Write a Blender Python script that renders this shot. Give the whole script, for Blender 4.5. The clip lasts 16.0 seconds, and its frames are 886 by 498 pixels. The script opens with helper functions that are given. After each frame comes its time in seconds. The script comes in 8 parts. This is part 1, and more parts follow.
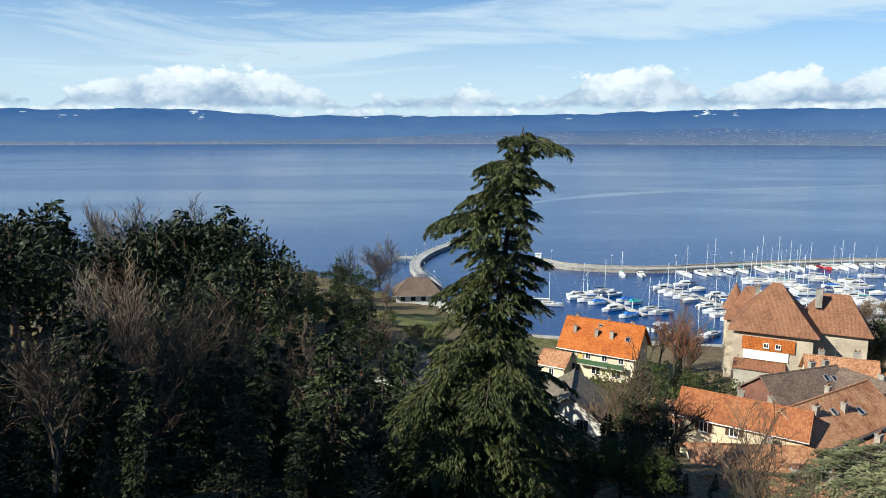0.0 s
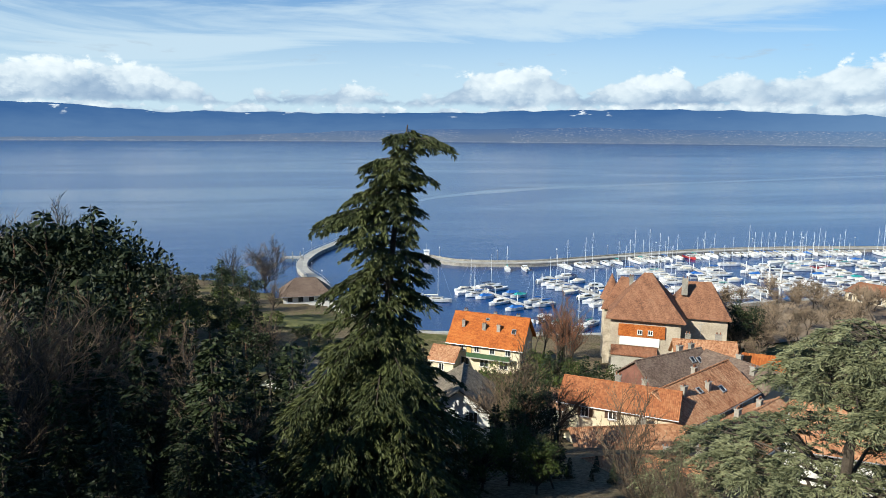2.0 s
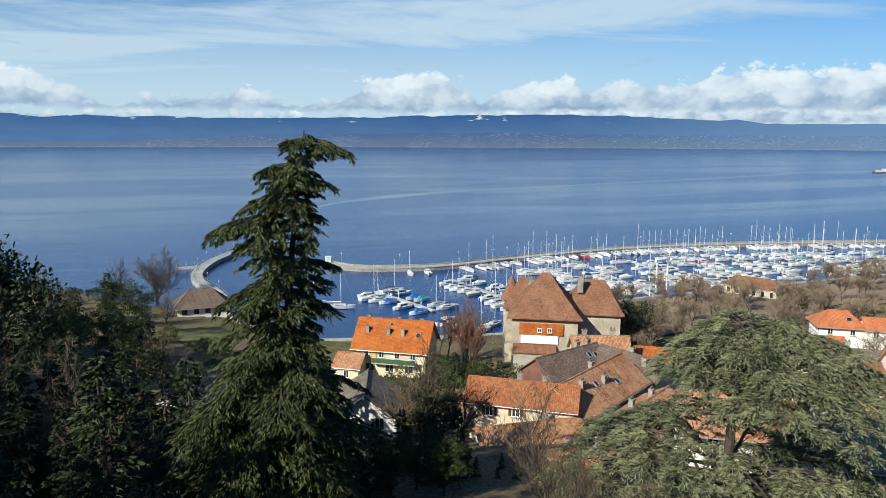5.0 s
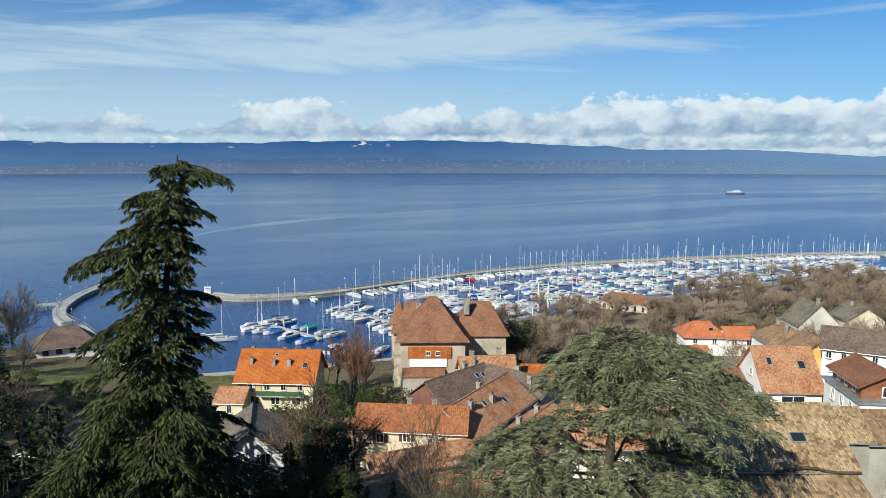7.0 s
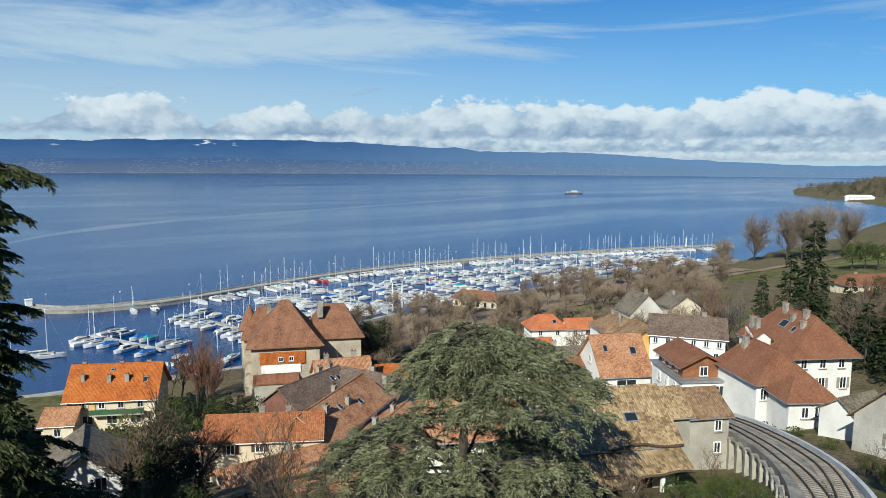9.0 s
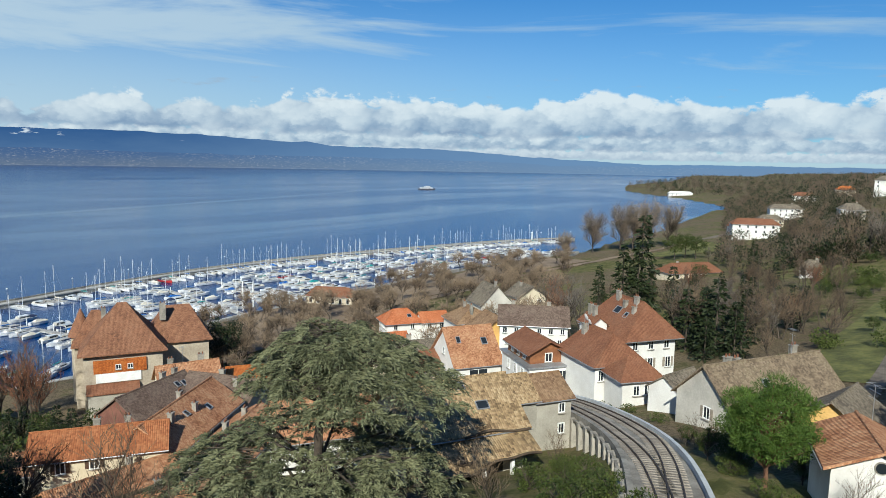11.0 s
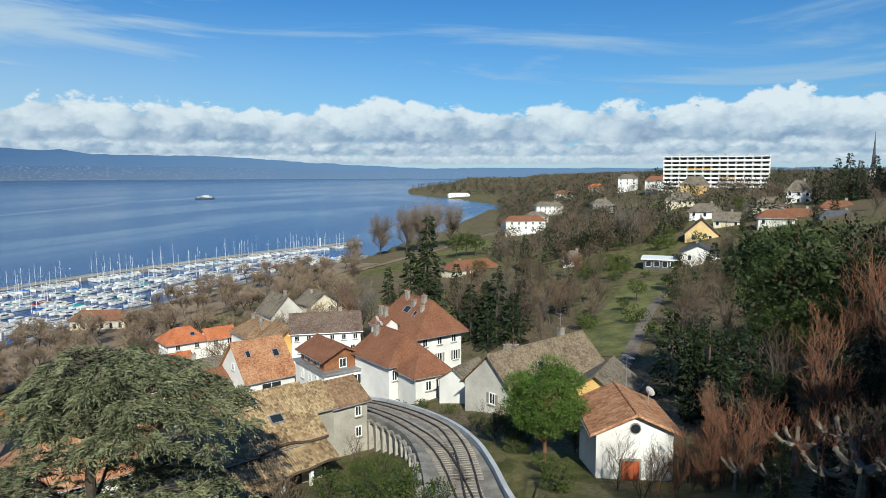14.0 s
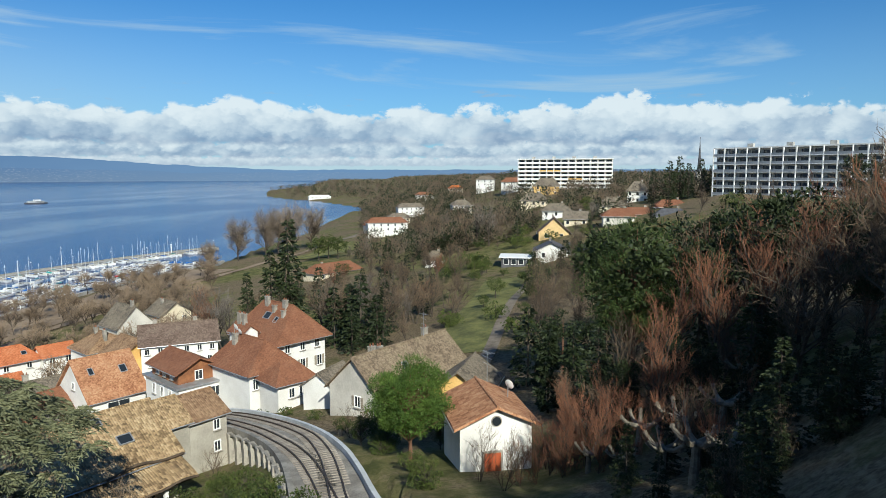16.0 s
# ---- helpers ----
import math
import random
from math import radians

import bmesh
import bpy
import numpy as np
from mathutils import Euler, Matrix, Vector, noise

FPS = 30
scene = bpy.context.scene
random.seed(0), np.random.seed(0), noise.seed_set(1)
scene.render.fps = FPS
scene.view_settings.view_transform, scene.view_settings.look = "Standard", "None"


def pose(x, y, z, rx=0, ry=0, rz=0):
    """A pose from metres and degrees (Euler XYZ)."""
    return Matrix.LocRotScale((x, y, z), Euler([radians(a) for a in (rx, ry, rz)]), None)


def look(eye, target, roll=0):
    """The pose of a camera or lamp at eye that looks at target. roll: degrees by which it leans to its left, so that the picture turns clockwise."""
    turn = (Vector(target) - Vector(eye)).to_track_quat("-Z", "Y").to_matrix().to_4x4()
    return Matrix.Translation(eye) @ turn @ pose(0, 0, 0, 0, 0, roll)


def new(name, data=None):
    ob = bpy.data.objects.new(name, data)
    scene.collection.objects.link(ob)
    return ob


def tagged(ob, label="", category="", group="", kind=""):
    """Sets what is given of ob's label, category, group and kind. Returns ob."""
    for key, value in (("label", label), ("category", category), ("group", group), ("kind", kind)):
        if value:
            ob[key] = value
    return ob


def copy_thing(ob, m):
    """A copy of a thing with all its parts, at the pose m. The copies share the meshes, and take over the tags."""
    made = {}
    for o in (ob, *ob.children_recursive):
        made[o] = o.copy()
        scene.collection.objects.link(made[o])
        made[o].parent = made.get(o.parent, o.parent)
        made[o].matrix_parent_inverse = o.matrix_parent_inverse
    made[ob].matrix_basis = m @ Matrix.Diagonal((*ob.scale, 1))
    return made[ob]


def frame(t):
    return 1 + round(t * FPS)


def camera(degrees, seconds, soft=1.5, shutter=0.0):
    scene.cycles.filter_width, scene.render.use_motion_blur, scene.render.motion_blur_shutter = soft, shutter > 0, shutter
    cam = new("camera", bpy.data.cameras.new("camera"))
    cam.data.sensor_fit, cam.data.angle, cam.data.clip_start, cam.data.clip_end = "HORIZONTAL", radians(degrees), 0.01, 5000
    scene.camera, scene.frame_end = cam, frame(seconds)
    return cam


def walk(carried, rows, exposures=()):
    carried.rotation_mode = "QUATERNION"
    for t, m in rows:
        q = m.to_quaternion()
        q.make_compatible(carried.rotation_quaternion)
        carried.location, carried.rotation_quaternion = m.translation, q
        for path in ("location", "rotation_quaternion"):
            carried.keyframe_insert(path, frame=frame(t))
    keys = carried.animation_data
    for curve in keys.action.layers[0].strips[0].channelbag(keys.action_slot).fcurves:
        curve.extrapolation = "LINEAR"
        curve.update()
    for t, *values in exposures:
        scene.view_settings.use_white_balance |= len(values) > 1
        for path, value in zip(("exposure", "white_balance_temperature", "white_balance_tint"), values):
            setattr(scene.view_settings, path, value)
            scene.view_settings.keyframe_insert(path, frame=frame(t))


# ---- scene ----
# camera: stands on a terrace high over the lake and pans to the right
EYE = 50.0
cam = camera(66.5, 16.0, soft=0.75)
ROWS = [
    (0.0, 0.00, -9.47, -0.05),
    (0.5, 2.31, -9.40, -0.16),
    (1.0, 4.78, -9.45, -0.43),
    (1.5, 7.50, -9.56, -0.43),
    (2.0, 9.55, -9.63, -0.42),
    (2.5, 11.14, -9.62, -0.44),
    (3.0, 12.36, -9.70, -0.78),
    (3.5, 13.59, -10.02, -0.85),
    (6.0, 22.35, -8.02, -0.14),
    (6.5, 25.10, -7.39, -0.26),
    (7.0, 27.58, -7.06, -0.05),
    (7.5, 30.75, -7.52, -0.01),
    (8.0, 34.12, -7.34, -0.29),
    (8.5, 37.00, -7.01, -0.40),
    (9.0, 40.03, -6.95, -0.36),
    (11.5, 55.22, -7.01, -0.85),
    (12.0, 58.02, -6.74, -0.41),
    (12.5, 61.24, -6.61, -0.36),
    (13.0, 64.29, -6.54, -0.24),
    (13.5, 67.33, -6.75, -0.08),
    (14.0, 70.25, -6.58, 0.07),
    (14.5, 73.06, -6.72, 0.11),
    (15.0, 76.26, -6.74, 0.20),
    (15.5, 79.24, -6.63, 0.24),
    (16.0, 81.90, -6.45, 0.09),
]


def stand(t, az, pitch, lean):
    a = radians(az)
    return t, pose(0.6 * math.sin(a), 0.6 * math.cos(a) - 0.6, EYE, 90 + pitch, 0, -az) @ pose(0, 0, 0, 0, 0, -lean)


walk(cam, [stand(*r) for r in ROWS], [(0.0, 0.76, 6100, 3), (3.5, 0.62, 6050, 3), (7.0, 0.46, 5900, 2), (9.0, 0.38, 5850, 1), (12.5, 0.36, 5850, 1), (16.0, 0.42, 5900, 1)])

# ---- sky and sun ----
SUN_AZ, SUN_EL = 244.0, 34.0
sun = new("sun", bpy.data.lights.new("sun", "SUN"))
sun.data.energy, sun.data.angle, sun.data.color = 5.0, radians(0.6), (1.0, 0.90, 0.76)
_a, _e = radians(SUN_AZ), radians(SUN_EL)
SUN_DIR = Vector((math.sin(_a) * math.cos(_e), math.cos(_a) * math.cos(_e), math.sin(_e)))
sun.matrix_world = look(SUN_DIR * 300, (0, 0, 0))

world = bpy.data.worlds.new("sky")
scene.world = world
world.use_nodes = True


class Nodes:
    """A short way to write node trees."""

    def __init__(self, tree):
        self.tree = tree
        tree.nodes.clear()

    def add(self, kind, out=0, **given):
        n = self.tree.nodes.new(kind)
        for key, value in given.items():
            if key.startswith("i_"):
                k = key[2:]
                sock = n.inputs[int(k)] if k.isdigit() else n.inputs[k.replace("_", " ")]
                if isinstance(value, bpy.types.NodeSocket):
                    self.tree.links.new(value, sock)
                else:
                    sock.default_value = value
            else:
                setattr(n, key, value)
        return n.outputs[out]

    def math(self, op, a, b=0.0, c=0.0, clamp=False):
        return self.add("ShaderNodeMath", operation=op, i_0=a, i_1=b, i_2=c, use_clamp=clamp)

    def mix(self, fac, a, b, blend="MIX"):
        n = self.tree.nodes.new("ShaderNodeMix")
        n.data_type, n.blend_type = "RGBA", blend
        for sock, value in ((n.inputs[0], fac), (n.inputs[6], a), (n.inputs[7], b)):
            if isinstance(value, bpy.types.NodeSocket):
                self.tree.links.new(value, sock)
            elif isinstance(value, (int, float)):
                sock.default_value = value
            else:
                sock.default_value = (*value[:3], 1.0)
        return n.outputs[2]

    def ramp(self, fac, *stops):
        n = self.tree.nodes.new("ShaderNodeValToRGB")
        e = n.color_ramp.elements
        while len(e) < len(stops):
            e.new(0.5)
        for k, (p, c) in zip(e, stops):
            k.position = p
            k.color = (c, c, c, 1) if isinstance(c, (int, float)) else (*c, 1)
        self.tree.links.new(fac, n.inputs[0])
        return n.outputs[0]

    def span(self, v, a, b, lo=0.0, hi=1.0):
        return self.add("ShaderNodeMapRange", i_0=v, i_1=a, i_2=b, i_3=lo, i_4=hi, interpolation_type="SMOOTHSTEP")

    def noise(self, vec, scale, detail=4.0, rough=0.55, warp=0.0):
        return self.add("ShaderNodeTexNoise", i_Vector=vec, i_Scale=scale, i_Detail=detail, i_Roughness=rough, i_Distortion=warp)


def build_sky():
    n = Nodes(world.node_tree)
    out = n.tree.nodes.new("ShaderNodeOutputWorld")
    sky = n.add("ShaderNodeTexSky", sky_type="NISHITA", sun_disc=False, sun_elevation=radians(SUN_EL),
                sun_rotation=radians(SUN_AZ), altitude=400.0, air_density=1.0, dust_density=0.2, ozone_density=3.0)
    base = n.add("ShaderNodeVectorMath", operation="SCALE", i_0=sky, i_Scale=0.088)
    base = n.mix(1.0, base, (0.42, 0.80, 1.12), "MULTIPLY")
    way = n.add("ShaderNodeTexCoord")
    x, y, z = (n.add("ShaderNodeSeparateXYZ", out=i, i_0=way) for i in range(3))
    az = n.math("ARCTAN2", x, y)
    el = n.math("ARCSINE", z)
    # high thin streaks on a far layer, fewer towards the open blue on the right
    turned = n.add("ShaderNodeCombineXYZ", i_0=n.math("ADD", n.math("MULTIPLY", az, 1.5), n.math("MULTIPLY", el, 2.2)), i_1=n.math("MULTIPLY", el, 11.0), i_2=2.3)
    thin = n.noise(turned, 1.3, 7.0, 0.58, 0.8)
    open_sky = n.math("MAXIMUM", n.span(az, 0.25, 1.45), n.span(az, -0.7, -1.5))
    thin = n.math("SUBTRACT", thin, n.math("MULTIPLY", open_sky, 0.17))
    cirrus = n.math("MULTIPLY", n.span(thin, 0.33, 0.62), 0.86)
    veil = n.math("MULTIPLY", n.span(el, 0.26, 0.03), n.math("SUBTRACT", 0.85, n.math("MULTIPLY", open_sky, 0.55)))
    high = n.math("MAXIMUM", cirrus, veil)
    high = n.math("MULTIPLY", high, n.span(el, 0.75, 0.30))
    col = n.mix(high, base, n.mix(open_sky, (0.60, 0.69, 0.76), (0.48, 0.60, 0.70)))
    # heaped clouds with flat grey bases and pale crowns, in three rows that sink towards the far shore
    place = n.add("ShaderNodeMapRange", i_0=az, i_1=-0.60, i_2=1.80, i_3=0.0, i_4=1.0)
    sparse = n.ramp(place, (0.0, 0.10), (0.07, 0.10), (0.10, 0.56), (0.16, 0.50), (0.19, 0.0), (0.31, 0.0), (0.335, 0.62), (0.375, 0.50), (0.40, 0.30), (0.46, 0.46), (0.55, 0.60), (0.72, 0.58), (0.80, 0.34), (0.88, 0.58), (1.0, 0.50))
    even = n.ramp(place, (0.0, 0.20), (0.30, 0.14), (0.40, 0.36), (0.52, 0.52), (1.0, 0.58))
    for base, high, freq, seed, cover in ((0.010, 0.016, 24.0, 3.7, even), (0.022, 0.030, 13.0, 8.1, even), (0.041, 0.054, 7.5, 1.4, sparse)):
        outline = n.noise(n.add("ShaderNodeCombineXYZ", i_0=n.math("MULTIPLY", az, freq), i_1=seed, i_2=0.0), 1.0, 3.0, 0.5)
        spot = n.add("ShaderNodeCombineXYZ", i_0=n.math("MULTIPLY", az, freq * 2.0), i_1=n.math("MULTIPLY", el, freq * 3.0), i_2=seed)
        fine = n.noise(spot, 1.6, 8.0, 0.62)
        bent = n.add("ShaderNodeVectorMath", operation="ADD", i_0=spot, i_1=n.add("ShaderNodeCombineXYZ", i_0=n.math("MULTIPLY", fine, 0.55), i_1=n.math("MULTIPLY", fine, 0.9), i_2=0.0))
        lump = n.span(n.add("ShaderNodeTexVoronoi", feature="SMOOTH_F1", i_Vector=bent, i_Scale=1.35, i_Detail=2.0, i_Roughness=0.55, i_Lacunarity=2.1, i_Smoothness=0.35, normalize=True), 0.62, 0.12)
        ragged = n.math("ADD", n.math("MULTIPLY", n.math("SUBTRACT", lump, 0.5), 0.55), n.math("MULTIPLY", n.math("SUBTRACT", fine, 0.5), 0.75))
        reach = n.math("ADD", n.math("ADD", n.math("ADD", cover, 0.26), n.math("MULTIPLY", n.math("SUBTRACT", outline, 0.5), 1.5)), ragged)
        level = n.math("DIVIDE", n.math("SUBTRACT", el, base), high)
        depth = n.math("SUBTRACT", reach, level)
        body = n.math("MULTIPLY", n.span(depth, 0.0, 0.16), n.span(n.math("ADD", level, n.math("MULTIPLY", n.math("SUBTRACT", fine, 0.5), 0.5)), -0.10, 0.08))
        glow = n.math("ADD", n.math("MULTIPLY", level, 0.80), n.math("MULTIPLY", lump, 0.75))
        glow = n.math("ADD", glow, n.math("SUBTRACT", n.math("MULTIPLY", fine, 1.10), 0.88))
        shade = n.ramp(glow, (0.0, (0.27, 0.36, 0.50)), (0.30, (0.42, 0.50, 0.61)), (0.62, (0.66, 0.71, 0.76)), (0.95, (0.86, 0.87, 0.87)))
        col = n.mix(n.math("MULTIPLY", body, 0.94), col, shade)
    # loose grey wisps above the belt
    wisp = n.noise(n.add("ShaderNodeCombineXYZ", i_0=n.math("MULTIPLY", az, 9.0), i_1=n.math("MULTIPLY", el, 42.0), i_2=5.0), 1.0, 6.0, 0.6)
    wisp = n.math("MULTIPLY", n.span(wisp, 0.60, 0.70), n.math("MULTIPLY", n.span(el, 0.075, 0.095), n.span(el, 0.135, 0.112)))
    col = n.mix(n.math("MULTIPLY", wisp, 0.45), col, (0.42, 0.47, 0.54))
    # pale strip above the far hills
    col = n.mix(n.math("MULTIPLY", n.span(el, 0.034, 0.012), 0.55), col, (0.66, 0.70, 0.75))
    bg = n.add("ShaderNodeBackground", i_Color=col, i_Strength=0.72)
    n.tree.links.new(bg, out.inputs[0])


build_sky()

# ---- materials ----


def start_material(name):
    m = bpy.data.materials.new(name)
    m.use_nodes = True
    n = Nodes(m.node_tree)
    out = n.tree.nodes.new("ShaderNodeOutputMaterial")
    sh = n.tree.nodes.new("ShaderNodeBsdfPrincipled")
    n.tree.links.new(sh.outputs[0], out.inputs[0])
    return m, n, sh


def join(n, value, sock):
    if isinstance(value, bpy.types.NodeSocket):
        n.tree.links.new(value, sock)
    else:
        sock.default_value = value


def surface(name, dark, light, scale=0.6, fine=9.0, rough=0.85, bump=0.25, depth=0.03, vary=0.0, island=0.0, metal=0.0, spec=0.4):
    """A worn matt surface: large patches and fine grain between two colours. vary: between objects; island: between loose pieces."""
    m, n, sh = start_material(name)
    co = n.add("ShaderNodeTexCoord", out=3)
    big = n.noise(co, scale, 4, 0.6)
    small = n.noise(co, fine, 5, 0.65)
    f = n.math("ADD", n.math("MULTIPLY", big, 0.65), n.math("MULTIPLY", small, 0.35))
    f = n.span(f, 0.33, 0.67)
    if vary:
        r = n.add("ShaderNodeObjectInfo", out=5)
        f = n.math("ADD", f, n.math("MULTIPLY", n.math("SUBTRACT", r, 0.5), vary), clamp=True)
    if island:
        r = n.add("ShaderNodeNewGeometry", out=8)
        f = n.math("ADD", f, n.math("MULTIPLY", n.math("SUBTRACT", r, 0.5), island), clamp=True)
    col = n.mix(f, dark, light)
    join(n, col, sh.inputs["Base Color"])
    join(n, n.math("ADD", rough - 0.1, n.math("MULTIPLY", small, 0.2)), sh.inputs["Roughness"])
    sh.inputs["Metallic"].default_value = metal
    sh.inputs["Specular IOR Level"].default_value = spec
    if bump:
        b = n.add("ShaderNodeBump", i_Strength=bump, i_Distance=depth, i_Height=small)
        n.tree.links.new(b, sh.inputs["Normal"])
    return m


def roofing(name, dark, mid, light, moss=(0.16, 0.14, 0.08), moss_share=0.35, across=0.22, row=0.13):
    """Clay tiles in rows: every tile its own tone, columns and rows in relief, moss in patches."""
    m, n, sh = start_material(name)
    co = n.add("ShaderNodeTexCoord", out=3)
    x, y, z = (n.add("ShaderNodeSeparateXYZ", out=i, i_0=co) for i in range(3))
    no = n.add("ShaderNodeTexCoord", out=1)
    nx, ny = (n.math("ABSOLUTE", n.add("ShaderNodeSeparateXYZ", out=i, i_0=no)) for i in range(2))
    end = n.math("GREATER_THAN", nx, ny)
    run = n.math("ADD", n.math("MULTIPLY", y, end), n.math("MULTIPLY", x, n.math("SUBTRACT", 1.0, end)))
    cx, cz = n.math("DIVIDE", run, across), n.math("DIVIDE", z, row)
    cell = n.add("ShaderNodeCombineXYZ", i_0=n.math("FLOOR", cx), i_1=n.math("FLOOR", cz), i_2=n.math("SIGN", y))
    rnd = n.add("ShaderNodeTexWhiteNoise", noise_dimensions="3D", i_Vector=cell)
    big = n.noise(co, 0.45, 5, 0.62)
    fine = n.noise(co, 6.0, 4, 0.6)
    f = n.math("ADD", n.math("MULTIPLY", rnd, 0.55), n.math("MULTIPLY", n.span(big, 0.3, 0.7), 0.45))
    col = n.ramp(f, (0.08, dark), (0.5, mid), (0.95, light))
    mossy = n.math("MULTIPLY", n.span(n.math("ADD", n.math("MULTIPLY", big, 0.6), n.math("MULTIPLY", fine, 0.4)), 0.50, 0.68), moss_share)
    col = n.mix(mossy, col, moss)
    join(n, col, sh.inputs["Base Color"])
    sh.inputs["Roughness"].default_value = 0.85
    sh.inputs["Specular IOR Level"].default_value = 0.25
    wave = n.math("ABSOLUTE", n.math("SINE", n.math("MULTIPLY", cx, math.pi)))
    saw = n.math("FRACT", cz)
    h = n.math("ADD", wave, n.math("MULTIPLY", saw, -0.8))
    h = n.math("ADD", h, n.math("MULTIPLY", rnd, 0.5))
    b = n.add("ShaderNodeBump", i_Strength=0.55, i_Distance=0.07, i_Height=h)
    n.tree.links.new(b, sh.inputs["Normal"])
    return m


def leafage(name, dark, light, vary=0.5):
    m, n, sh = start_material(name)
    r = n.add("ShaderNodeNewGeometry", out=8)
    o = n.add("ShaderNodeObjectInfo", out=5)
    co = n.add("ShaderNodeTexCoord", out=3)
    big = n.noise(co, 0.5, 3, 0.6)
    f = n.math("ADD", n.math("MULTIPLY", r, 0.45), n.math("MULTIPLY", n.span(big, 0.35, 0.65), 0.45))
    f = n.math("ADD", f, n.math("MULTIPLY", n.math("SUBTRACT", o, 0.5), vary), clamp=True)
    col = n.mix(f, dark, light)
    join(n, col, sh.inputs["Base Color"])
    sh.inputs["Roughness"].default_value = 0.65
    sh.inputs["Specular IOR Level"].default_value = 0.25
    return m


def window_glass(name, tint=(0.02, 0.025, 0.03)):
    m, n, sh = start_material(name)
    sh.inputs["Base Color"].default_value = (*tint, 1)
    sh.inputs["Roughness"].default_value = 0.12
    sh.inputs["Specular IOR Level"].default_value = 0.6
    return m


def water_material():
    m, n, sh = start_material("lake_water")
    co = n.add("ShaderNodeTexCoord", out=3)
    stretch = n.add("ShaderNodeMapping", i_Vector=co, i_Rotation=(0, 0, radians(-38)), i_Scale=(0.30, 1.0, 1.0))
    calm = n.noise(stretch, 0.006, 5, 0.55, 0.9)
    calm = n.span(calm, 0.42, 0.62)
    small = n.noise(co, 0.55, 5, 0.6)
    swell = n.noise(stretch, 0.09, 4, 0.6)
    h = n.math("ADD", n.math("MULTIPLY", small, 0.35), swell)
    far = n.span(n.add("ShaderNodeVectorMath", out=1, operation="LENGTH", i_0=co), 1150, 1800)
    ripple = n.math("ADD", n.math("SUBTRACT", 0.30, n.math("MULTIPLY", calm, 0.12)), n.math("MULTIPLY", far, -0.15))
    b = n.add("ShaderNodeBump", i_Strength=ripple, i_Distance=0.7, i_Height=h)
    n.tree.links.new(b, sh.inputs["Normal"])
    join(n, n.mix(calm, (0.001, 0.034, 0.140), (0.001, 0.028, 0.115)), sh.inputs["Base Color"])
    join(n, n.math("SUBTRACT", n.math("SUBTRACT", 0.22, n.math("MULTIPLY", calm, 0.06)), n.math("MULTIPLY", far, 0.04)), sh.inputs["Roughness"])
    sh.inputs["IOR"].default_value = 1.33
    sh.inputs["Specular IOR Level"].default_value = 0.62
    sh.inputs["Specular Tint"].default_value = (0.74, 0.92, 1.0, 1)
    return m


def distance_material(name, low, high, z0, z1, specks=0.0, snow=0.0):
    """Far hills, a plain backdrop: blue air is painted in as colour and glow."""
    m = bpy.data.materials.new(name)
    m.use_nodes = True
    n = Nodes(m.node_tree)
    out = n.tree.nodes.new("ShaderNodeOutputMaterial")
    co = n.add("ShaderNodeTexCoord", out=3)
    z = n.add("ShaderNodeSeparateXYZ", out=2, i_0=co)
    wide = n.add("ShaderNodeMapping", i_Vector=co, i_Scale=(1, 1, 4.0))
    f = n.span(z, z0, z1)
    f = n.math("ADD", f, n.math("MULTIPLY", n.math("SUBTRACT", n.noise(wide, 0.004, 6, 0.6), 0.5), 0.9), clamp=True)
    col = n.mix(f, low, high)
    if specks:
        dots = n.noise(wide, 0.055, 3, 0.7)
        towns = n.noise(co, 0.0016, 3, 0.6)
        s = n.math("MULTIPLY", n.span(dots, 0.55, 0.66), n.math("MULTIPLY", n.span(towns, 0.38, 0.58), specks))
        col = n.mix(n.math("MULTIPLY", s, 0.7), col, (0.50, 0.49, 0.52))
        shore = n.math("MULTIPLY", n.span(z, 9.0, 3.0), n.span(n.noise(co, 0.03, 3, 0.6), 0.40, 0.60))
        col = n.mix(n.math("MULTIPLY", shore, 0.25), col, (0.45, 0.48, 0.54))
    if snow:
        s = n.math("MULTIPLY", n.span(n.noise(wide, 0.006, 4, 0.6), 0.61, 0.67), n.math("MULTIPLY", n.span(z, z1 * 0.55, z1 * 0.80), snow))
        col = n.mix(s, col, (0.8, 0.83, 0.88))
    # haze put into the colour, paler towards the upper lake
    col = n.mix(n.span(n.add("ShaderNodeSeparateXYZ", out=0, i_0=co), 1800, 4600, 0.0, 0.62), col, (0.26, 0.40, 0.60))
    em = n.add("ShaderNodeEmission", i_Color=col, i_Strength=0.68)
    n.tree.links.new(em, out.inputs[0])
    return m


def ground_material():
    m, n, sh = start_material("ground_cover")
    co = n.add("ShaderNodeTexCoord", out=3)
    a = n.noise(co, 0.025, 5, 0.6)
    c = n.noise(co, 0.35, 5, 0.65)
    e = n.noise(co, 2.5, 4, 0.7)
    grass = n.mix(n.span(c, 0.35, 0.65), (0.070, 0.074, 0.024), (0.165, 0.158, 0.055))
    earth = n.mix(n.span(e, 0.35, 0.65), (0.085, 0.062, 0.036), (0.205, 0.160, 0.100))
    col = n.mix(n.span(n.math("ADD", n.math("MULTIPLY", a, 0.6), n.math("MULTIPLY", c, 0.4)), 0.41, 0.56), grass, earth)
    join(n, col, sh.inputs["Base Color"])
    sh.inputs["Roughness"].default_value = 0.95
    sh.inputs["Specular IOR Level"].default_value = 0.15
    b = n.add("ShaderNodeBump", i_Strength=0.6, i_Distance=0.2, i_Height=n.math("ADD", c, e))
    n.tree.links.new(b, sh.inputs["Normal"])
    return m


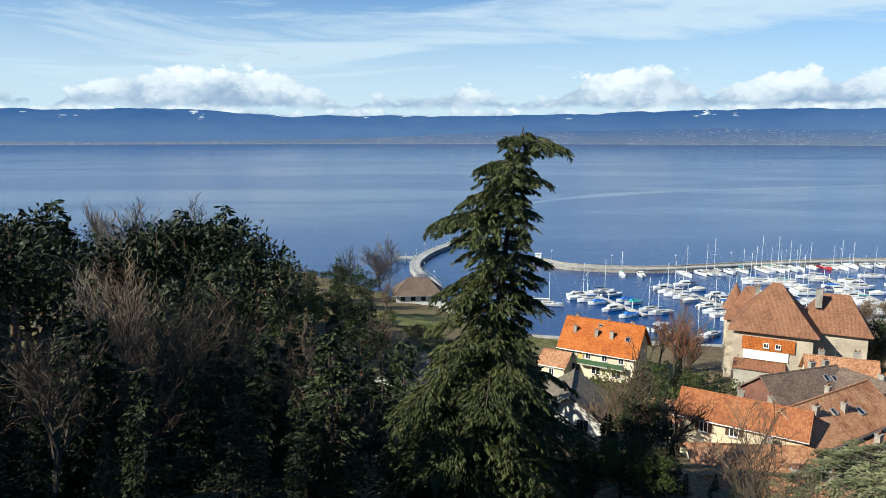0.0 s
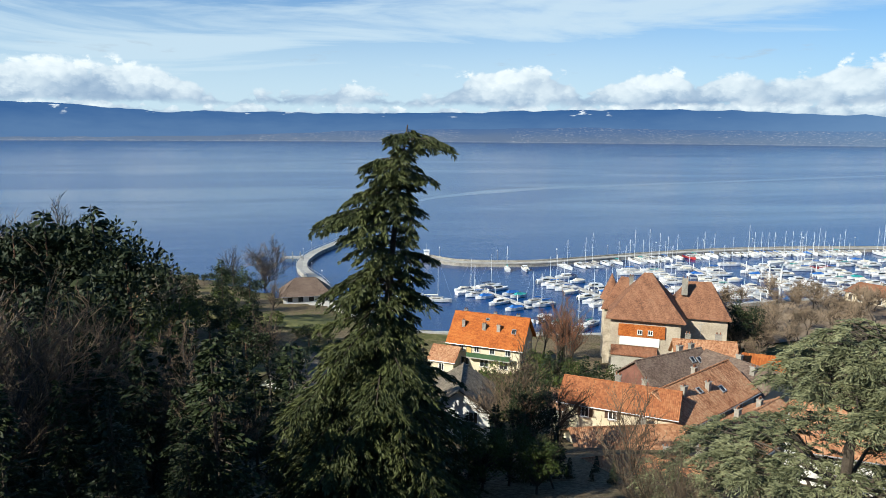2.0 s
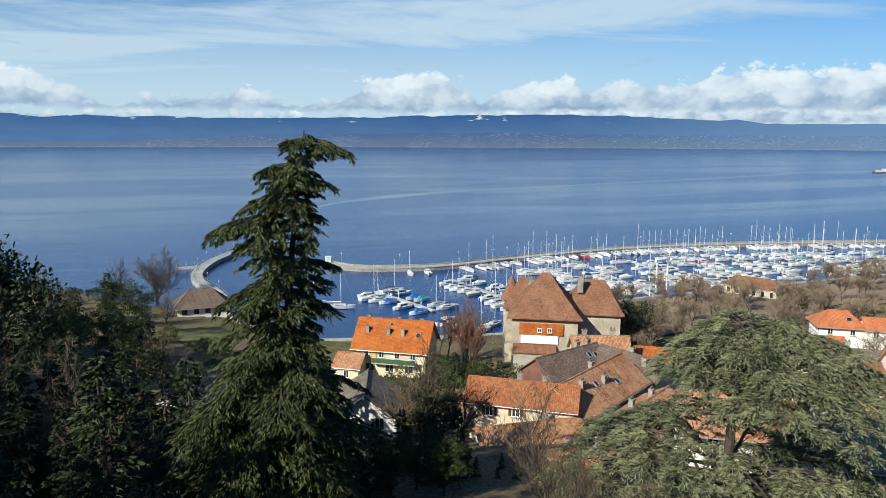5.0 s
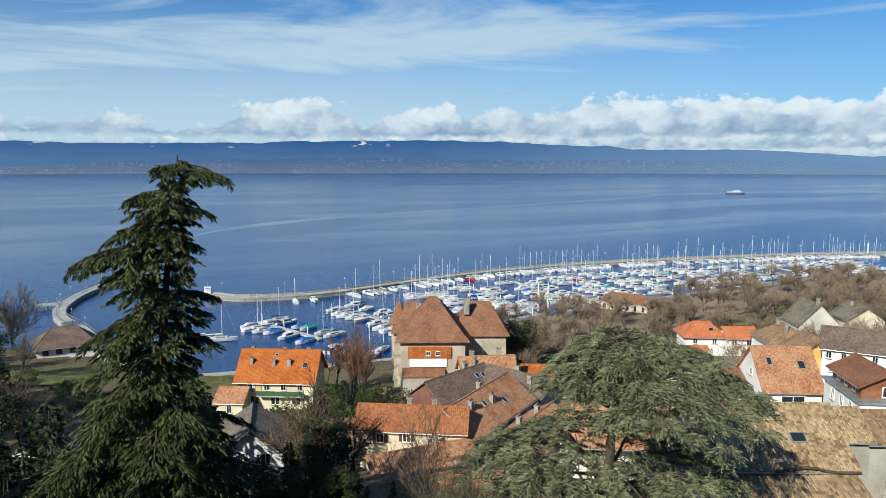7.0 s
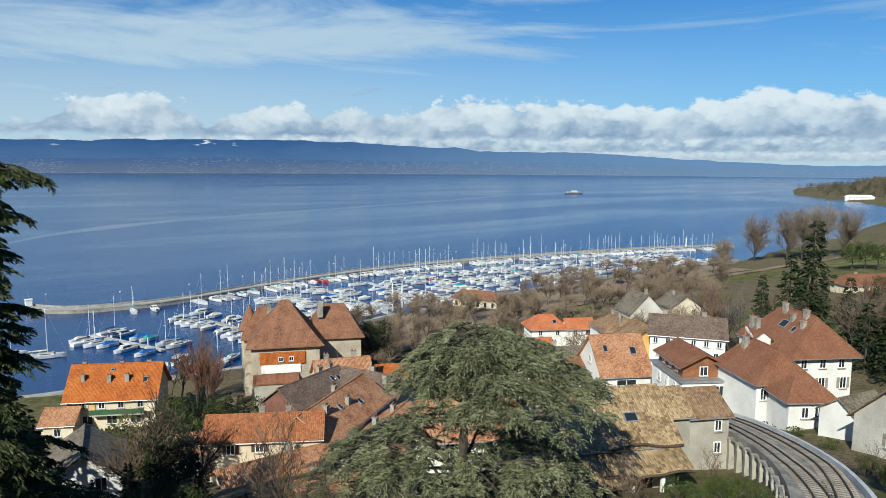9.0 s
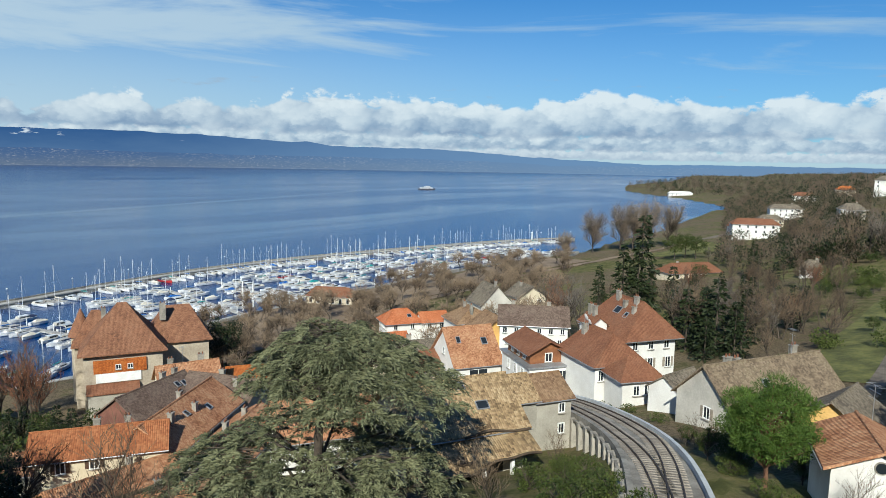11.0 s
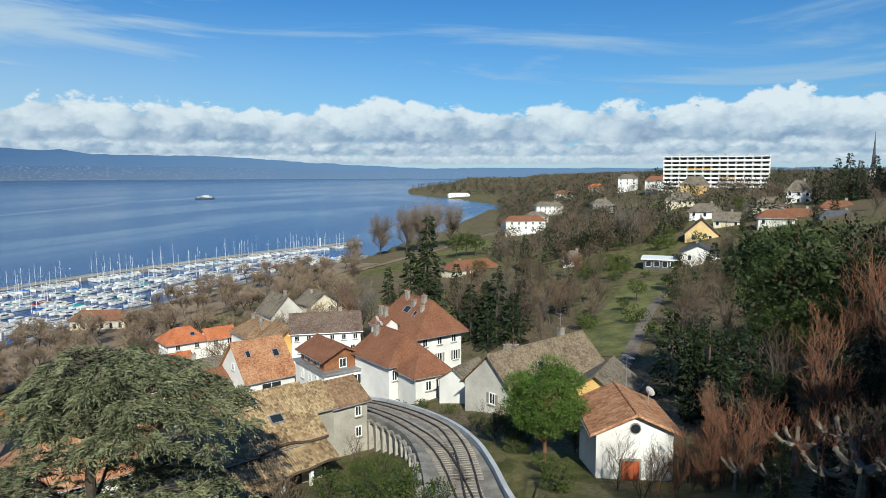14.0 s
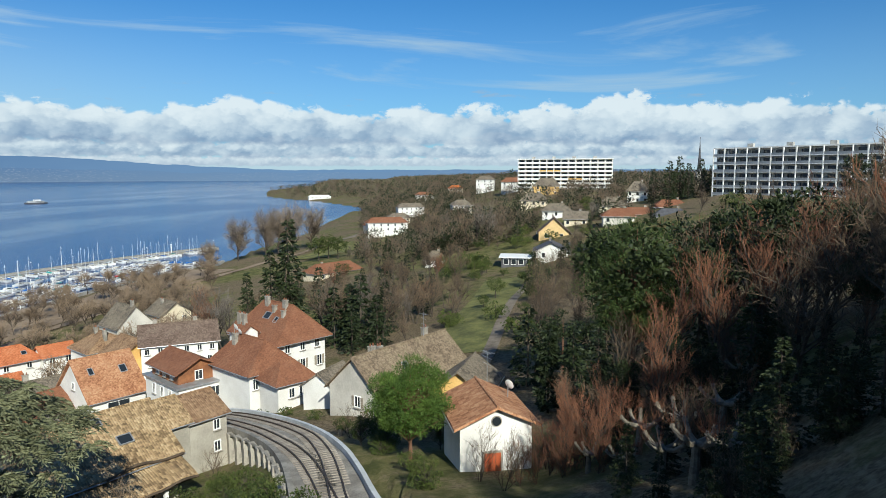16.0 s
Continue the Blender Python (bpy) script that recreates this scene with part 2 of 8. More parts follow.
M_GROUND = ground_material()
M_WATER = water_material()
M_SMOOTH = surface("slack_water", (0.004, 0.030, 0.095), (0.004, 0.026, 0.086), 0.02, 0.3, 0.16, 0.0, spec=0.5)
M_LAWN = surface("lawn", (0.060, 0.066, 0.018), (0.185, 0.180, 0.050), 0.22, 1.3, 0.95, 0.8, 0.15)
M_ASPHALT = surface("asphalt", (0.045, 0.045, 0.048), (0.10, 0.10, 0.10), 0.2, 6.0, 0.9, 0.2, 0.01)
M_GRAVEL = surface("gravel", (0.10, 0.082, 0.062), (0.24, 0.20, 0.155), 0.5, 14.0, 0.95, 0.6, 0.05)
M_ESPLANADE = surface("esplanade_gravel", (0.15, 0.108, 0.072), (0.29, 0.22, 0.15), 0.06, 1.2, 0.95, 0.3, 0.03)
M_CONCRETE = surface("concrete", (0.26, 0.25, 0.23), (0.44, 0.43, 0.40), 0.35, 7.0, 0.85, 0.25, 0.02, 0.2)
M_STONE = surface("old_stone", (0.17, 0.155, 0.13), (0.38, 0.35, 0.30), 0.5, 3.5, 0.9, 0.7, 0.08)
M_WHITE = surface("white_render", (0.60, 0.58, 0.545), (0.76, 0.75, 0.72), 0.25, 6.0, 0.85, 0.15, 0.01, 0.15)
M_CREAM = surface("cream_render", (0.52, 0.45, 0.32), (0.70, 0.62, 0.47), 0.25, 5.0, 0.88, 0.2, 0.01, 0.2)
M_OCHRE = surface("pale_ochre_render", (0.52, 0.36, 0.16), (0.68, 0.50, 0.25), 0.3, 6.0, 0.85, 0.15, 0.01)
M_CHALK = surface("chalky_render", (0.40, 0.375, 0.33), (0.60, 0.57, 0.51), 0.3, 4.0, 0.9, 0.3, 0.02, 0.2)
M_GREYWALL = surface("grey_render", (0.26, 0.24, 0.20), (0.42, 0.39, 0.33), 0.3, 5.0, 0.9, 0.3, 0.02, 0.2)
M_YELLOW = surface("ochre_render", (0.55, 0.33, 0.10), (0.72, 0.48, 0.18), 0.3, 6.0, 0.85, 0.15, 0.01)
M_CASTLE = surface("castle_render", (0.30, 0.25, 0.19), (0.50, 0.43, 0.33), 0.22, 3.5, 0.92, 0.5, 0.05)
M_ORANGE = roofing("orange_tiles", (0.25, 0.065, 0.016), (0.40, 0.115, 0.024), (0.50, 0.17, 0.04), (0.30, 0.13, 0.05), 0.30)
M_RUSSET = roofing("russet_tiles", (0.150, 0.064, 0.036), (0.210, 0.092, 0.050), (0.270, 0.125, 0.070), (0.12, 0.080, 0.055), 0.45)
M_GOLD = roofing("ochre_tiles", (0.13, 0.085, 0.045), (0.34, 0.235, 0.125), (0.56, 0.42, 0.25), (0.12, 0.095, 0.055), 0.50)
M_CORAL = roofing("coral_tiles", (0.30, 0.09, 0.035), (0.46, 0.15, 0.06), (0.56, 0.22, 0.10), (0.22, 0.12, 0.07), 0.30)
M_BURNT = roofing("burnt_orange_tiles", (0.19, 0.066, 0.028), (0.32, 0.118, 0.048), (0.42, 0.18, 0.08), (0.20, 0.10, 0.05), 0.45)
M_TAN = roofing("tan_tiles", (0.13, 0.075, 0.042), (0.25, 0.155, 0.088), (0.37, 0.25, 0.15), (0.13, 0.10, 0.06), 0.45)
M_SALMON = roofing("salmon_tiles", (0.22, 0.092, 0.045), (0.385, 0.190, 0.098), (0.52, 0.305, 0.175), (0.22, 0.14, 0.08), 0.35)
M_BROWN = roofing("brown_tiles", (0.13, 0.062, 0.038), (0.23, 0.108, 0.060), (0.31, 0.155, 0.088), (0.15, 0.10, 0.07), 0.35, 0.20, 0.13)
M_GREYROOF = roofing("aged_grey_tiles", (0.075, 0.062, 0.047), (0.165, 0.138, 0.104), (0.27, 0.228, 0.172), (0.13, 0.11, 0.07), 0.5)
M_ASHROOF = roofing("ash_brown_tiles", (0.085, 0.058, 0.044), (0.150, 0.106, 0.082), (0.215, 0.160, 0.125), (0.10, 0.085, 0.06), 0.4)
M_REDWALL = surface("russet_render", (0.13, 0.055, 0.040), (0.22, 0.10, 0.07), 0.4, 5.0, 0.9, 0.3, 0.02)
M_MOSSY = roofing("mossy_brown_tiles", (0.095, 0.070, 0.046), (0.195, 0.148, 0.100), (0.31, 0.245, 0.17), (0.13, 0.11, 0.06), 0.5)
M_SLATE = surface("slate", (0.05, 0.05, 0.055), (0.10, 0.10, 0.11), 0.8, 8.0, 0.7, 0.3, 0.02)
M_WOOD = surface("brown_wood", (0.14, 0.055, 0.025), (0.28, 0.12, 0.05), 0.9, 12.0, 0.7, 0.3, 0.01, 0.15)
M_DARKWOOD = surface("dark_wood", (0.045, 0.032, 0.022), (0.10, 0.07, 0.045), 0.9, 12.0, 0.75, 0.3, 0.01)
M_TRIM = surface("white_paint", (0.70, 0.70, 0.68), (0.82, 0.82, 0.80), 1.5, 9.0, 0.6, 0.1, 0.005)
M_METAL = surface("zinc", (0.28, 0.29, 0.30), (0.45, 0.46, 0.48), 1.0, 9.0, 0.45, 0.1, 0.005, metal=0.6)
M_RAIL = surface("rail_steel", (0.05, 0.035, 0.028), (0.10, 0.075, 0.06), 2.0, 9.0, 0.6, 0.1, 0.005, metal=0.5)
M_SLEEPER = surface("sleeper_wood", (0.15, 0.128, 0.105), (0.32, 0.285, 0.24), 1.5, 10.0, 0.9, 0.4, 0.01, 0.5)
M_GLASS = window_glass("window_glass")
M_SHUTTER = surface("shutter_paint", (0.20, 0.17, 0.13), (0.34, 0.30, 0.24), 1.0, 9.0, 0.7, 0.2, 0.005)
M_DARKSHUT = surface("brown_shutter", (0.05, 0.025, 0.015), (0.09, 0.05, 0.03), 1.0, 9.0, 0.7, 0.2, 0.005)
M_REDDOOR = surface("red_door_paint", (0.30, 0.06, 0.02), (0.42, 0.10, 0.035), 1.0, 9.0, 0.6, 0.2, 0.005)
M_BARK = surface("bark", (0.032, 0.025, 0.019), (0.095, 0.075, 0.057), 1.2, 12.0, 0.95, 0.6, 0.03, 0.3)
M_BARK_RED = surface("pine_bark", (0.09, 0.045, 0.028), (0.19, 0.10, 0.06), 1.2, 12.0, 0.95, 0.6, 0.03, 0.3)
M_TWIG_GREY = surface("grey_twigs", (0.085, 0.072, 0.060), (0.185, 0.160, 0.135), 0.3, 3.0, 0.95, 0.0, vary=0.4)
M_TWIG_BROWN = surface("brown_twigs", (0.068, 0.048, 0.031), (0.195, 0.138, 0.088), 0.3, 3.0, 0.95, 0.0, vary=0.5)
M_TWIG_PLANE = surface("plane_twigs", (0.12, 0.085, 0.055), (0.29, 0.215, 0.145), 0.3, 3.0, 0.95, 0.0, vary=0.4)
M_TWIG_FAR = surface("pale_twigs", (0.13, 0.098, 0.070), (0.25, 0.195, 0.145), 0.3, 3.0, 0.95, 0.0, vary=0.3)
M_STUB = surface("pale_bark", (0.10, 0.085, 0.065), (0.24, 0.21, 0.165), 1.5, 9.0, 0.95, 0.5, 0.03, 0.2)
M_TWIG_RED = surface("russet_twigs", (0.10, 0.042, 0.024), (0.22, 0.098, 0.052), 0.3, 3.0, 0.95, 0.0, vary=0.4)
M_CEDAR = leafage("cedar_needles", (0.012, 0.019, 0.006), (0.086, 0.096, 0.028), 0.1)
M_GREENRAIL = surface("green_paint", (0.03, 0.07, 0.03), (0.06, 0.12, 0.055), 1.0, 8.0, 0.6, 0.1, 0.005)
M_CEDAR_BLUE = leafage("blue_cedar_needles", (0.038, 0.047, 0.023), (0.265, 0.270, 0.145), 0.1)
M_DARKLEAF = leafage("dark_conifer_needles", (0.009, 0.016, 0.006), (0.034, 0.046, 0.014), 0.5)
M_PINE_DARK = leafage("big_pine_needles", (0.020, 0.042, 0.012), (0.105, 0.140, 0.034), 0.1)
M_FARTWIG = leafage("far_bare_wood", (0.062, 0.046, 0.032), (0.165, 0.124, 0.086), 0.0)
M_PINE = leafage("pine_needles", (0.030, 0.062, 0.010), (0.110, 0.170, 0.028), 0.2)
M_EVERGREEN = leafage("evergreen_leaves", (0.022, 0.036, 0.008), (0.085, 0.105, 0.020), 0.5)
M_IVY = leafage("ivy_leaves", (0.05, 0.07, 0.015), (0.16, 0.19, 0.04), 0.3)
M_PALE = surface("pale_coping", (0.42, 0.43, 0.43), (0.62, 0.63, 0.63), 0.4, 6.0, 0.8, 0.2, 0.01)
M_BALLAST = surface("pale_ballast", (0.17, 0.15, 0.125), (0.36, 0.33, 0.28), 0.5, 9.0, 0.95, 0.6, 0.05)
M_HULL = surface("white_gelcoat", (0.42, 0.44, 0.46), (0.80, 0.80, 0.80), 0.8, 5.0, 0.35, 0.0, vary=1.0)
M_DECK = surface("boat_deck", (0.30, 0.28, 0.25), (0.66, 0.65, 0.62), 0.9, 6.0, 0.6, 0.1, 0.005, 0.9)
M_COVER_BLUE = surface("blue_canvas", (0.01, 0.07, 0.28), (0.03, 0.16, 0.48), 0.8, 8.0, 0.8, 0.2, 0.01)
M_COVER_NAVY = surface("navy_canvas", (0.012, 0.02, 0.06), (0.03, 0.045, 0.10), 0.8, 8.0, 0.8, 0.2, 0.01)
M_COVER_TEAL = surface("teal_canvas", (0.02, 0.20, 0.20), (0.05, 0.34, 0.33), 0.8, 8.0, 0.8, 0.2, 0.01)
M_COVER_CREAM = surface("cream_canvas", (0.50, 0.46, 0.38), (0.70, 0.66, 0.56), 0.8, 8.0, 0.8, 0.2, 0.01)
M_MAST = surface("mast_alloy", (0.55, 0.56, 0.58), (0.72, 0.73, 0.75), 1.0, 5.0, 0.4, 0.0)
M_REDHULL = surface("red_gelcoat", (0.28, 0.02, 0.02), (0.42, 0.04, 0.04), 0.8, 5.0, 0.35, 0.0)
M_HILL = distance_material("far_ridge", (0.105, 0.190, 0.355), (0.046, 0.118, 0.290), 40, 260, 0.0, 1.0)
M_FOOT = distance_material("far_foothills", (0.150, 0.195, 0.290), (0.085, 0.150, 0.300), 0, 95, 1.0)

# ---- mesh helpers ----


class Shape:
    """Collects vertices and faces of one mesh."""

    def __init__(self):
        self.v, self.f = [], []

    def put(self, verts, faces):
        k = len(self.v)
        self.v += [tuple(p) for p in verts]
        self.f += [tuple(i + k for i in q) for q in faces]
        return self

    def box(self, x, y, z, sx, sy, sz, turn=0.0, taper=1.0):
        """A box centred on x, y that stands on z."""
        c, s = math.cos(turn), math.sin(turn)
        pts = []
        for h, k in ((0, 1.0), (sz, taper)):
            for a, b in ((-1, -1), (1, -1), (1, 1), (-1, 1)):
                u, w = a * sx * k / 2, b * sy * k / 2
                pts.append((x + u * c - w * s, y + u * s + w * c, z + h))
        return self.put(pts, [(3, 2, 1, 0), (4, 5, 6, 7), (0, 1, 5, 4), (1, 2, 6, 5), (2, 3, 7, 6), (3, 0, 4, 7)])

    def tube(self, a, b, ra, rb, n=5, cap=False):
        a, b = Vector(a), Vector(b)
        d = (b - a)
        d = d.normalized() if d.length > 1e-9 else Vector((0, 0, 1))
        s = d.orthogonal().normalized()
        w = d.cross(s)
        ring = [(math.cos(2 * math.pi * i / n), math.sin(2 * math.pi * i / n)) for i in range(n)]
        pts = [a + (s * p + w * q) * ra for p, q in ring] + [b + (s * p + w * q) * rb for p, q in ring]
        faces = [(i, (i + 1) % n, n + (i + 1) % n, n + i) for i in range(n)]
        if cap:
            faces += [tuple(range(n - 1, -1, -1)), tuple(range(n, 2 * n))]
        return self.put(pts, faces)

    def spike(self, a, b, ra):
        """A twig: three faces that run out to a point."""
        a, b = Vector(a), Vector(b)
        d = (b - a).normalized()
        s = d.orthogonal().normalized()
        w = d.cross(s)
        pts = [a + (s * math.cos(2.094 * i) + w * math.sin(2.094 * i)) * ra for i in range(3)] + [b]
        return self.put(pts, [(0, 1, 3), (1, 2, 3), (2, 0, 3)])

    def mesh(self, name, smooth=False):
        me = bpy.data.meshes.new(name)
        me.from_pydata(self.v, [], self.f)
        if smooth:
            me.polygons.foreach_set("use_smooth", [True] * len(me.polygons))
        me.update()
        return me


def quads_mesh(name, verts, smooth=False):
    """A mesh of loose quads from an array (n, 4, 3)."""
    verts = np.asarray(verts, dtype=np.float32)
    n = len(verts)
    me = bpy.data.meshes.new(name)
    me.vertices.add(n * 4)
    me.vertices.foreach_set("co", verts.reshape(-1))
    me.loops.add(n * 4)
    me.loops.foreach_set("vertex_index", np.arange(n * 4, dtype=np.int32))
    me.polygons.add(n)
    me.polygons.foreach_set("loop_start", np.arange(0, n * 4, 4, dtype=np.int32))
    me.update(calc_edges=True)
    return me


def thing(name, m, label, category, group="", kind=""):
    """An empty that carries the parts of one thing."""
    ob = new(name)
    ob.matrix_world = m
    return tagged(ob, label, category, group, kind)


def part(name, shape, material, parent=None, label="", at=None, smooth=False):
    """One mesh object under a thing or under a part."""
    me = shape.mesh(name, smooth) if isinstance(shape, Shape) else shape
    if not me.materials:
        me.materials.append(material)
    ob = new(name, me)
    if parent is not None:
        ob.parent = parent
    if at is not None:
        ob.matrix_local = at
    if label:
        ob["label"] = label
    return ob


def alone(name, shape, material, label, category, kind="", group="", at=None, smooth=False):
    ob = part(name, shape, material, None, "", None, smooth)
    if at is not None:
        ob.matrix_world = at
    return tagged(ob, label, category, group, kind)


# ---- the lie of the land: height over the lake by bearing and distance ----
PROFILES = []


def profile(az, *steps):
    PROFILES.append((az, [s[0] for s in steps], [s[1] for s in steps]))


SLOPE = ((0, 48.2), (2.5, 47.6), (6, 44.0), (12, 40.0), (20, 36.5))
# unseen bluff on the left, raised here to cast shade on the wood
profile(-60, (0, 48.2), (2.5, 47.8), (20, 47), (100, 46), (150, 30), (250, 8), (360, 2), (372, -3), (4950, -3))
profile(-42, *SLOPE, (45, 30), (90, 19), (150, 11), (250, 6), (330, 2), (340, -3), (4950, -3))
profile(-30, *SLOPE, (45, 28), (90, 17), (150, 10), (250, 5), (315, 1.6), (325, -3), (4950, -3))
profile(-15, *SLOPE, (45, 26), (90, 14), (150, 7), (240, 2.6), (266, 1.3), (274, -3), (4950, -3))
profile(-4, *SLOPE, (45, 24.5), (90, 12.5), (130, 6.5), (190, 2.2), (206, 1.4), (211, -3), (4950, -3))
profile(6, *SLOPE, (45, 24), (85, 12.5), (110, 6.5), (133, 3.2), (158, 1.8), (166, 1.5), (169, -3), (4950, -3))
profile(14, *SLOPE, (45, 24), (80, 13.5), (110, 6), (133, 3), (150, 2), (160, 1.6), (163, -3), (4950, -3))
profile(26, *SLOPE, (45, 24), (80, 14), (105, 8), (128, 5.5), (150, 2.4), (170, 1.6), (173, -3), (4950, -3))
profile(33, *SLOPE, (45, 24), (80, 15), (105, 9), (140, 4.5), (200, 1.8), (207, 1.6), (210, -3), (4950, -3))
profile(37.5, *SLOPE, (45, 24.5), (80, 15), (110, 9), (140, 5), (200, 2.2), (221, 1.7), (224, -3), (4950, -3))
profile(42, *SLOPE, (45, 25), (60, 20.5), (90, 12.5), (130, 6.5), (180, 3), (238, 1.7), (241, -3), (4950, -3))
profile(45, *SLOPE, (45, 25), (60, 20.8), (90, 13), (130, 7), (190, 3), (251, 1.7), (254, -3), (4950, -3))
profile(48, *SLOPE, (45, 25), (60, 21), (90, 13.5), (130, 8), (200, 3.2), (267, 1.7), (270, -3), (4950, -3))
profile(51.5, *SLOPE, (45, 25.5), (60, 21), (90, 14), (130, 9), (210, 4), (288, 1.7), (291, -3), (4950, -3))
profile(55, *SLOPE, (30, 31), (50, 24.5), (60, 21.5), (80, 16.5), (100, 13), (120, 11), (180, 6), (250, 3), (315, 1.7), (319, -3), (4950, -3))
profile(59.5, *SLOPE, (30, 31), (50, 25), (60, 22), (80, 17.5), (100, 14.5), (120, 12), (190, 7), (270, 3.5), (348, 1.7), (351, -3), (4950, -3))
profile(64, *SLOPE, (30, 31), (50, 26), (60, 22.5), (76, 18.8), (95, 16.6), (120, 14), (200, 8), (300, 4), (388, 1.7), (392, -3), (4950, -3))
profile(67.5, *SLOPE, (30, 31), (50, 27), (70, 22), (95, 17.2), (130, 15), (200, 9), (300, 5), (470, 1.7), (475, -3), (4950, -3))
profile(71, *SLOPE, (30, 31), (45, 28.2), (65, 24), (80, 20.8), (100, 18), (150, 14), (250, 9), (400, 5), (565, 1.7), (572, -3), (4950, -3))
profile(74, *SLOPE, (30, 32), (45, 29), (65, 24.5), (80, 21.3), (100, 19), (150, 15), (250, 11), (400, 8), (600, 5), (852, 1.7), (860, -3), (4950, -3))
profile(76.5, *SLOPE, (30, 32.3), (47, 28.5), (68, 24), (82, 21), (100, 19.5), (155, 16), (250, 12.5), (400, 9), (650, 6), (975, 2), (983, -3), (4950, -3))
profile(78, *SLOPE, (30, 32.5), (48, 28), (70, 23.5), (82, 21), (100, 20), (160, 16.5), (250, 14), (400, 10), (700, 8), (1100, 8), (2000, 14), (4950, 26))
profile(84, *SLOPE, (30, 33), (48, 28), (70, 24), (100, 22.5), (160, 20), (230, 19), (350, 21), (600, 30), (1000, 33), (4950, 38))
profile(90, *SLOPE, (30, 33), (48, 28), (70, 26), (100, 24), (165, 23), (215, 21), (250, 25), (330, 32), (480, 39), (800, 44), (4950, 44))
profile(97, *SLOPE, (30, 34), (48, 30), (80, 28), (130, 27), (200, 29), (250, 32), (330, 36), (470, 40), (4950, 45))
profile(105, *SLOPE, (30, 35.5), (46, 33), (80, 33), (130, 34), (200, 37), (280, 41.5), (4950, 46))
profile(118, (0, 48.2), (2.5, 47.6), (8, 44.5), (25, 41), (60, 41), (120, 38.5), (200, 40), (230, 42), (4950, 48))
profile(150, (0, 48.2), (20, 47.5), (60, 48), (4950, 49))
profile(215, (0, 48.2), (20, 48.2), (4950, 49))
profile(270, (0, 48.2), (20, 47), (60, 44), (4950, 46))
# other edge of the raised, unseen shading bluff
profile(300, (0, 48.2), (2.5, 47.8), (20, 47), (100, 46), (150, 30), (250, 8), (360, 2), (372, -3), (4950, -3))


SHORES = []


def far_point(az, d):
    """The wooded point across the bay."""
    if not 67.2 < az < 84:
        return -3.0
    start = float(np.interp(az, (67.2, 67.5, 68.5, 70, 71, 74, 76.5, 84), (1720, 1480, 1385, 1280, 1235, 1030, 930, 930)))
    end = float(np.interp(az, (67.2, 67.6, 69, 71, 73), (1725, 1790, 2000, 2400, 5200)))
    return -3.0 + 5.0 * min(1.0, max(0.0, (d - start) / 12)) * min(1.0, max(0.0, (end - d) / 12)) + 5.0 * min(1.0, max(0.0, (d - start - 20) / 300)) * (d < end)


def ground(x, y):
    """Height of the land at x, y: between two bearings the shore is drawn on smoothly."""
    if not SHORES:
        for a, ds, zs in PROFILES:
            SHORES.append(next((d for d, z in zip(ds, zs) if z <= -2.9), None))
    d, az = math.hypot(x, y), math.degrees(math.atan2(x, y))
    if az < -60:
        az += 360
    for i in range(len(PROFILES) - 1):
        (a0, d0, z0), (a1, d1, z1) = PROFILES[i], PROFILES[i + 1]
        if a0 <= az <= a1:
            k = (az - a0) / (a1 - a0)
            da = db = d
            s0, s1 = SHORES[i], SHORES[i + 1]
            if s0 and s1:
                s = s0 * (1 - k) + s1 * k
                q = min(d / s, 1.0) ** 3
                da, db = d * (1 + (s0 / s - 1) * q), d * (1 + (s1 / s - 1) * q)
            return max(float(np.interp(da, d0, z0) * (1 - k) + np.interp(db, d1, z1) * k), far_point(az, d))
    return 48.0


def polar(az, d):
    a = radians(az)
    return d * math.sin(a), d * math.cos(a)


# the funicular's line and its heights
LINE = [(31.0, 8.0), (38.2, 11.4), (44.2, 14.1), (50.0, 17.0), (56.8, 21.2), (65.0, 27.6), (74.0, 36.0), (81.5, 45.0), (87.0, 56.0)]
LINE_Z = [31.4, 29.9, 28.9, 27.8, 26.2, 23.9, 21.0, 18.0, 15.0]


def bed_height(x, y, reach):
    """Height of the track bed at x, y, or None further off than reach."""
    best = None
    for (ax, ay), (bx, by), za, zb in zip(LINE, LINE[1:], LINE_Z, LINE_Z[1:]):
        vx, vy = bx - ax, by - ay
        k = min(1.0, max(0.0, ((x - ax) * vx + (y - ay) * vy) / (vx * vx + vy * vy)))
        d = math.hypot(x - ax - vx * k, y - ay - vy * k)
        if d < reach and (best is None or d < best[0]):
            best = d, za + (zb - za) * k
    return best and best[1]


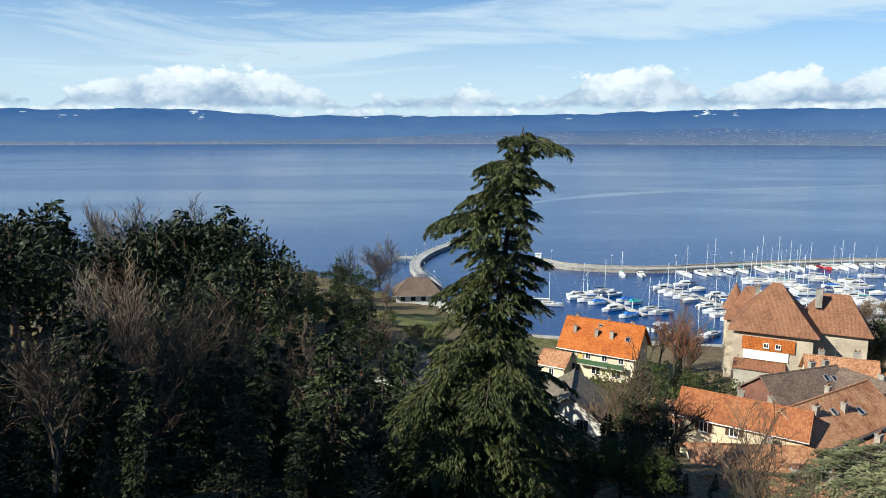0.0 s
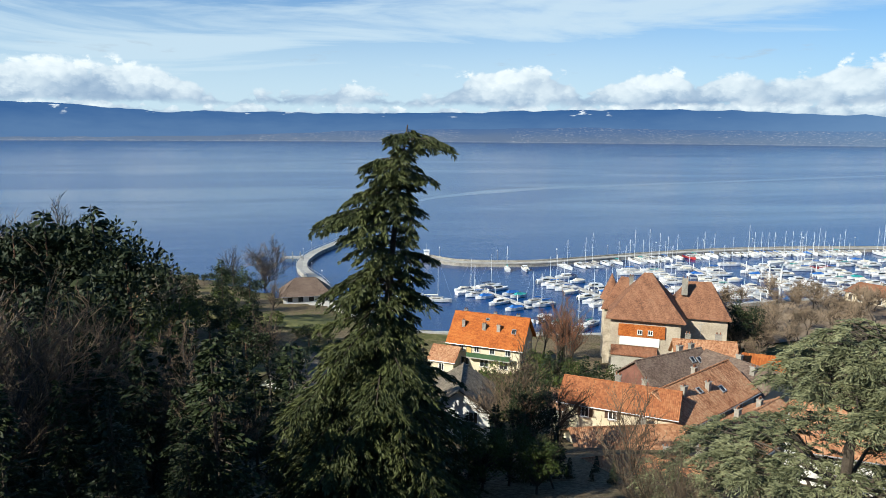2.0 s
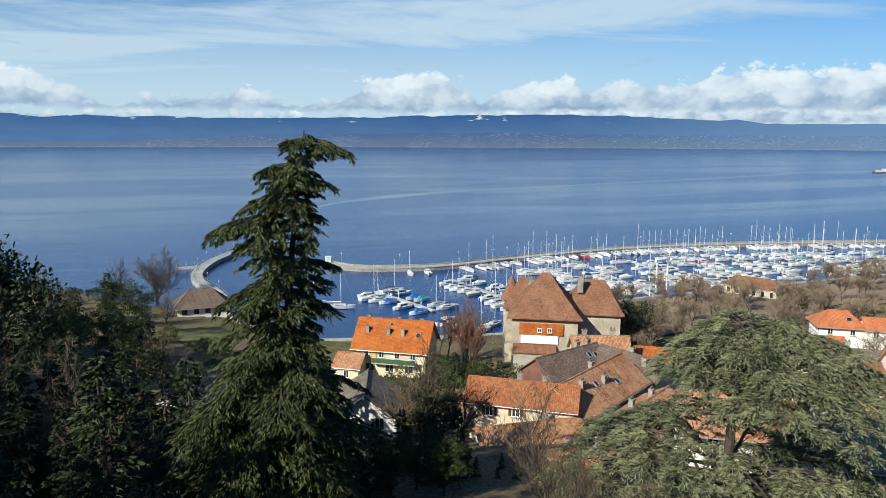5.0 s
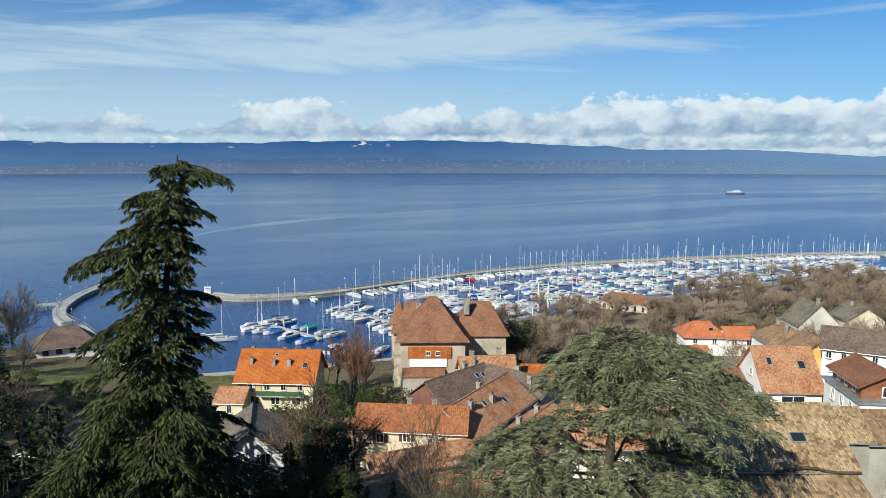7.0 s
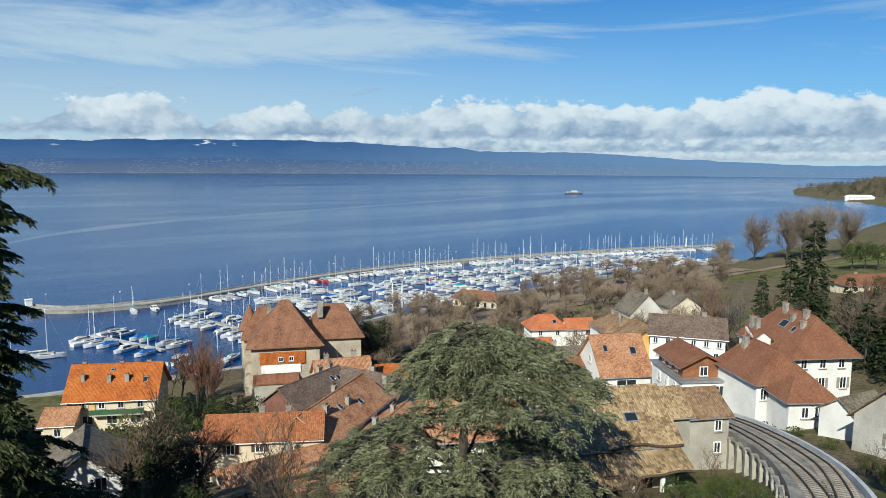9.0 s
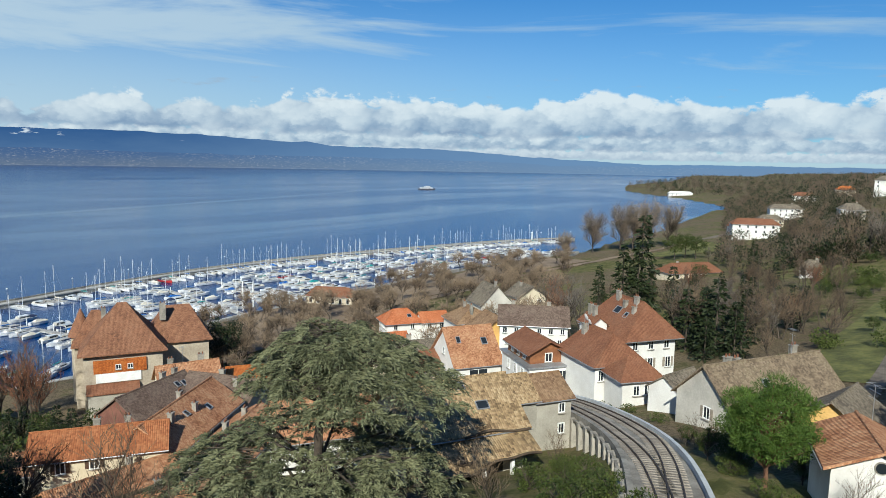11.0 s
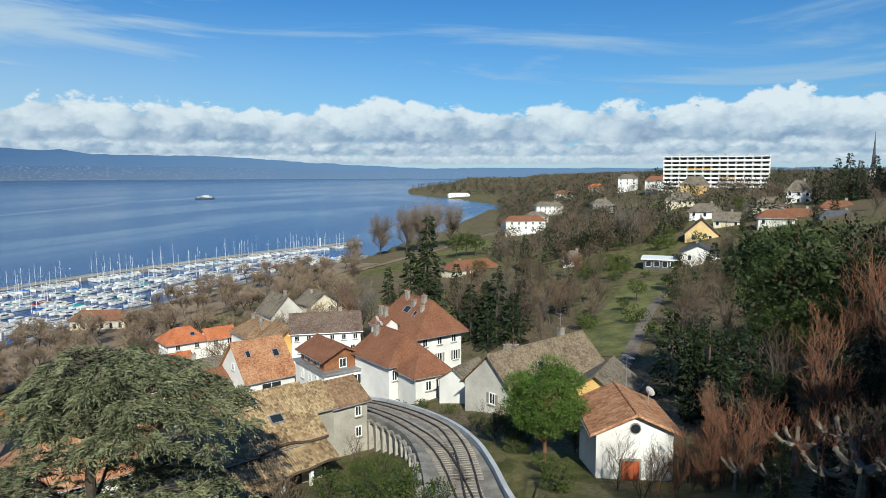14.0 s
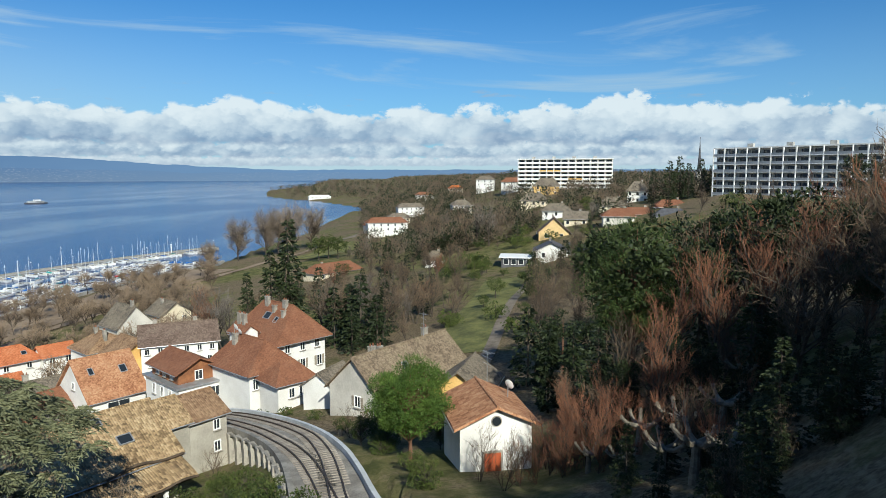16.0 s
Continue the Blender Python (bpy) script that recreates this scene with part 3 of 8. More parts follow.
def build_land():
    rings = [0.8 * 1.052 ** i for i in range(173)]
    rings = [r for r in rings if r < 4900] + [4920.0]
    azs = [-60 + 1.0 * i for i in range(120)] + [60 + 0.4 * i for i in range(55)] + [82 + 1.0 * i for i in range(58)] + [140 + 5.0 * i for i in range(32)]
    me = Shape()
    pts, faces = [(0, 0, ground(0, 0.01))], []
    for r in rings:
        for a in azs:
            x, y = polar(a, r)
            z = ground(x, y)
            if z > -2.5 and r > 14:
                z += 0.5 * noise.noise(Vector((x * 0.05, y * 0.05, 0.3))) * min(1.0, r / 100) + (1.8 * noise.noise(Vector((x * 0.004, y * 0.004, 7))) if r > 420 else 0)
                if ground(x, y) < 2.5:
                    z = max(z, 1.1)
            if 25 < r < 110 and 30 < a < 90:
                cut = bed_height(x, y, 4.2)
                if cut is not None:
                    z = min(z, cut - 0.9)
            pts.append((x, y, z))
    n = len(azs)
    for j in range(n):
        faces.append((0, 1 + (j + 1) % n, 1 + j))
    for i in range(len(rings) - 1):
        for j in range(n):
            a, b = 1 + i * n + j, 1 + i * n + (j + 1) % n
            faces.append((a, b, b + n, a + n))
    me.put(pts, faces)
    alone("ground", me, M_GROUND, "grassy and earthy hillside falling to the lake", "ground", "structure", smooth=True)


build_land()

lake = Shape()
_ring = [polar(6 * i, 4930) for i in range(60)]
lake.put([(x, y, 0) for x, y in _ring], [tuple(range(59, -1, -1))])
alone("water", lake, M_WATER, "wide blue lake with calm streaks", "lake", "structure")


def hills(name, material, dist, rise, az0, az1, wave, label):
    """A far range: a sheet that leans back, its crest by bearing."""
    s = Shape()
    rows = 7
    count = int((az1 - az0) * 5)
    for i in range(count + 1):
        az = az0 + (az1 - az0) * i / count
        crest = rise(az) + wave * (noise.fractal(Vector((az * 0.35, 3.1, dist)), 0.9, 2.1, 5) )
        for j in range(rows):
            k = j / (rows - 1)
            x, y = polar(az, dist + 170 * k)
            s.v.append((x, y, -2 + (crest + 2) * k ** 0.85))
    for i in range(count):
        for j in range(rows - 1):
            a = i * rows + j
            s.f.append((a, a + rows, a + rows + 1, a + 1))
    alone(name, s, material, label, "hills", "structure", smooth=True)


def crest_far(az):
    angles = np.interp(az, (-60, -30, -24, -20, -12, -6, 0, 10, 20, 28, 34, 37, 39, 41, 43, 50, 55, 62, 68, 75, 82, 130),
                       (1.8, 2.0, 2.15, 2.1, 1.65, 1.75, 1.7, 1.85, 2.1, 2.15, 1.95, 1.75, 1.6, 1.75, 1.35, 1.25, 1.05, 0.55, 0.25, 0.3, 0.2, 0.2))
    return 50 + 4700 * math.tan(radians(float(angles)))


def crest_near(az):
    angles = np.interp(az, (-60, -20, -8, 5, 20, 35, 50, 62, 75, 82, 130), (-0.45, -0.40, -0.2, 0.35, 0.62, 0.45, 0.38, 0.05, 0.0, 0.25, 0.2))
    return 50 + 4500 * math.tan(radians(float(angles)))


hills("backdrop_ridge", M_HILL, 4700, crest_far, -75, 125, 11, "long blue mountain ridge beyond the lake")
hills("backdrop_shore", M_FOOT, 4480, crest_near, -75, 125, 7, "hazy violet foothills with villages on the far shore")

# ---- houses ----
FOOTPRINTS = []
_cache = {}


def cached(key, make):
    if key not in _cache:
        _cache[key] = make()
    return _cache[key]


def window_meshes(ww, wh, shutters, frame_mat, shutter_mat):
    def casing():
        s = Shape()
        t = 0.1
        a, b, c, e = ww / 2, wh / 2, ww / 2 + t, wh / 2 + t
        for y in (-0.1, 0.02):
            s.v += [(-a, y, -b), (a, y, -b), (a, y, b), (-a, y, b), (-c, y, -e), (c, y, -e), (c, y, e), (-c, y, e)]
        for i in range(4):
            k = (i + 1) % 4
            s.f += [(i, k, 4 + k, 4 + i), (i, 8 + i, 8 + k, k), (4 + i, 4 + k, 12 + k, 12 + i), (8 + i, 12 + i, 12 + k, 8 + k)]
        me = s.mesh("window")
        me.materials.append(frame_mat)
        return me

    def pane():
        me = Shape().box(0, 0.0, -wh / 2, ww, 0.04, wh).mesh("pane")
        me.materials.append(M_GLASS)
        return me

    def leaf():
        s = Shape()
        s.box(0, -0.06, -wh / 2, ww * 0.5, 0.05, wh)
        for k in range(5):
            s.box(0, -0.095, -wh / 2 + wh * (0.1 + 0.18 * k), ww * 0.42, 0.02, wh * 0.09)
        me = s.mesh("shutter")
        me.materials.append(shutter_mat)
        return me

    return (cached(("casing", ww, wh, frame_mat.name), casing), cached(("pane", ww, wh), pane),
            cached(("leaf", ww, wh, shutter_mat.name), leaf) if shutters else None)


def add_window(owner, m, ww, wh, shutters=False, frame_mat=None, shutter_mat=None, plain=False):
    casing, pane, leaf = window_meshes(ww, wh, shutters, frame_mat or M_TRIM, shutter_mat or M_SHUTTER)
    win = part("window", casing, None, owner, at=m)
    part("pane", pane, None, win)
    if plain:
        return
    part("sill", cached(("sill", ww, wh), lambda: Shape().box(0, -0.1, -wh / 2 - 0.2, ww + 0.34, 0.26, 0.1).mesh("sill")), M_STONE, win)
    part("mullion", cached(("mullion", ww, wh), lambda: Shape().box(0, -0.04, -wh / 2, 0.07, 0.06, wh).mesh("mullion")), M_TRIM, win)
    if leaf:
        for side in (-1, 1):
            part("shutter", leaf, None, win, at=pose(side * (ww * 0.76 + 0.08), 0, 0))


def side_pose(side, w, d, u, z):
    if side == "f":
        return pose(u, -d / 2, z)
    if side == "b":
        return pose(-u, d / 2, z, 0, 0, 180)
    if side == "r":
        return pose(w / 2, u, z, 0, 0, 90)
    return pose(-w / 2, -u, z, 0, 0, -90)


def row_of(side, n, span, dz, ww=0.9, wh=1.3, shutters=False):
    """n windows evenly over a length on one side, dz under the eave."""
    return [(side, (i - (n - 1) / 2) * span / max(n - 1, 1), dz, ww, wh, shutters) for i in range(n)]


def chimney(owner, u, v, z, h=1.3, wide=0.7, mat=None):
    s = Shape().box(u, v, z - 0.8, wide, 0.55, h + 0.8).box(u, v, z + h, wide + 0.14, 0.69, 0.12)
    ch = part("chimney", s, mat or M_STONE, owner, "rendered chimney stack")
    for k in (-0.18, 0.18):
        part("chimney_pot", Shape().tube((u + k * wide / 0.6, v, z + h + 0.12), (u + k * wide / 0.6, v, z + h + 0.45), 0.11, 0.09, 7, True), M_RUSSET, ch)


def house(name, label, x, y, w, d, turn, eave, ridge, wall, roof, form="gable", hip=0.5, over=0.5, windows=(), chimneys=(),
          skylights=(), base=None, category="house", doors=(), win_frame=None, shutter_mat=None, thick=0.2, group=""):
    """A house with its ridge along its own x; form: gable, hip, flat or lean (falls to the front)."""
    c, sn = math.cos(radians(turn)), math.sin(radians(turn))
    if base is None:
        base = min(ground(x + a * w / 2 * c - b * d / 2 * sn, y + a * w / 2 * sn + b * d / 2 * c) for a in (-1, 1) for b in (-1, 1)) - 0.6
    FOOTPRINTS.append((x, y, math.hypot(w, d) / 2 + 0.5))
    ob = thing(name, pose(x, y, base, 0, 0, turn), label, category, group)
    h, r = eave - base, ridge - base
    s = Shape()
    p = [(-w / 2, -d / 2), (w / 2, -d / 2), (w / 2, d / 2), (-w / 2, d / 2)]
    low, top = [(a, b, 0) for a, b in p], [(a, b, h) for a, b in p]
    ring = [(3, 2, 1, 0), (0, 1, 5, 4), (2, 3, 7, 6)]
    if form == "gable":
        s.put(low + top + [(-w / 2, 0, r - 0.06), (w / 2, 0, r - 0.06)], ring + [(1, 2, 6, 9, 5), (3, 0, 4, 8, 7), (4, 5, 9, 8), (6, 7, 8, 9)])
    elif form == "lean":
        s.put(low + top[:2] + [(w / 2, d / 2, r - 0.06), (-w / 2, d / 2, r - 0.06)], ring + [(1, 2, 6, 5), (3, 0, 4, 7), (4, 5, 6, 7)])
    else:
        s.put(low + top, ring + [(1, 2, 6, 5), (3, 0, 4, 7), (4, 5, 6, 7)])
    part("wall", s, wall, ob)
    q = Shape()
    rise = r - h
    k = over * rise / (d / 2) if form in ("gable", "hip") else 0
    if form == "gable":
        e, a = d / 2 + over, w / 2 + over
        for sg in (-1, 1):
            pts = [(-a, sg * e, h - k), (a, sg * e, h - k), (a, 0, r), (-a, 0, r)]
            pts += [(px, py, pz + thick) for px, py, pz in pts]
            f = [(0, 1, 2, 3), (7, 6, 5, 4), (0, 4, 5, 1), (1, 5, 6, 2), (2, 6, 7, 3), (3, 7, 4, 0)]
            q.put(pts, f if sg > 0 else [t[::-1] for t in f])
        part("roof", q, roof, ob)
        part("ridge_tiles", Shape().tube((-a, 0, r + thick - 0.02), (a, 0, r + thick - 0.02), 0.13, 0.13, 6, True), roof, ob)
        for sg in (-1, 1):
            part("gutter", Shape().tube((-a, sg * (e + 0.06), h - k + 0.04), (a, sg * (e + 0.06), h - k + 0.04), 0.07, 0.07, 5), M_METAL, ob)
    elif form == "hip":
        e, a, rl = d / 2 + over, w / 2 + over, max(w / 2 - d / 2 * hip, 0.15)
        flare = 0.30 * k
        pts = [(-a, -e, h - k + flare), (a, -e, h - k + flare), (a, e, h - k + flare), (-a, e, h - k + flare), (-rl, 0, r), (rl, 0, r)]
        pts += [(px, py, pz + thick) for px, py, pz in pts]
        q.put(pts, [(0, 4, 5, 1), (1, 5, 2), (2, 5, 4, 3), (3, 4, 0), (6, 7, 11, 10), (7, 8, 11), (8, 9, 10, 11), (9, 6, 10),
                    (0, 1, 7, 6), (1, 2, 8, 7), (2, 3, 9, 8), (3, 0, 6, 9)])
        part("roof", q, roof, ob)
        rt = Shape().tube((-rl, 0, r + thick), (rl, 0, r + thick), 0.12, 0.12, 6)
        for px, py, qx in ((-a, -e, -rl), (a, -e, rl), (a, e, rl), (-a, e, -rl)):
            rt.tube((px, py, h - k + flare + thick), (qx, 0, r + thick), 0.1, 0.1, 5)
        part("ridge_tiles", rt, roof, ob)
        cs = [(-a, -e), (a, -e), (a, e), (-a, e)]
        for (px, py), (qx, qy) in zip(cs, cs[1:] + cs[:1]):
            part("gutter", Shape().tube((px, py, h - k + flare + 0.08), (qx, qy, h - k + flare + 0.08), 0.07, 0.07, 5), M_METAL, ob)
    elif form == "lean":
        pts = [(-w / 2 - over, -d / 2 - over, h - over * rise / d), (w / 2 + over, -d / 2 - over, h - over * rise / d), (w / 2 + over, d / 2, r), (-w / 2 - over, d / 2, r)]
        pts += [(px, py, pz + thick) for px, py, pz in pts]
        q.put(pts, [(3, 2, 1, 0), (4, 5, 6, 7), (1, 5, 4, 0), (2, 6, 5, 1), (3, 7, 6, 2), (0, 4, 7, 3)])
        part("roof", q, roof, ob)
    else:
        q.box(0, 0, h, w + 2 * over, d + 2 * over, 0.25)
        part("roof", q, roof, ob)
    for side, u, dz, ww, wh, sh in windows:
        add_window(ob, side_pose(side, w, d, u, h + dz), ww, wh, sh, win_frame, shutter_mat, math.hypot(x, y) > 190)
    for side, u, ww, wh, mat, dz in doors:
        dr = part("door", Shape().box(0, -0.03, 0, ww, 0.1, wh).box(ww * 0.36, -0.1, wh * 0.48, 0.05, 0.06, 0.14), mat, ob, at=side_pose(side, w, d, u, h + dz))
        part("door_frame", Shape().box(-ww / 2 - 0.06, -0.05, 0, 0.12, 0.14, wh).box(ww / 2 + 0.06, -0.05, 0, 0.12, 0.14, wh).box(0, -0.05, wh, ww + 0.24, 0.14, 0.12), M_STONE, dr)
    for u, v, ch, wide in chimneys:
        zz = r - abs(v) / (d / 2) * rise if form != "flat" else h
        chimney(ob, u, v, zz, ch, wide)
    for u, v, ww, wh in skylights:
        ang = math.degrees(math.atan2(rise, d / 2))
        zz = r - abs(v) / (d / 2) * rise + thick + 0.05
        m = pose(u, v, zz, ang if v < 0 else -ang, 0, 0)
        sk = part("skylight", Shape().box(-ww / 2, 0, -0.05, 0.09, wh, 0.16).box(ww / 2, 0, -0.05, 0.09, wh, 0.16).box(0, -wh / 2, -0.05, ww, 0.09, 0.16).box(0, wh / 2, -0.05, ww, 0.09, 0.16), M_METAL, ob, at=m)
        part("pane", Shape().box(0, 0, 0.0, ww, wh, 0.05), M_GLASS, sk)
    return ob


# ---- trees ----


def leaf_quads(rng, centers, dirs, length, width, droop=0.0):
    """Small pointed blades from centers along dirs."""
    n = len(centers)
    d = dirs / np.maximum(np.linalg.norm(dirs, axis=1, keepdims=True), 1e-6)
    d[:, 2] -= droop
    side = np.cross(d, rng.normal(size=(n, 3)))
    side /= np.maximum(np.linalg.norm(side, axis=1, keepdims=True), 1e-6)
    ln = (length * rng.uniform(0.6, 1.3, n))[:, None]
    wd = (width * rng.uniform(0.7, 1.3, n))[:, None] / 2
    mid = centers + d * ln * 0.6
    return np.stack([centers, mid - side * wd, centers + d * ln, mid + side * wd], axis=1)


def bare_tree(name, seed, height, spread, twig_mat, label, bole=0.25, levels=(8, 6, 5, 4), bark=None, twig=0.022, lean=0.25, category="tree", fork=0.45, girth=1.0):
    """A leafless broad-leaved tree: bole, limbs, boughs and fine twigs."""
    rng = random.Random(seed)
    limbs, twigs = Shape(), Shape()

    def grow(level, at, way, length, radius):
        steps = 3 if level < 2 else 2 if level < 3 else 1
        nodes = [at]
        p, w = Vector(at), Vector(way)
        for i in range(steps):
            w = (w + Vector((rng.gauss(0, 0.16), rng.gauss(0, 0.16), rng.gauss(0.06, 0.08)))).normalized()
            q = p + w * (length / steps)
            ra, rb = radius * (1 - 0.6 * i / steps), radius * (1 - 0.6 * (i + 1) / steps)
            if level >= 3 and i == steps - 1 and steps == 1:
                twigs.spike(p, q, ra * 1.25)
            else:
                (limbs if level < 3 else twigs).tube(p, q, ra, rb, 6 if level == 0 else 4 if level < 2 else 3)
            p = q
            nodes.append(q)
        if level >= len(levels):
            return
        for i in range(levels[level]):
            k = (fork if level == 0 else 0.25) + (1 - fork if level == 0 else 0.75) * (i + rng.random() * 0.6) / levels[level]
            j = min(int(k * steps), steps - 1)
            start = nodes[j].lerp(nodes[j + 1], k * steps - j)
            around = Vector((rng.gauss(0, 1), rng.gauss(0, 1), rng.gauss(0.1, 0.45)))
            side = (around - w * around.dot(w)).normalized()
            open_ = spread * rng.uniform(0.6, 1.25)
            grow(level + 1, start, (w + side * open_ + Vector((0, 0, lean))).normalized(), length * rng.uniform(0.45, 0.72) * (1 if level else 0.95), max(radius * 0.48, twig))

    ob = thing(name, pose(0, 0, 0), label, category)
    grow(0, Vector((0, 0, -0.3)), Vector((0, 0, 1)), height * 0.62, height * 0.019 * girth)
    part("trunk", limbs, bark or M_BARK, ob)
    part("crown", twigs, twig_mat, ob)
    return ob


def conifer(name, seed, height, radius, leaf, label, tiers=22, per=7, droop=0.28, blades=26, size=0.55, bark=None, start=0.10, power=0.85):
    """A spire of drooping boughs, each set with sprays of needles."""
    rng = np.random.default_rng(seed)
    wood, arms = Shape(), Shape()
    top = np.array((rng.normal(0, 0.15), rng.normal(0, 0.15), height))
    wood.tube((0, 0, -0.5), (top[0] * 0.5, top[1] * 0.5, height * 0.6), height * 0.017, height * 0.009, 7)
    wood.tube((top[0] * 0.5, top[1] * 0.5, height * 0.6), top, height * 0.009, 0.02, 5)
    cs, ds = [], []
    for i in range(tiers):
        k = start + (1 - start) * (i + 0.5) / tiers
        z = height * k
        reach = radius * (1 - k) ** power * 1.05 + 0.15
        for j in range(per):
            a = rng.uniform(0, 2 * math.pi)
            ln = reach * rng.uniform(0.6, 1.15)
            out = np.array((math.cos(a), math.sin(a), 0.0))
            p0 = np.array((0, 0, z + rng.uniform(-0.3, 0.3)))
            tip = p0 + out * ln + np.array((0, 0, -droop * ln + rng.uniform(-0.1, 0.2)))
            if blades > 15:
                arms.tube(p0, tip, 0.012 * ln + 0.01, 0.008, 3)
            m = int(blades * (0.35 + ln / radius))
            t = rng.uniform(0.12, 1.0, m) ** 0.8
            c = p0 + (tip - p0) * t[:, None]
            side = np.cross(out, (0, 0, 1))
            sw = rng.normal(0, 1, m) * ln * 0.17 * (1.1 - t * 0.7)
            c = c + side * sw[:, None] + np.array((0, 0, 1)) * (rng.uniform(-0.12, 0.08, m) - 0.05 * np.abs(sw))[:, None]
            d = out * 0.8 + side * (np.sign(sw) * rng.uniform(0.1, 0.9, m))[:, None] + np.array((0, 0, -0.3)) + rng.normal(0, 0.2, (m, 3))
            cs.append(c)
            ds.append(d)
    ob = thing(name, pose(0, 0, 0), label, "tree")
    part("trunk", wood, bark or M_BARK, ob)
    if arms.v:
        tagged(part("branch", arms, bark or M_BARK, ob), kind="stuff")
    part("crown", quads_mesh("crown", leaf_quads(rng, np.concatenate(cs), np.concatenate(ds), size, size * 0.42)), leaf, ob)
    return ob


def clump_tree(name, seed, height, radius, leaf, label, bole=0.35, clumps=46, blades=120, size=0.34, bark=None, flat=0.75, category="tree", slim=0.55):
    """A leafy crown of many separate clumps on limbs, with gaps between."""
    rng = np.random.default_rng(seed)
    wood, arms = Shape(), Shape()
    crown_h = height * (1 - bole)
    mid = np.array((0, 0, height * bole + crown_h * 0.45))
    wood.tube((0, 0, -0.5), (0.15, 0.1, height * bole), height * 0.024, height * 0.016, 7)
    wood.tube((0.15, 0.1, height * bole), (0.0, 0.3, height * 0.85), height * 0.016, 0.04, 6)
    cs, ds = [], []
    for i in range(clumps):
        v = rng.normal(size=3)
        v /= np.linalg.norm(v)
        v[2] = v[2] * flat + 0.12
        k = rng.uniform(0.55, 1.0)
        c = mid + v * np.array((radius, radius, crown_h * 0.52)) * k
        foot = np.array((0.1, 0.15, max(height * bole * 0.8, c[2] - radius * 0.7)))
        if blades > 60:
            arms.tube(foot, c, 0.05 + 0.012 * radius, 0.02, 4)
        r = radius * rng.uniform(0.18, 0.34)
        m = int(blades * rng.uniform(0.7, 1.3))
        u = rng.normal(size=(m, 3))
        u /= np.linalg.norm(u, axis=1, keepdims=True)
        cs.append(c + u * r * rng.uniform(0.35, 1.0, (m, 1)) * np.array((1, 1, 0.62)))
        ds.append(u + np.array((0, 0, 0.35)) + rng.normal(0, 0.5, (m, 3)))
    ob = thing(name, pose(0, 0, 0), label, category)
    part("trunk", wood, bark or M_BARK, ob)
    if arms.v:
        tagged(part("branch", arms, bark or M_BARK, ob), kind="stuff")
    part("crown", quads_mesh("crown", leaf_quads(rng, np.concatenate(cs), np.concatenate(ds), size, size * slim)), leaf, ob)
    return ob


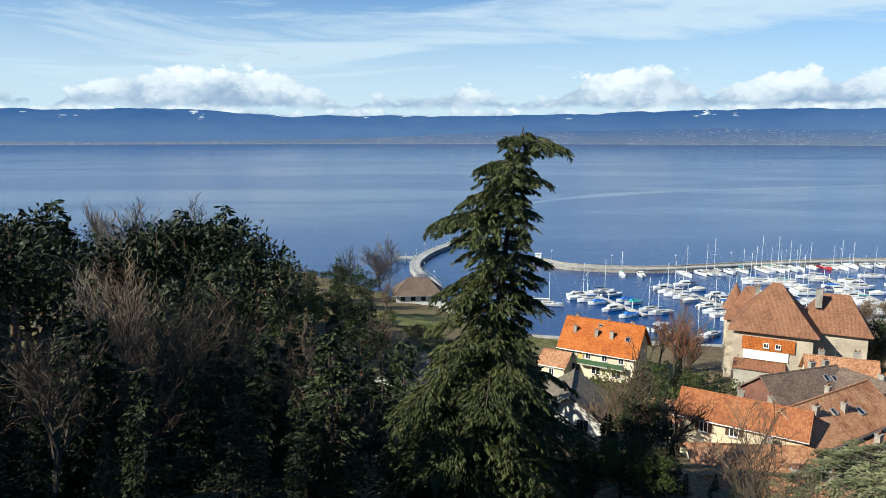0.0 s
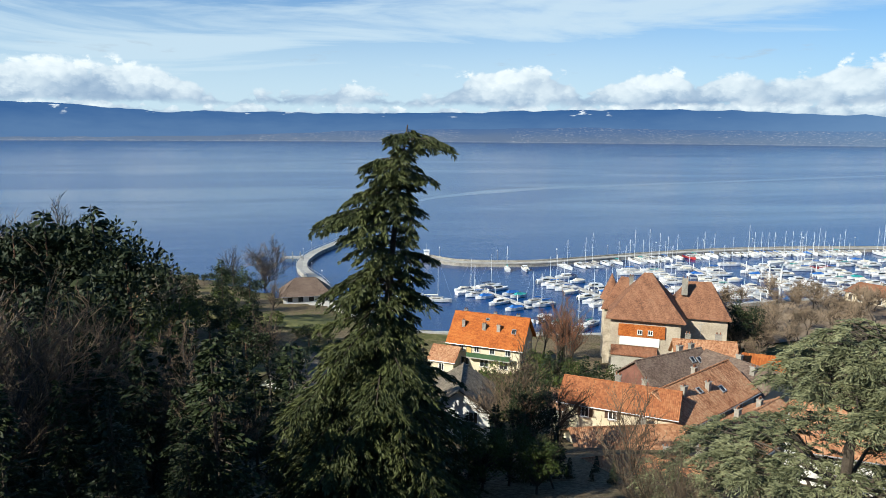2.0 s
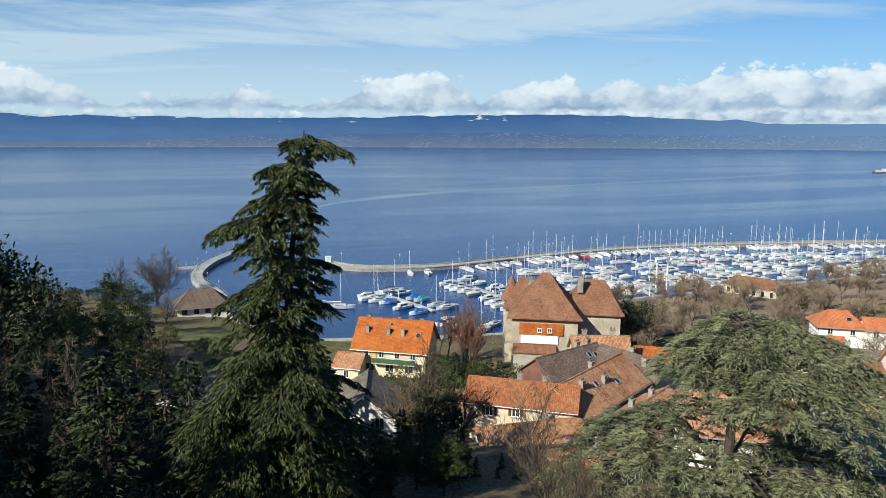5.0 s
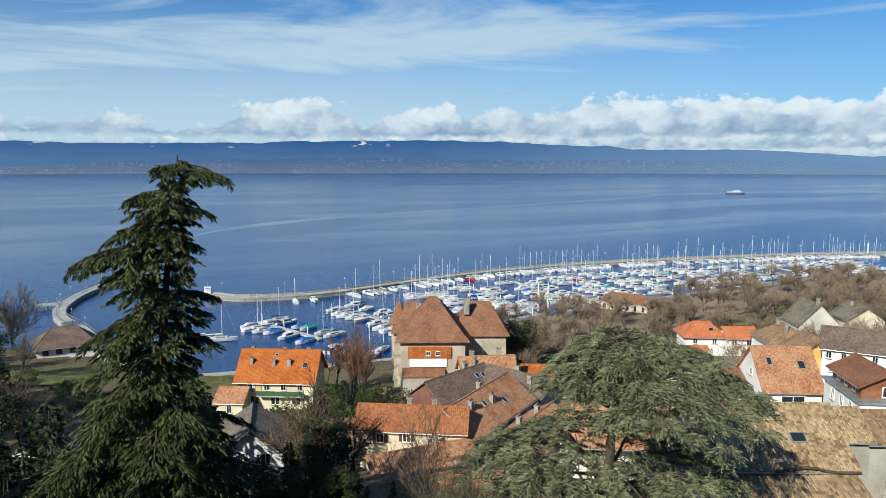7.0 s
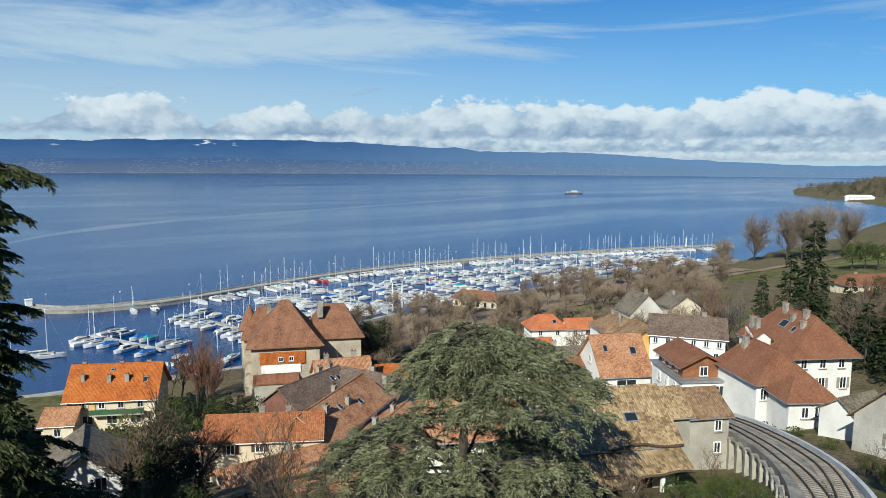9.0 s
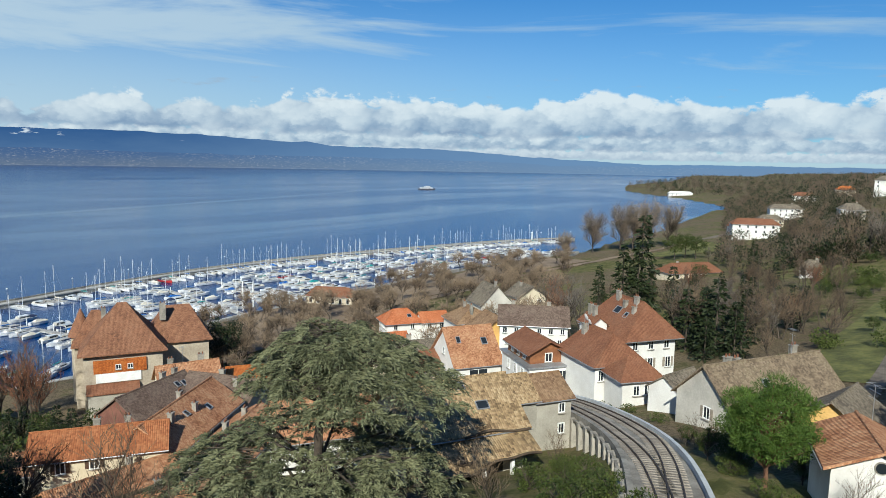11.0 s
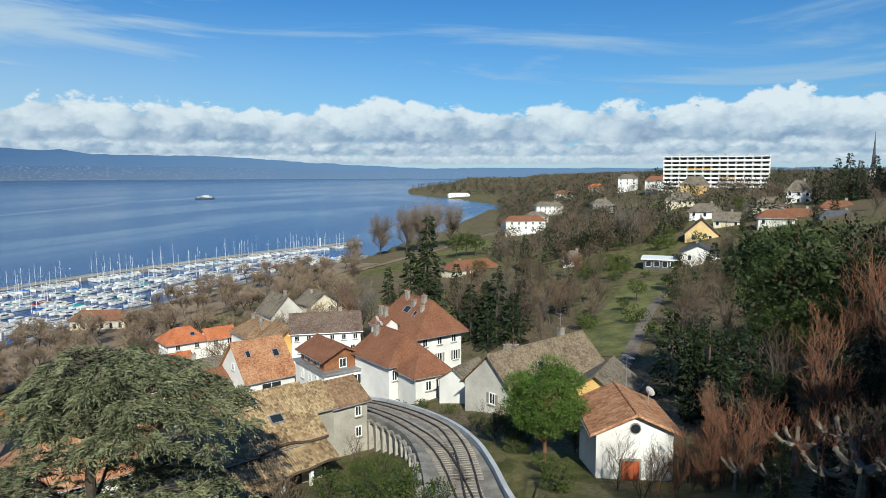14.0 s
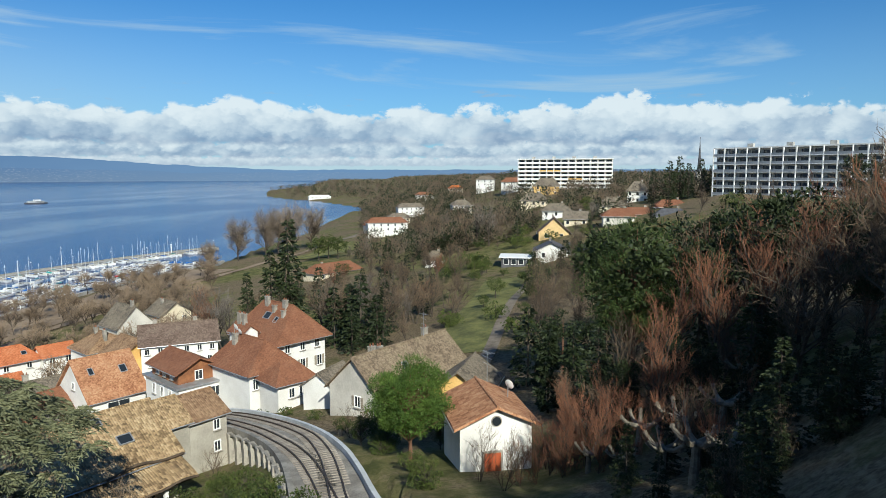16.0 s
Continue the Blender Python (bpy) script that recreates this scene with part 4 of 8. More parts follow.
def cedar(name, seed, at, levels, leaf, label, lean=(0.0, 0.0), gap=1.4, per=6, blades=26, size=0.42, limb=0.02, droop=0.25, side_bias=(0, 0), rise=0.1, thin=0.0, boughs=(), needle=0.25, bark=None, hang=1.0):
    """A cedar: level plates of foliage on long boughs that droop at the tip. levels: (height, reach) pairs from the foot up."""
    rng = np.random.default_rng(seed)
    wood = Shape()
    hs, rs = [l[0] for l in levels], [l[1] for l in levels]
    height = hs[-1]
    lx, ly = lean
    axis = lambda z: np.array((lx * (z / height) ** 2, ly * (z / height) ** 2, z))
    prev = axis(0) - np.array((0, 0, 1.0))
    for i in range(1, 13):
        cur = axis(height * i / 12)
        wood.tube(prev, cur, limb * height * (1.04 - (i - 1) / 12.5), limb * height * (1.04 - i / 12.5), 8)
        prev = cur
    cs, ds = [], []
    z = hs[0]
    plan = []
    while z < height:
        reach = float(np.interp(z, hs, rs))
        phase = rng.uniform(0, 6.28)
        for j in range(per):
            if rng.random() < thin:
                continue
            a = phase + 2 * math.pi * j / per + rng.normal(0, 0.30)
            bias = 1 + math.cos(a) * side_bias[0] + math.sin(a) * side_bias[1]
            plan.append((z, a, max(reach * bias * rng.uniform(0.50, 1.15), 0.5)))
        z += gap * rng.uniform(0.75, 1.25)
    plan += [(h, radians(a), ln) for h, a, ln in boughs]
    small, boughs_own = Shape(), []
    if plan:
        for z, a, ln in plan:
            out = np.array((math.cos(a), math.sin(a), 0.0))
            p0 = axis(z + rng.uniform(-0.22, 0.22))
            up = rng.uniform(0.4, 1.5) * rise
            bend = lambda t: p0 + out * ln * t + np.array((0, 0, 1.0)) * (up * ln * t - droop * ln * t ** 2.4)
            own = Shape() if ln > 6.0 else small
            if ln > 6.0:
                boughs_own.append(own)
            for i in range(4):
                own.tube(bend(i / 4), bend((i + 1) / 4), 0.016 * ln * (1 - i / 4.6) + 0.012, 0.016 * ln * (1 - (i + 1) / 4.6) + 0.012, 4)
            side = np.cross(out, (0, 0, 1))
            shoots = max(int(ln * 5.0), 5)
            for i in range(shoots):
                t = 0.22 + 0.78 * (i + rng.random()) / shoots
                root = bend(t)
                sg = 1 if i % 2 else -1
                sl = min(ln, 7.0) * rng.uniform(0.22, 0.50) * (1.10 - 0.62 * t) + 0.25
                way = side * sg * rng.uniform(0.5, 1.0) + out * rng.uniform(0.4, 1.0) + np.array((0, 0, rng.uniform(-0.20, 0.03)))
                way /= np.linalg.norm(way)
                m = int(blades * (0.30 + sl * 0.6))
                k = rng.uniform(0.05, 1.0, m)
                lat = np.cross(way, (0, 0, 1))
                c = root + way * (sl * k)[:, None] + lat * (rng.normal(0, 0.13, m) * (1.1 - 0.6 * k))[:, None]
                c[:, 2] += rng.normal(0, 0.035, m) - 0.26 * hang * sl * k ** 2
                cs.append(c)
                ds.append(way * 0.9 + lat * rng.normal(0, 0.55, m)[:, None] + rng.normal(0, 0.18, (m, 3)) + np.array((0, 0, 0.25 - 0.53 * hang)))
    ob = thing(name, pose(*at), label, "tree")
    part("trunk", wood, bark or M_BARK, ob)
    for b in boughs_own:
        part("bough", b, bark or M_BARK, ob)
    tagged(part("branch", small, bark or M_BARK, ob), kind="stuff")
    part("crown", quads_mesh("crown", leaf_quads(rng, np.concatenate(cs), np.concatenate(ds), size, size * needle)), leaf, ob)
    return ob


PLANTED = {}


def plant(make, key, x, y, scale=1.0, turn=0.0, label="", dz=0.0, high=1.0):
    """Sets a tree of a kind on the land; the first one is built, the others are copies."""
    m = pose(x, y, ground(x, y) - 0.15 + dz, 0, 0, turn)
    if key not in PLANTED:
        ob = make()
        ob.matrix_world = m
        for child in ob.children:
            child.data.transform(Matrix.Diagonal((scale, scale, scale * high, 1)))
        PLANTED[key] = ob, scale, scale * high
    else:
        first, wide0, high0 = PLANTED[key]
        ob = copy_thing(first, m @ Matrix.Diagonal((scale / wide0, scale / wide0, scale * high / high0, 1)))
    if label:
        ob["label"] = label
    return ob


def clear(x, y, r=1.0):
    return all(math.hypot(x - a, y - b) > c + r for a, b, c in FOOTPRINTS)


# ---- the railway in its curve ----


def along(points, zs, step):
    """A smooth run of places with headings along a line of knots."""
    pts = [Vector((x, y, z)) for (x, y), z in zip(points, zs)]
    pts = [pts[0] * 2 - pts[1]] + pts + [pts[-1] * 2 - pts[-2]]
    fine = []
    for i in range(1, len(pts) - 2):
        a, b, c, d = pts[i - 1:i + 3]
        for k in range(40):
            t = k / 40
            fine.append(0.5 * ((2 * b) + (c - a) * t + (2 * a - 5 * b + 4 * c - d) * t * t + (3 * b - a - 3 * c + d) * t ** 3))
    fine.append(pts[-2])
    out, left = [fine[0]], 0.0
    for p, q in zip(fine, fine[1:]):
        ln = (q - p).length
        while left + ln >= step:
            k = (step - left) / ln
            p = p.lerp(q, k)
            ln = (q - p).length
            left = 0.0
            out.append(p)
        left += ln
    return out


def sweep(places, section, close=True):
    """Carries a flat section (side, up) along places."""
    s = Shape()
    n = len(section)
    for i, p in enumerate(places):
        w = (places[min(i + 1, len(places) - 1)] - places[max(i - 1, 0)])
        w.z = 0
        w.normalize()
        side = Vector((w.y, -w.x, 0))
        for a, b in section:
            s.v.append(tuple(p + side * a + Vector((0, 0, b))))
    for i in range(len(places) - 1):
        for j in range(n if close else n - 1):
            a, b = i * n + j, i * n + (j + 1) % n
            s.f.append((a, b, b + n, a + n))
    if close:
        s.f += [tuple(range(n - 1, -1, -1)), tuple(range((len(places) - 1) * n, len(places) * n))]
    return s


def offset_line(places, k):
    out = []
    for i, p in enumerate(places):
        w = (places[min(i + 1, len(places) - 1)] - places[max(i - 1, 0)])
        w.z = 0
        w.normalize()
        off = k(i / (len(places) - 1)) if callable(k) else k
        out.append(p + Vector((w.y, -w.x, 0)) * off)
    return out


def build_railway():
    way = along(LINE, LINE_Z, 0.75)
    bed = thing("railway", pose(0, 0, 0), "curved single-metre-gauge funicular track with a passing loop on a stone viaduct", "railway", kind="structure")
    part("ballast", sweep(way, [(-2.25, -0.5), (-2.25, 0.0), (2.2, 0.0), (2.2, -0.5)]), M_BALLAST, bed, "pale grey ballast")
    part("parapet", sweep(offset_line(way, 2.45), [(-0.17, -4.5), (-0.17, 0.45), (0.17, 0.45), (0.17, -4.5)]), M_PALE, bed, "pale concrete kerb")
    part("viaduct_coping", sweep(offset_line(way, -2.42), [(-0.22, -0.45), (-0.22, 0.12), (0.2, 0.12), (0.2, -0.45)]), M_STONE, bed)
    # the loop: two tracks that draw together at the upper end
    fan = lambda t: 0.26 + 1.10 * min(1.0, max(0.0, (t - 0.10) / 0.28)) ** 1.2
    lay = along(LINE, LINE_Z, 0.62)
    for sg in (-1, 1):
        track = offset_line(lay, lambda t: sg * fan(t))
        for g in (-0.5, 0.5):
            part("rail", sweep(offset_line(track, g), [(-0.05, 0.08), (-0.05, 0.22), (0.05, 0.22), (0.05, 0.08)]), M_RAIL, bed)
    sl = cached("sleeper", lambda: Shape().box(0, 0, -0.06, 2.05, 0.24, 0.14).mesh("sleeper"))
    if not sl.materials:
        sl.materials.append(M_SLEEPER)
    for i in range(2, len(lay) - 2):
        w = lay[i + 1] - lay[i - 1]
        turn = math.degrees(math.atan2(w.y, w.x)) - 90
        t = i / (len(lay) - 1)
        side = Vector((w.y, -w.x, 0)).normalized()
        for sg in (-1, 1):
            if t < 0.16 and sg > 0:
                continue
            p = lay[i] + side * sg * (fan(t) if t >= 0.16 else 0.0)
            part("sleeper", sl, None, bed, at=pose(p.x, p.y, p.z, 0, 0, turn))
    # arcaded wall on the valley side: piers and a wall behind
    part("viaduct_wall", sweep(offset_line(way, -2.25), [(-0.3, -9.0), (-0.3, -0.4), (0.3, -0.4), (0.3, -9.0)]), M_STONE, bed)
    piers = along(LINE, LINE_Z, 3.0)
    for i in range(1, len(piers) - 1):
        w = piers[i + 1] - piers[i - 1]
        turn = math.atan2(w.y, w.x)
        side = Vector((w.y, -w.x, 0)).normalized()
        p = piers[i] - side * 2.8
        part("pier", Shape().box(0, 0, -8.5, 0.8, 0.7, 7.4).box(0, 0, -1.1, 0.9, 0.8, 0.7), M_STONE, bed, at=pose(p.x, p.y, p.z, 0, 0, math.degrees(turn)))
        nxt = piers[i + 1] - side * 2.8
        s = Shape()
        for k in range(6):
            t0, t1 = math.pi * k / 6, math.pi * (k + 1) / 6
            m0, m1 = p.lerp(nxt, 0.5 - 0.5 * math.cos(t0)), p.lerp(nxt, 0.5 - 0.5 * math.cos(t1))
            za, zb = -1.5 + 0.95 * math.sin(t0), -1.5 + 0.95 * math.sin(t1)
            q = [(m0.x, m0.y, m0.z + za), (m1.x, m1.y, m1.z + zb), (m1.x, m1.y, m1.z - 0.4), (m0.x, m0.y, m0.z - 0.4)]
            q += [(a - side.x * 0.25, b - side.y * 0.25, c) for a, b, c in q]
            s.put(q, [(0, 1, 2, 3), (7, 6, 5, 4), (0, 4, 5, 1), (1, 5, 6, 2), (2, 6, 7, 3), (3, 7, 4, 0)])
        part("arch", s, M_STONE, bed)
    for p in along(LINE, LINE_Z, 2.0):
        FOOTPRINTS.append((p.x, p.y, 3.8))


# ---- boats ----


def hull_shape(length, beam, free=0.95, flare=0.85):
    s = Shape()
    xs = (-0.5, -0.3, 0.0, 0.25, 0.42, 0.5)
    ws = (0.82, 0.96, 1.0, 0.78, 0.36, 0.02)
    for i, (k, w) in enumerate(zip(xs, ws)):
        b, sheer = beam * w / 2, free * (1 + 0.22 * max(0, k * 2) ** 2)
        s.v += [(k * length, -b, sheer), (k * length * 0.985, -b * flare, 0.15), (k * length * 0.96, 0, -0.35), (k * length * 0.985, b * flare, 0.15), (k * length, b, sheer)]
    for i in range(5):
        for j in range(4):
            a = i * 5 + j
            s.f.append((a, a + 5, a + 6, a + 1))
    s.f.append((0, 1, 2, 3, 4))
    for i in range(5):
        s.f.append((i * 5, i * 5 + 4, i * 5 + 9, i * 5 + 5))
    return s


def sailboat(length, cover, label, hull=None):
    beam = length * 0.31
    ob = thing("sailboat", pose(0, 0, 0), label, "boat", "boats in the harbour")
    part("hull", hull_shape(length, beam), hull or M_HULL, ob)
    cab = Shape().box(0.04 * length, 0, 0.95, length * 0.42, beam * 0.58, 0.45, 0, 0.86).box(-0.30 * length, 0, 0.97, length * 0.26, beam * 0.7, 0.12)
    cabin = part("cabin", cab, M_DECK, ob)
    part("porthole", Shape().box(0.04 * length, 0, 1.1, length * 0.26, beam * 0.596, 0.13), M_GLASS, cabin)
    h = length * 1.25
    mast = part("mast", Shape().tube((0.08 * length, 0, 0.9), (0.08 * length, 0, h), 0.09, 0.06, 5), M_MAST, ob)
    part("spreader", Shape().tube((0.08 * length, -beam * 0.3, h * 0.55), (0.08 * length, beam * 0.3, h * 0.55), 0.03, 0.03, 3), M_MAST, mast)
    part("stay", Shape().tube((0.08 * length, 0, h), (0.49 * length, 0, 1.2), 0.018, 0.018, 3).tube((0.08 * length, 0, h), (-0.49 * length, 0, 1.1), 0.018, 0.018, 3), M_METAL, mast)
    part("boom", Shape().tube((0.08 * length, 0, 1.9), (-0.36 * length, 0, 1.8), 0.07, 0.06, 5), M_MAST, ob)
    part("sail_cover", Shape().tube((0.07 * length, 0, 2.05), (-0.34 * length, 0, 1.93), 0.20, 0.12, 6, True), cover, ob)
    return ob


def motorboat(length, cover, label, hull=None, covered=False):
    beam = length * 0.36
    ob = thing("motorboat", pose(0, 0, 0), label, "boat", "boats in the harbour")
    part("hull", hull_shape(length, beam, 0.9, 0.8), hull or M_HULL, ob)
    if covered:
        s = Shape()
        s.put([(-0.47 * length, -beam * 0.42, 0.95), (0.2 * length, -beam * 0.44, 0.98), (0.2 * length, beam * 0.44, 0.98), (-0.47 * length, beam * 0.42, 0.95),
               (-0.42 * length, 0, 1.25), (0.05 * length, 0, 1.75)], [(0, 1, 5, 4), (1, 2, 5), (2, 3, 4, 5), (3, 0, 4), (3, 2, 1, 0)])
        part("canvas_cover", s, cover, ob)
    else:
        part("cabin", Shape().box(-0.02 * length, 0, 0.9, length * 0.40, beam * 0.72, 0.75, 0, 0.82), M_DECK, ob)
        part("windscreen", Shape().box(-0.02 * length, 0, 1.15, length * 0.36, beam * 0.68, 0.32, 0, 0.92), M_GLASS, ob)
        part("roof", Shape().box(-0.06 * length, 0, 1.64, length * 0.34, beam * 0.64, 0.08), M_HULL, ob)
        part("canvas", Shape().box(-0.34 * length, 0, 0.9, length * 0.24, beam * 0.74, 0.5, 0, 0.8), cover, ob)
    part("outboard", Shape().box(-0.53 * length, 0, 0.2, 0.35, 0.4, 0.9, 0, 0.8), M_SLATE, ob)
    return ob

# ---- the village: houses by the water ----
T = -31  # the way most roofs are turned
orange_house = house("house", "cream two-storey house with a bright orange tiled roof", 32, 129, 14.5, 9.6, T, 9.5, 14.0, M_CREAM, M_ORANGE, over=0.7,
      windows=row_of("f", 4, 9.6, -1.3, 0.9, 1.3) + row_of("f", 3, 8.0, -4.0, 1.6, 1.5) + row_of("r", 2, 3.2, -1.2, 0.8, 1.2) + row_of("r", 1, 1, 1.8, 0.8, 1.1) + row_of("l", 2, 3.2, -1.2, 0.8, 1.2),
      chimneys=[(-5.2, -2.4, 1.2, 0.6), (-0.8, -2.6, 1.2, 0.7), (2.2, -2.6, 1.2, 0.7), (-5.8, 0.6, 1.0, 0.7), (0.5, 0.8, 1.0, 0.6), (5.2, 0.9, 1.1, 0.7)],
      skylights=[(5.3, -2.6, 0.8, 1.0), (-0.6, -1.0, 0.6, 0.5)], doors=[("f", -3.2, 1.0, 2.3, M_YELLOW, -2.6)])
# its balcony with a green railing
_z = 6.6 - orange_house.matrix_world.translation.z
part("balcony", Shape().box(1.2, -5.5, _z, 9.0, 1.5, 0.22), M_CONCRETE, orange_house)
part("balcony_railing", Shape().box(1.2, -6.2, _z + 0.22, 9.0, 0.08, 0.9), M_GREENRAIL, orange_house, "green balcony railing")
house("garage", "low cream annex with a small tiled roof below the orange-roofed house", 22.6, 128, 5, 6, T, 6.4, 8.2, M_CREAM, M_SALMON, windows=row_of("f", 1, 1, -1.4))
house("boathouse", "lakeside house with a wide brown pyramid roof and open front", -7.5, 197, 13, 9, 4, 4.6, 8.3, M_WHITE, M_ASHROOF, "hip", 0.8, 1.0,
      windows=row_of("f", 4, 9, -1.4, 1.4, 1.6))
house("house", "low white chalet under a mossy brown roof", -6.5, 108, 10, 12, 52, 9.6, 13.0, M_WHITE, M_GREYROOF, over=0.9,
      windows=row_of("l", 2, 4, -0.9) + row_of("f", 2, 5, -1.2), chimneys=[(1.5, -1.2, 1.0, 0.6)])
house("house", "white gabled house half hidden by the cedar", 14.6, 72.6, 8, 6.6, 76, 20.4, 22.5, M_WHITE, M_GREYROOF, over=0.5, windows=row_of("l", 2, 3, -1.0))
house("house", "small ochre house with an orange roof behind the cedar", 7.0, 86, 7, 6, T, 15.6, 17.6, M_YELLOW, M_ORANGE, windows=row_of("f", 2, 3, -1.2))
house("house", "low house with an aged tile roof among lakeside trees", -43, 186, 11, 8, 10, 4.8, 8.2, M_CREAM, M_GREYROOF, "hip", 0.7)
house("shed", "small tiled shed among lakeside trees", -50, 192, 7, 6, 10, 4.2, 6.4, M_CREAM, M_SALMON)


# the old castle
def castle():
    x, y, turn = 60.4, 119.4, -27
    base = 3.8
    ob = thing("castle", pose(x, y, base, 0, 0, turn), "old fortified manor with steep brown hipped roofs and pale walls", "castle")
    FOOTPRINTS.append((x, y, 11))
    FOOTPRINTS.append((70, 114, 7))
    h = 16.7 - base

    def wing(cx, cy, w, d, eave, top, hipx, over, name):
        part("wall", Shape().box(cx, cy, 0, w, d, eave), M_CASTLE, ob)
        e, a = d / 2 + over, w / 2 + over
        rl = max(w / 2 - d / 2 * hipx, 0.12)
        s = Shape()
        ring = []
        for k, z in ((1.0, eave - 0.45), (0.80, eave + (top - eave) * 0.13), (0.40, eave + (top - eave) * 0.55)):
            ring.append([(cx + sx * (rl + (a - rl) * k), cy + sy * e * k, z) for sx, sy in ((-1, -1), (1, -1), (1, 1), (-1, 1))])
        pts = ring[0] + ring[1] + ring[2] + [(cx - rl, cy, top), (cx + rl, cy, top)] + [(px, py, pz - 0.22) for px, py, pz in ring[0]]
        fs = []
        for i in (0, 4):
            fs += [(i + j, i + (j + 1) % 4, i + 4 + (j + 1) % 4, i + 4 + j) for j in range(4)]
        fs += [(8, 9, 13, 12), (9, 10, 13), (10, 11, 12, 13), (11, 8, 12)]
        fs += [(14 + j, 14 + (j + 1) % 4, (j + 1) % 4, j) for j in range(4)] + [(17, 16, 15, 14)]
        s.put(pts, fs)
        part(name, s, M_BROWN, ob)

    wing(0, 0, 12.6, 12, h, 24.0 - base, 0.93, 0.9, "roof")
    wing(9.6, 5.0, 10.5, 9.5, h - 0.4, 21.9 - base, 0.62, 0.7, "wing_roof")
    wing(-4.6, 6.5, 7, 7, h - 0.6, 21.6 - base, 0.8, 0.6, "rear_roof")
    tx, ty = -7.2, 8.6
    part("turret", Shape().tube((tx, ty, 0), (tx, ty, h - 0.2), 1.8, 1.8, 14), M_CASTLE, ob)
    part("turret_roof", Shape().tube((tx, ty, h - 0.3), (tx, ty, h + 5.0), 2.35, 0.05, 14, True), M_BROWN, ob, "pointed brown turret roof")
    part("facade_band", Shape().box(-0.6, -6.12, h - 3.9, 8.4, 0.34, 2.3), M_ORANGE, ob, "orange tile-hung band")
    for u in (-0.9, 1.0):
        add_window(ob, pose(u, -6.30, h - 2.9), 0.7, 0.7)
    part("white_panel", Shape().box(-0.9, -6.1, h - 5.6, 7.2, 0.25, 1.65), M_TRIM, ob, "white plastered panel")
    s = Shape()
    s.put([(-6, -8.0, h - 7.0), (2.4, -8.0, h - 7.0), (2.4, -5.9, h - 5.7), (-6, -5.9, h - 5.7), (-6, -8.0, h - 7.2), (2.4, -8.0, h - 7.2), (2.4, -5.9, h - 7.2), (-6, -5.9, h - 7.2)],
          [(0, 1, 2, 3), (4, 5, 1, 0), (5, 6, 2, 1), (7, 4, 0, 3), (7, 6, 5, 4)])
    part("lean_to_roof", s, M_RUSSET, ob)
    part("lean_to", Shape().box(-1.8, -6.9, 0, 8.0, 1.7, h - 7.2), M_GREYWALL, ob)
    chimney(ob, 6.9, 2.4, 20.4 - base, 2.4, 1.1)
    chimney(ob, -3.2, 5.2, 20.6 - base, 1.4, 0.8)


castle()

# houses in front of the castle
house("house", "long stone house under a weathered orange tile roof", 34.1, 72.5, 13, 6.2, -33, 18.8, 20.6, M_CREAM, M_BURNT, over=0.45,
      windows=[("f", -3.6, -1.05, 0.8, 1.1, True), ("f", -0.4, -0.95, 0.8, 0.9, True)],
      chimneys=[(-0.6, 1.2, 1.3, 0.7), (2.6, 0.4, 1.1, 0.6)], shutter_mat=M_DARKSHUT)
house("annex", "low annex with a weathered orange hipped roof beside the stone house", 26.2, 75.7, 4.2, 5.0, -33, 17.9, 19.3, M_CREAM, M_SALMON, "hip", 0.7, 0.4, windows=row_of("f", 1, 1, -1.1, 0.7, 0.9))
house("house", "low stone house with faded pink roof tiles", 32.2, 66.8, 12, 7.0, -4, 16.0, 17.8, M_CREAM, M_SALMON, over=0.5, windows=row_of("f", 3, 7, -1.2, 0.9, 1.1), chimneys=[(2, 0.3, 1.1, 0.6)])
house("house", "house with a long patched pink and orange tile roof", 44.3, 74.2, 17, 8.2, 31, 17.7, 20.5, M_GREYWALL, M_SALMON, over=0.5, windows=row_of("f", 3, 9, -1.2), chimneys=[(-4.6, -1.5, 1.2, 0.7), (2.5, 1.2, 1.0, 0.6), (0.2, -2.0, 1.1, 0.6)], skylights=[(2.6, -2.6, 0.8, 0.9), (-1.5, -1.8, 0.7, 0.8)])
house("house", "low house with faded pink tiles stepping down the lane", 47.6, 66.6, 13, 7.0, 31, 16.6, 18.6, M_GREYWALL, M_SALMON, over=0.4, windows=row_of("f", 2, 6, -1.2), chimneys=[(3.0, 0.6, 1.0, 0.6), (-2.0, 0.8, 1.2, 0.7)], skylights=[(1.0, -1.6, 0.8, 0.8)])
house("house", "house with a long grey slate roof falling to the lane", 47.6, 86.4, 12.5, 6.4, 19, 16.6, 19.0, M_REDWALL, M_ASHROOF, over=0.4, windows=row_of("f", 3, 8, -1.2), chimneys=[(3.0, 0.8, 1.3, 0.8), (5.2, 0.6, 1.2, 0.7)], skylights=[(3.4, -1.4, 0.7, 0.9), (4.6, -1.6, 0.7, 0.9)])
house("house", "house with a grey-brown roof and a flat gable", 56.2, 82.0, 11, 8, -68, 16.2, 19.0, M_GREYWALL, M_ASHROOF, over=0.5, chimneys=[(-1.0, 0.9, 1.2, 0.8), (2.6, -1.2, 1.1, 0.7)])
house("house", "narrow house with an aged ochre roof and chimneys", 59.5, 97.0, 9, 6, -20, 14.6, 17.2, M_CREAM, M_SALMON, chimneys=[(-2.5, 0.6, 1.4, 0.8), (2.2, 0.5, 1.5, 0.9)])
house("shed", "small shed with a bright orange roof edge", 69.5, 95.5, 5.5, 4, -30, 13.2, 14.2, M_GREYWALL, M_ORANGE, "lean")
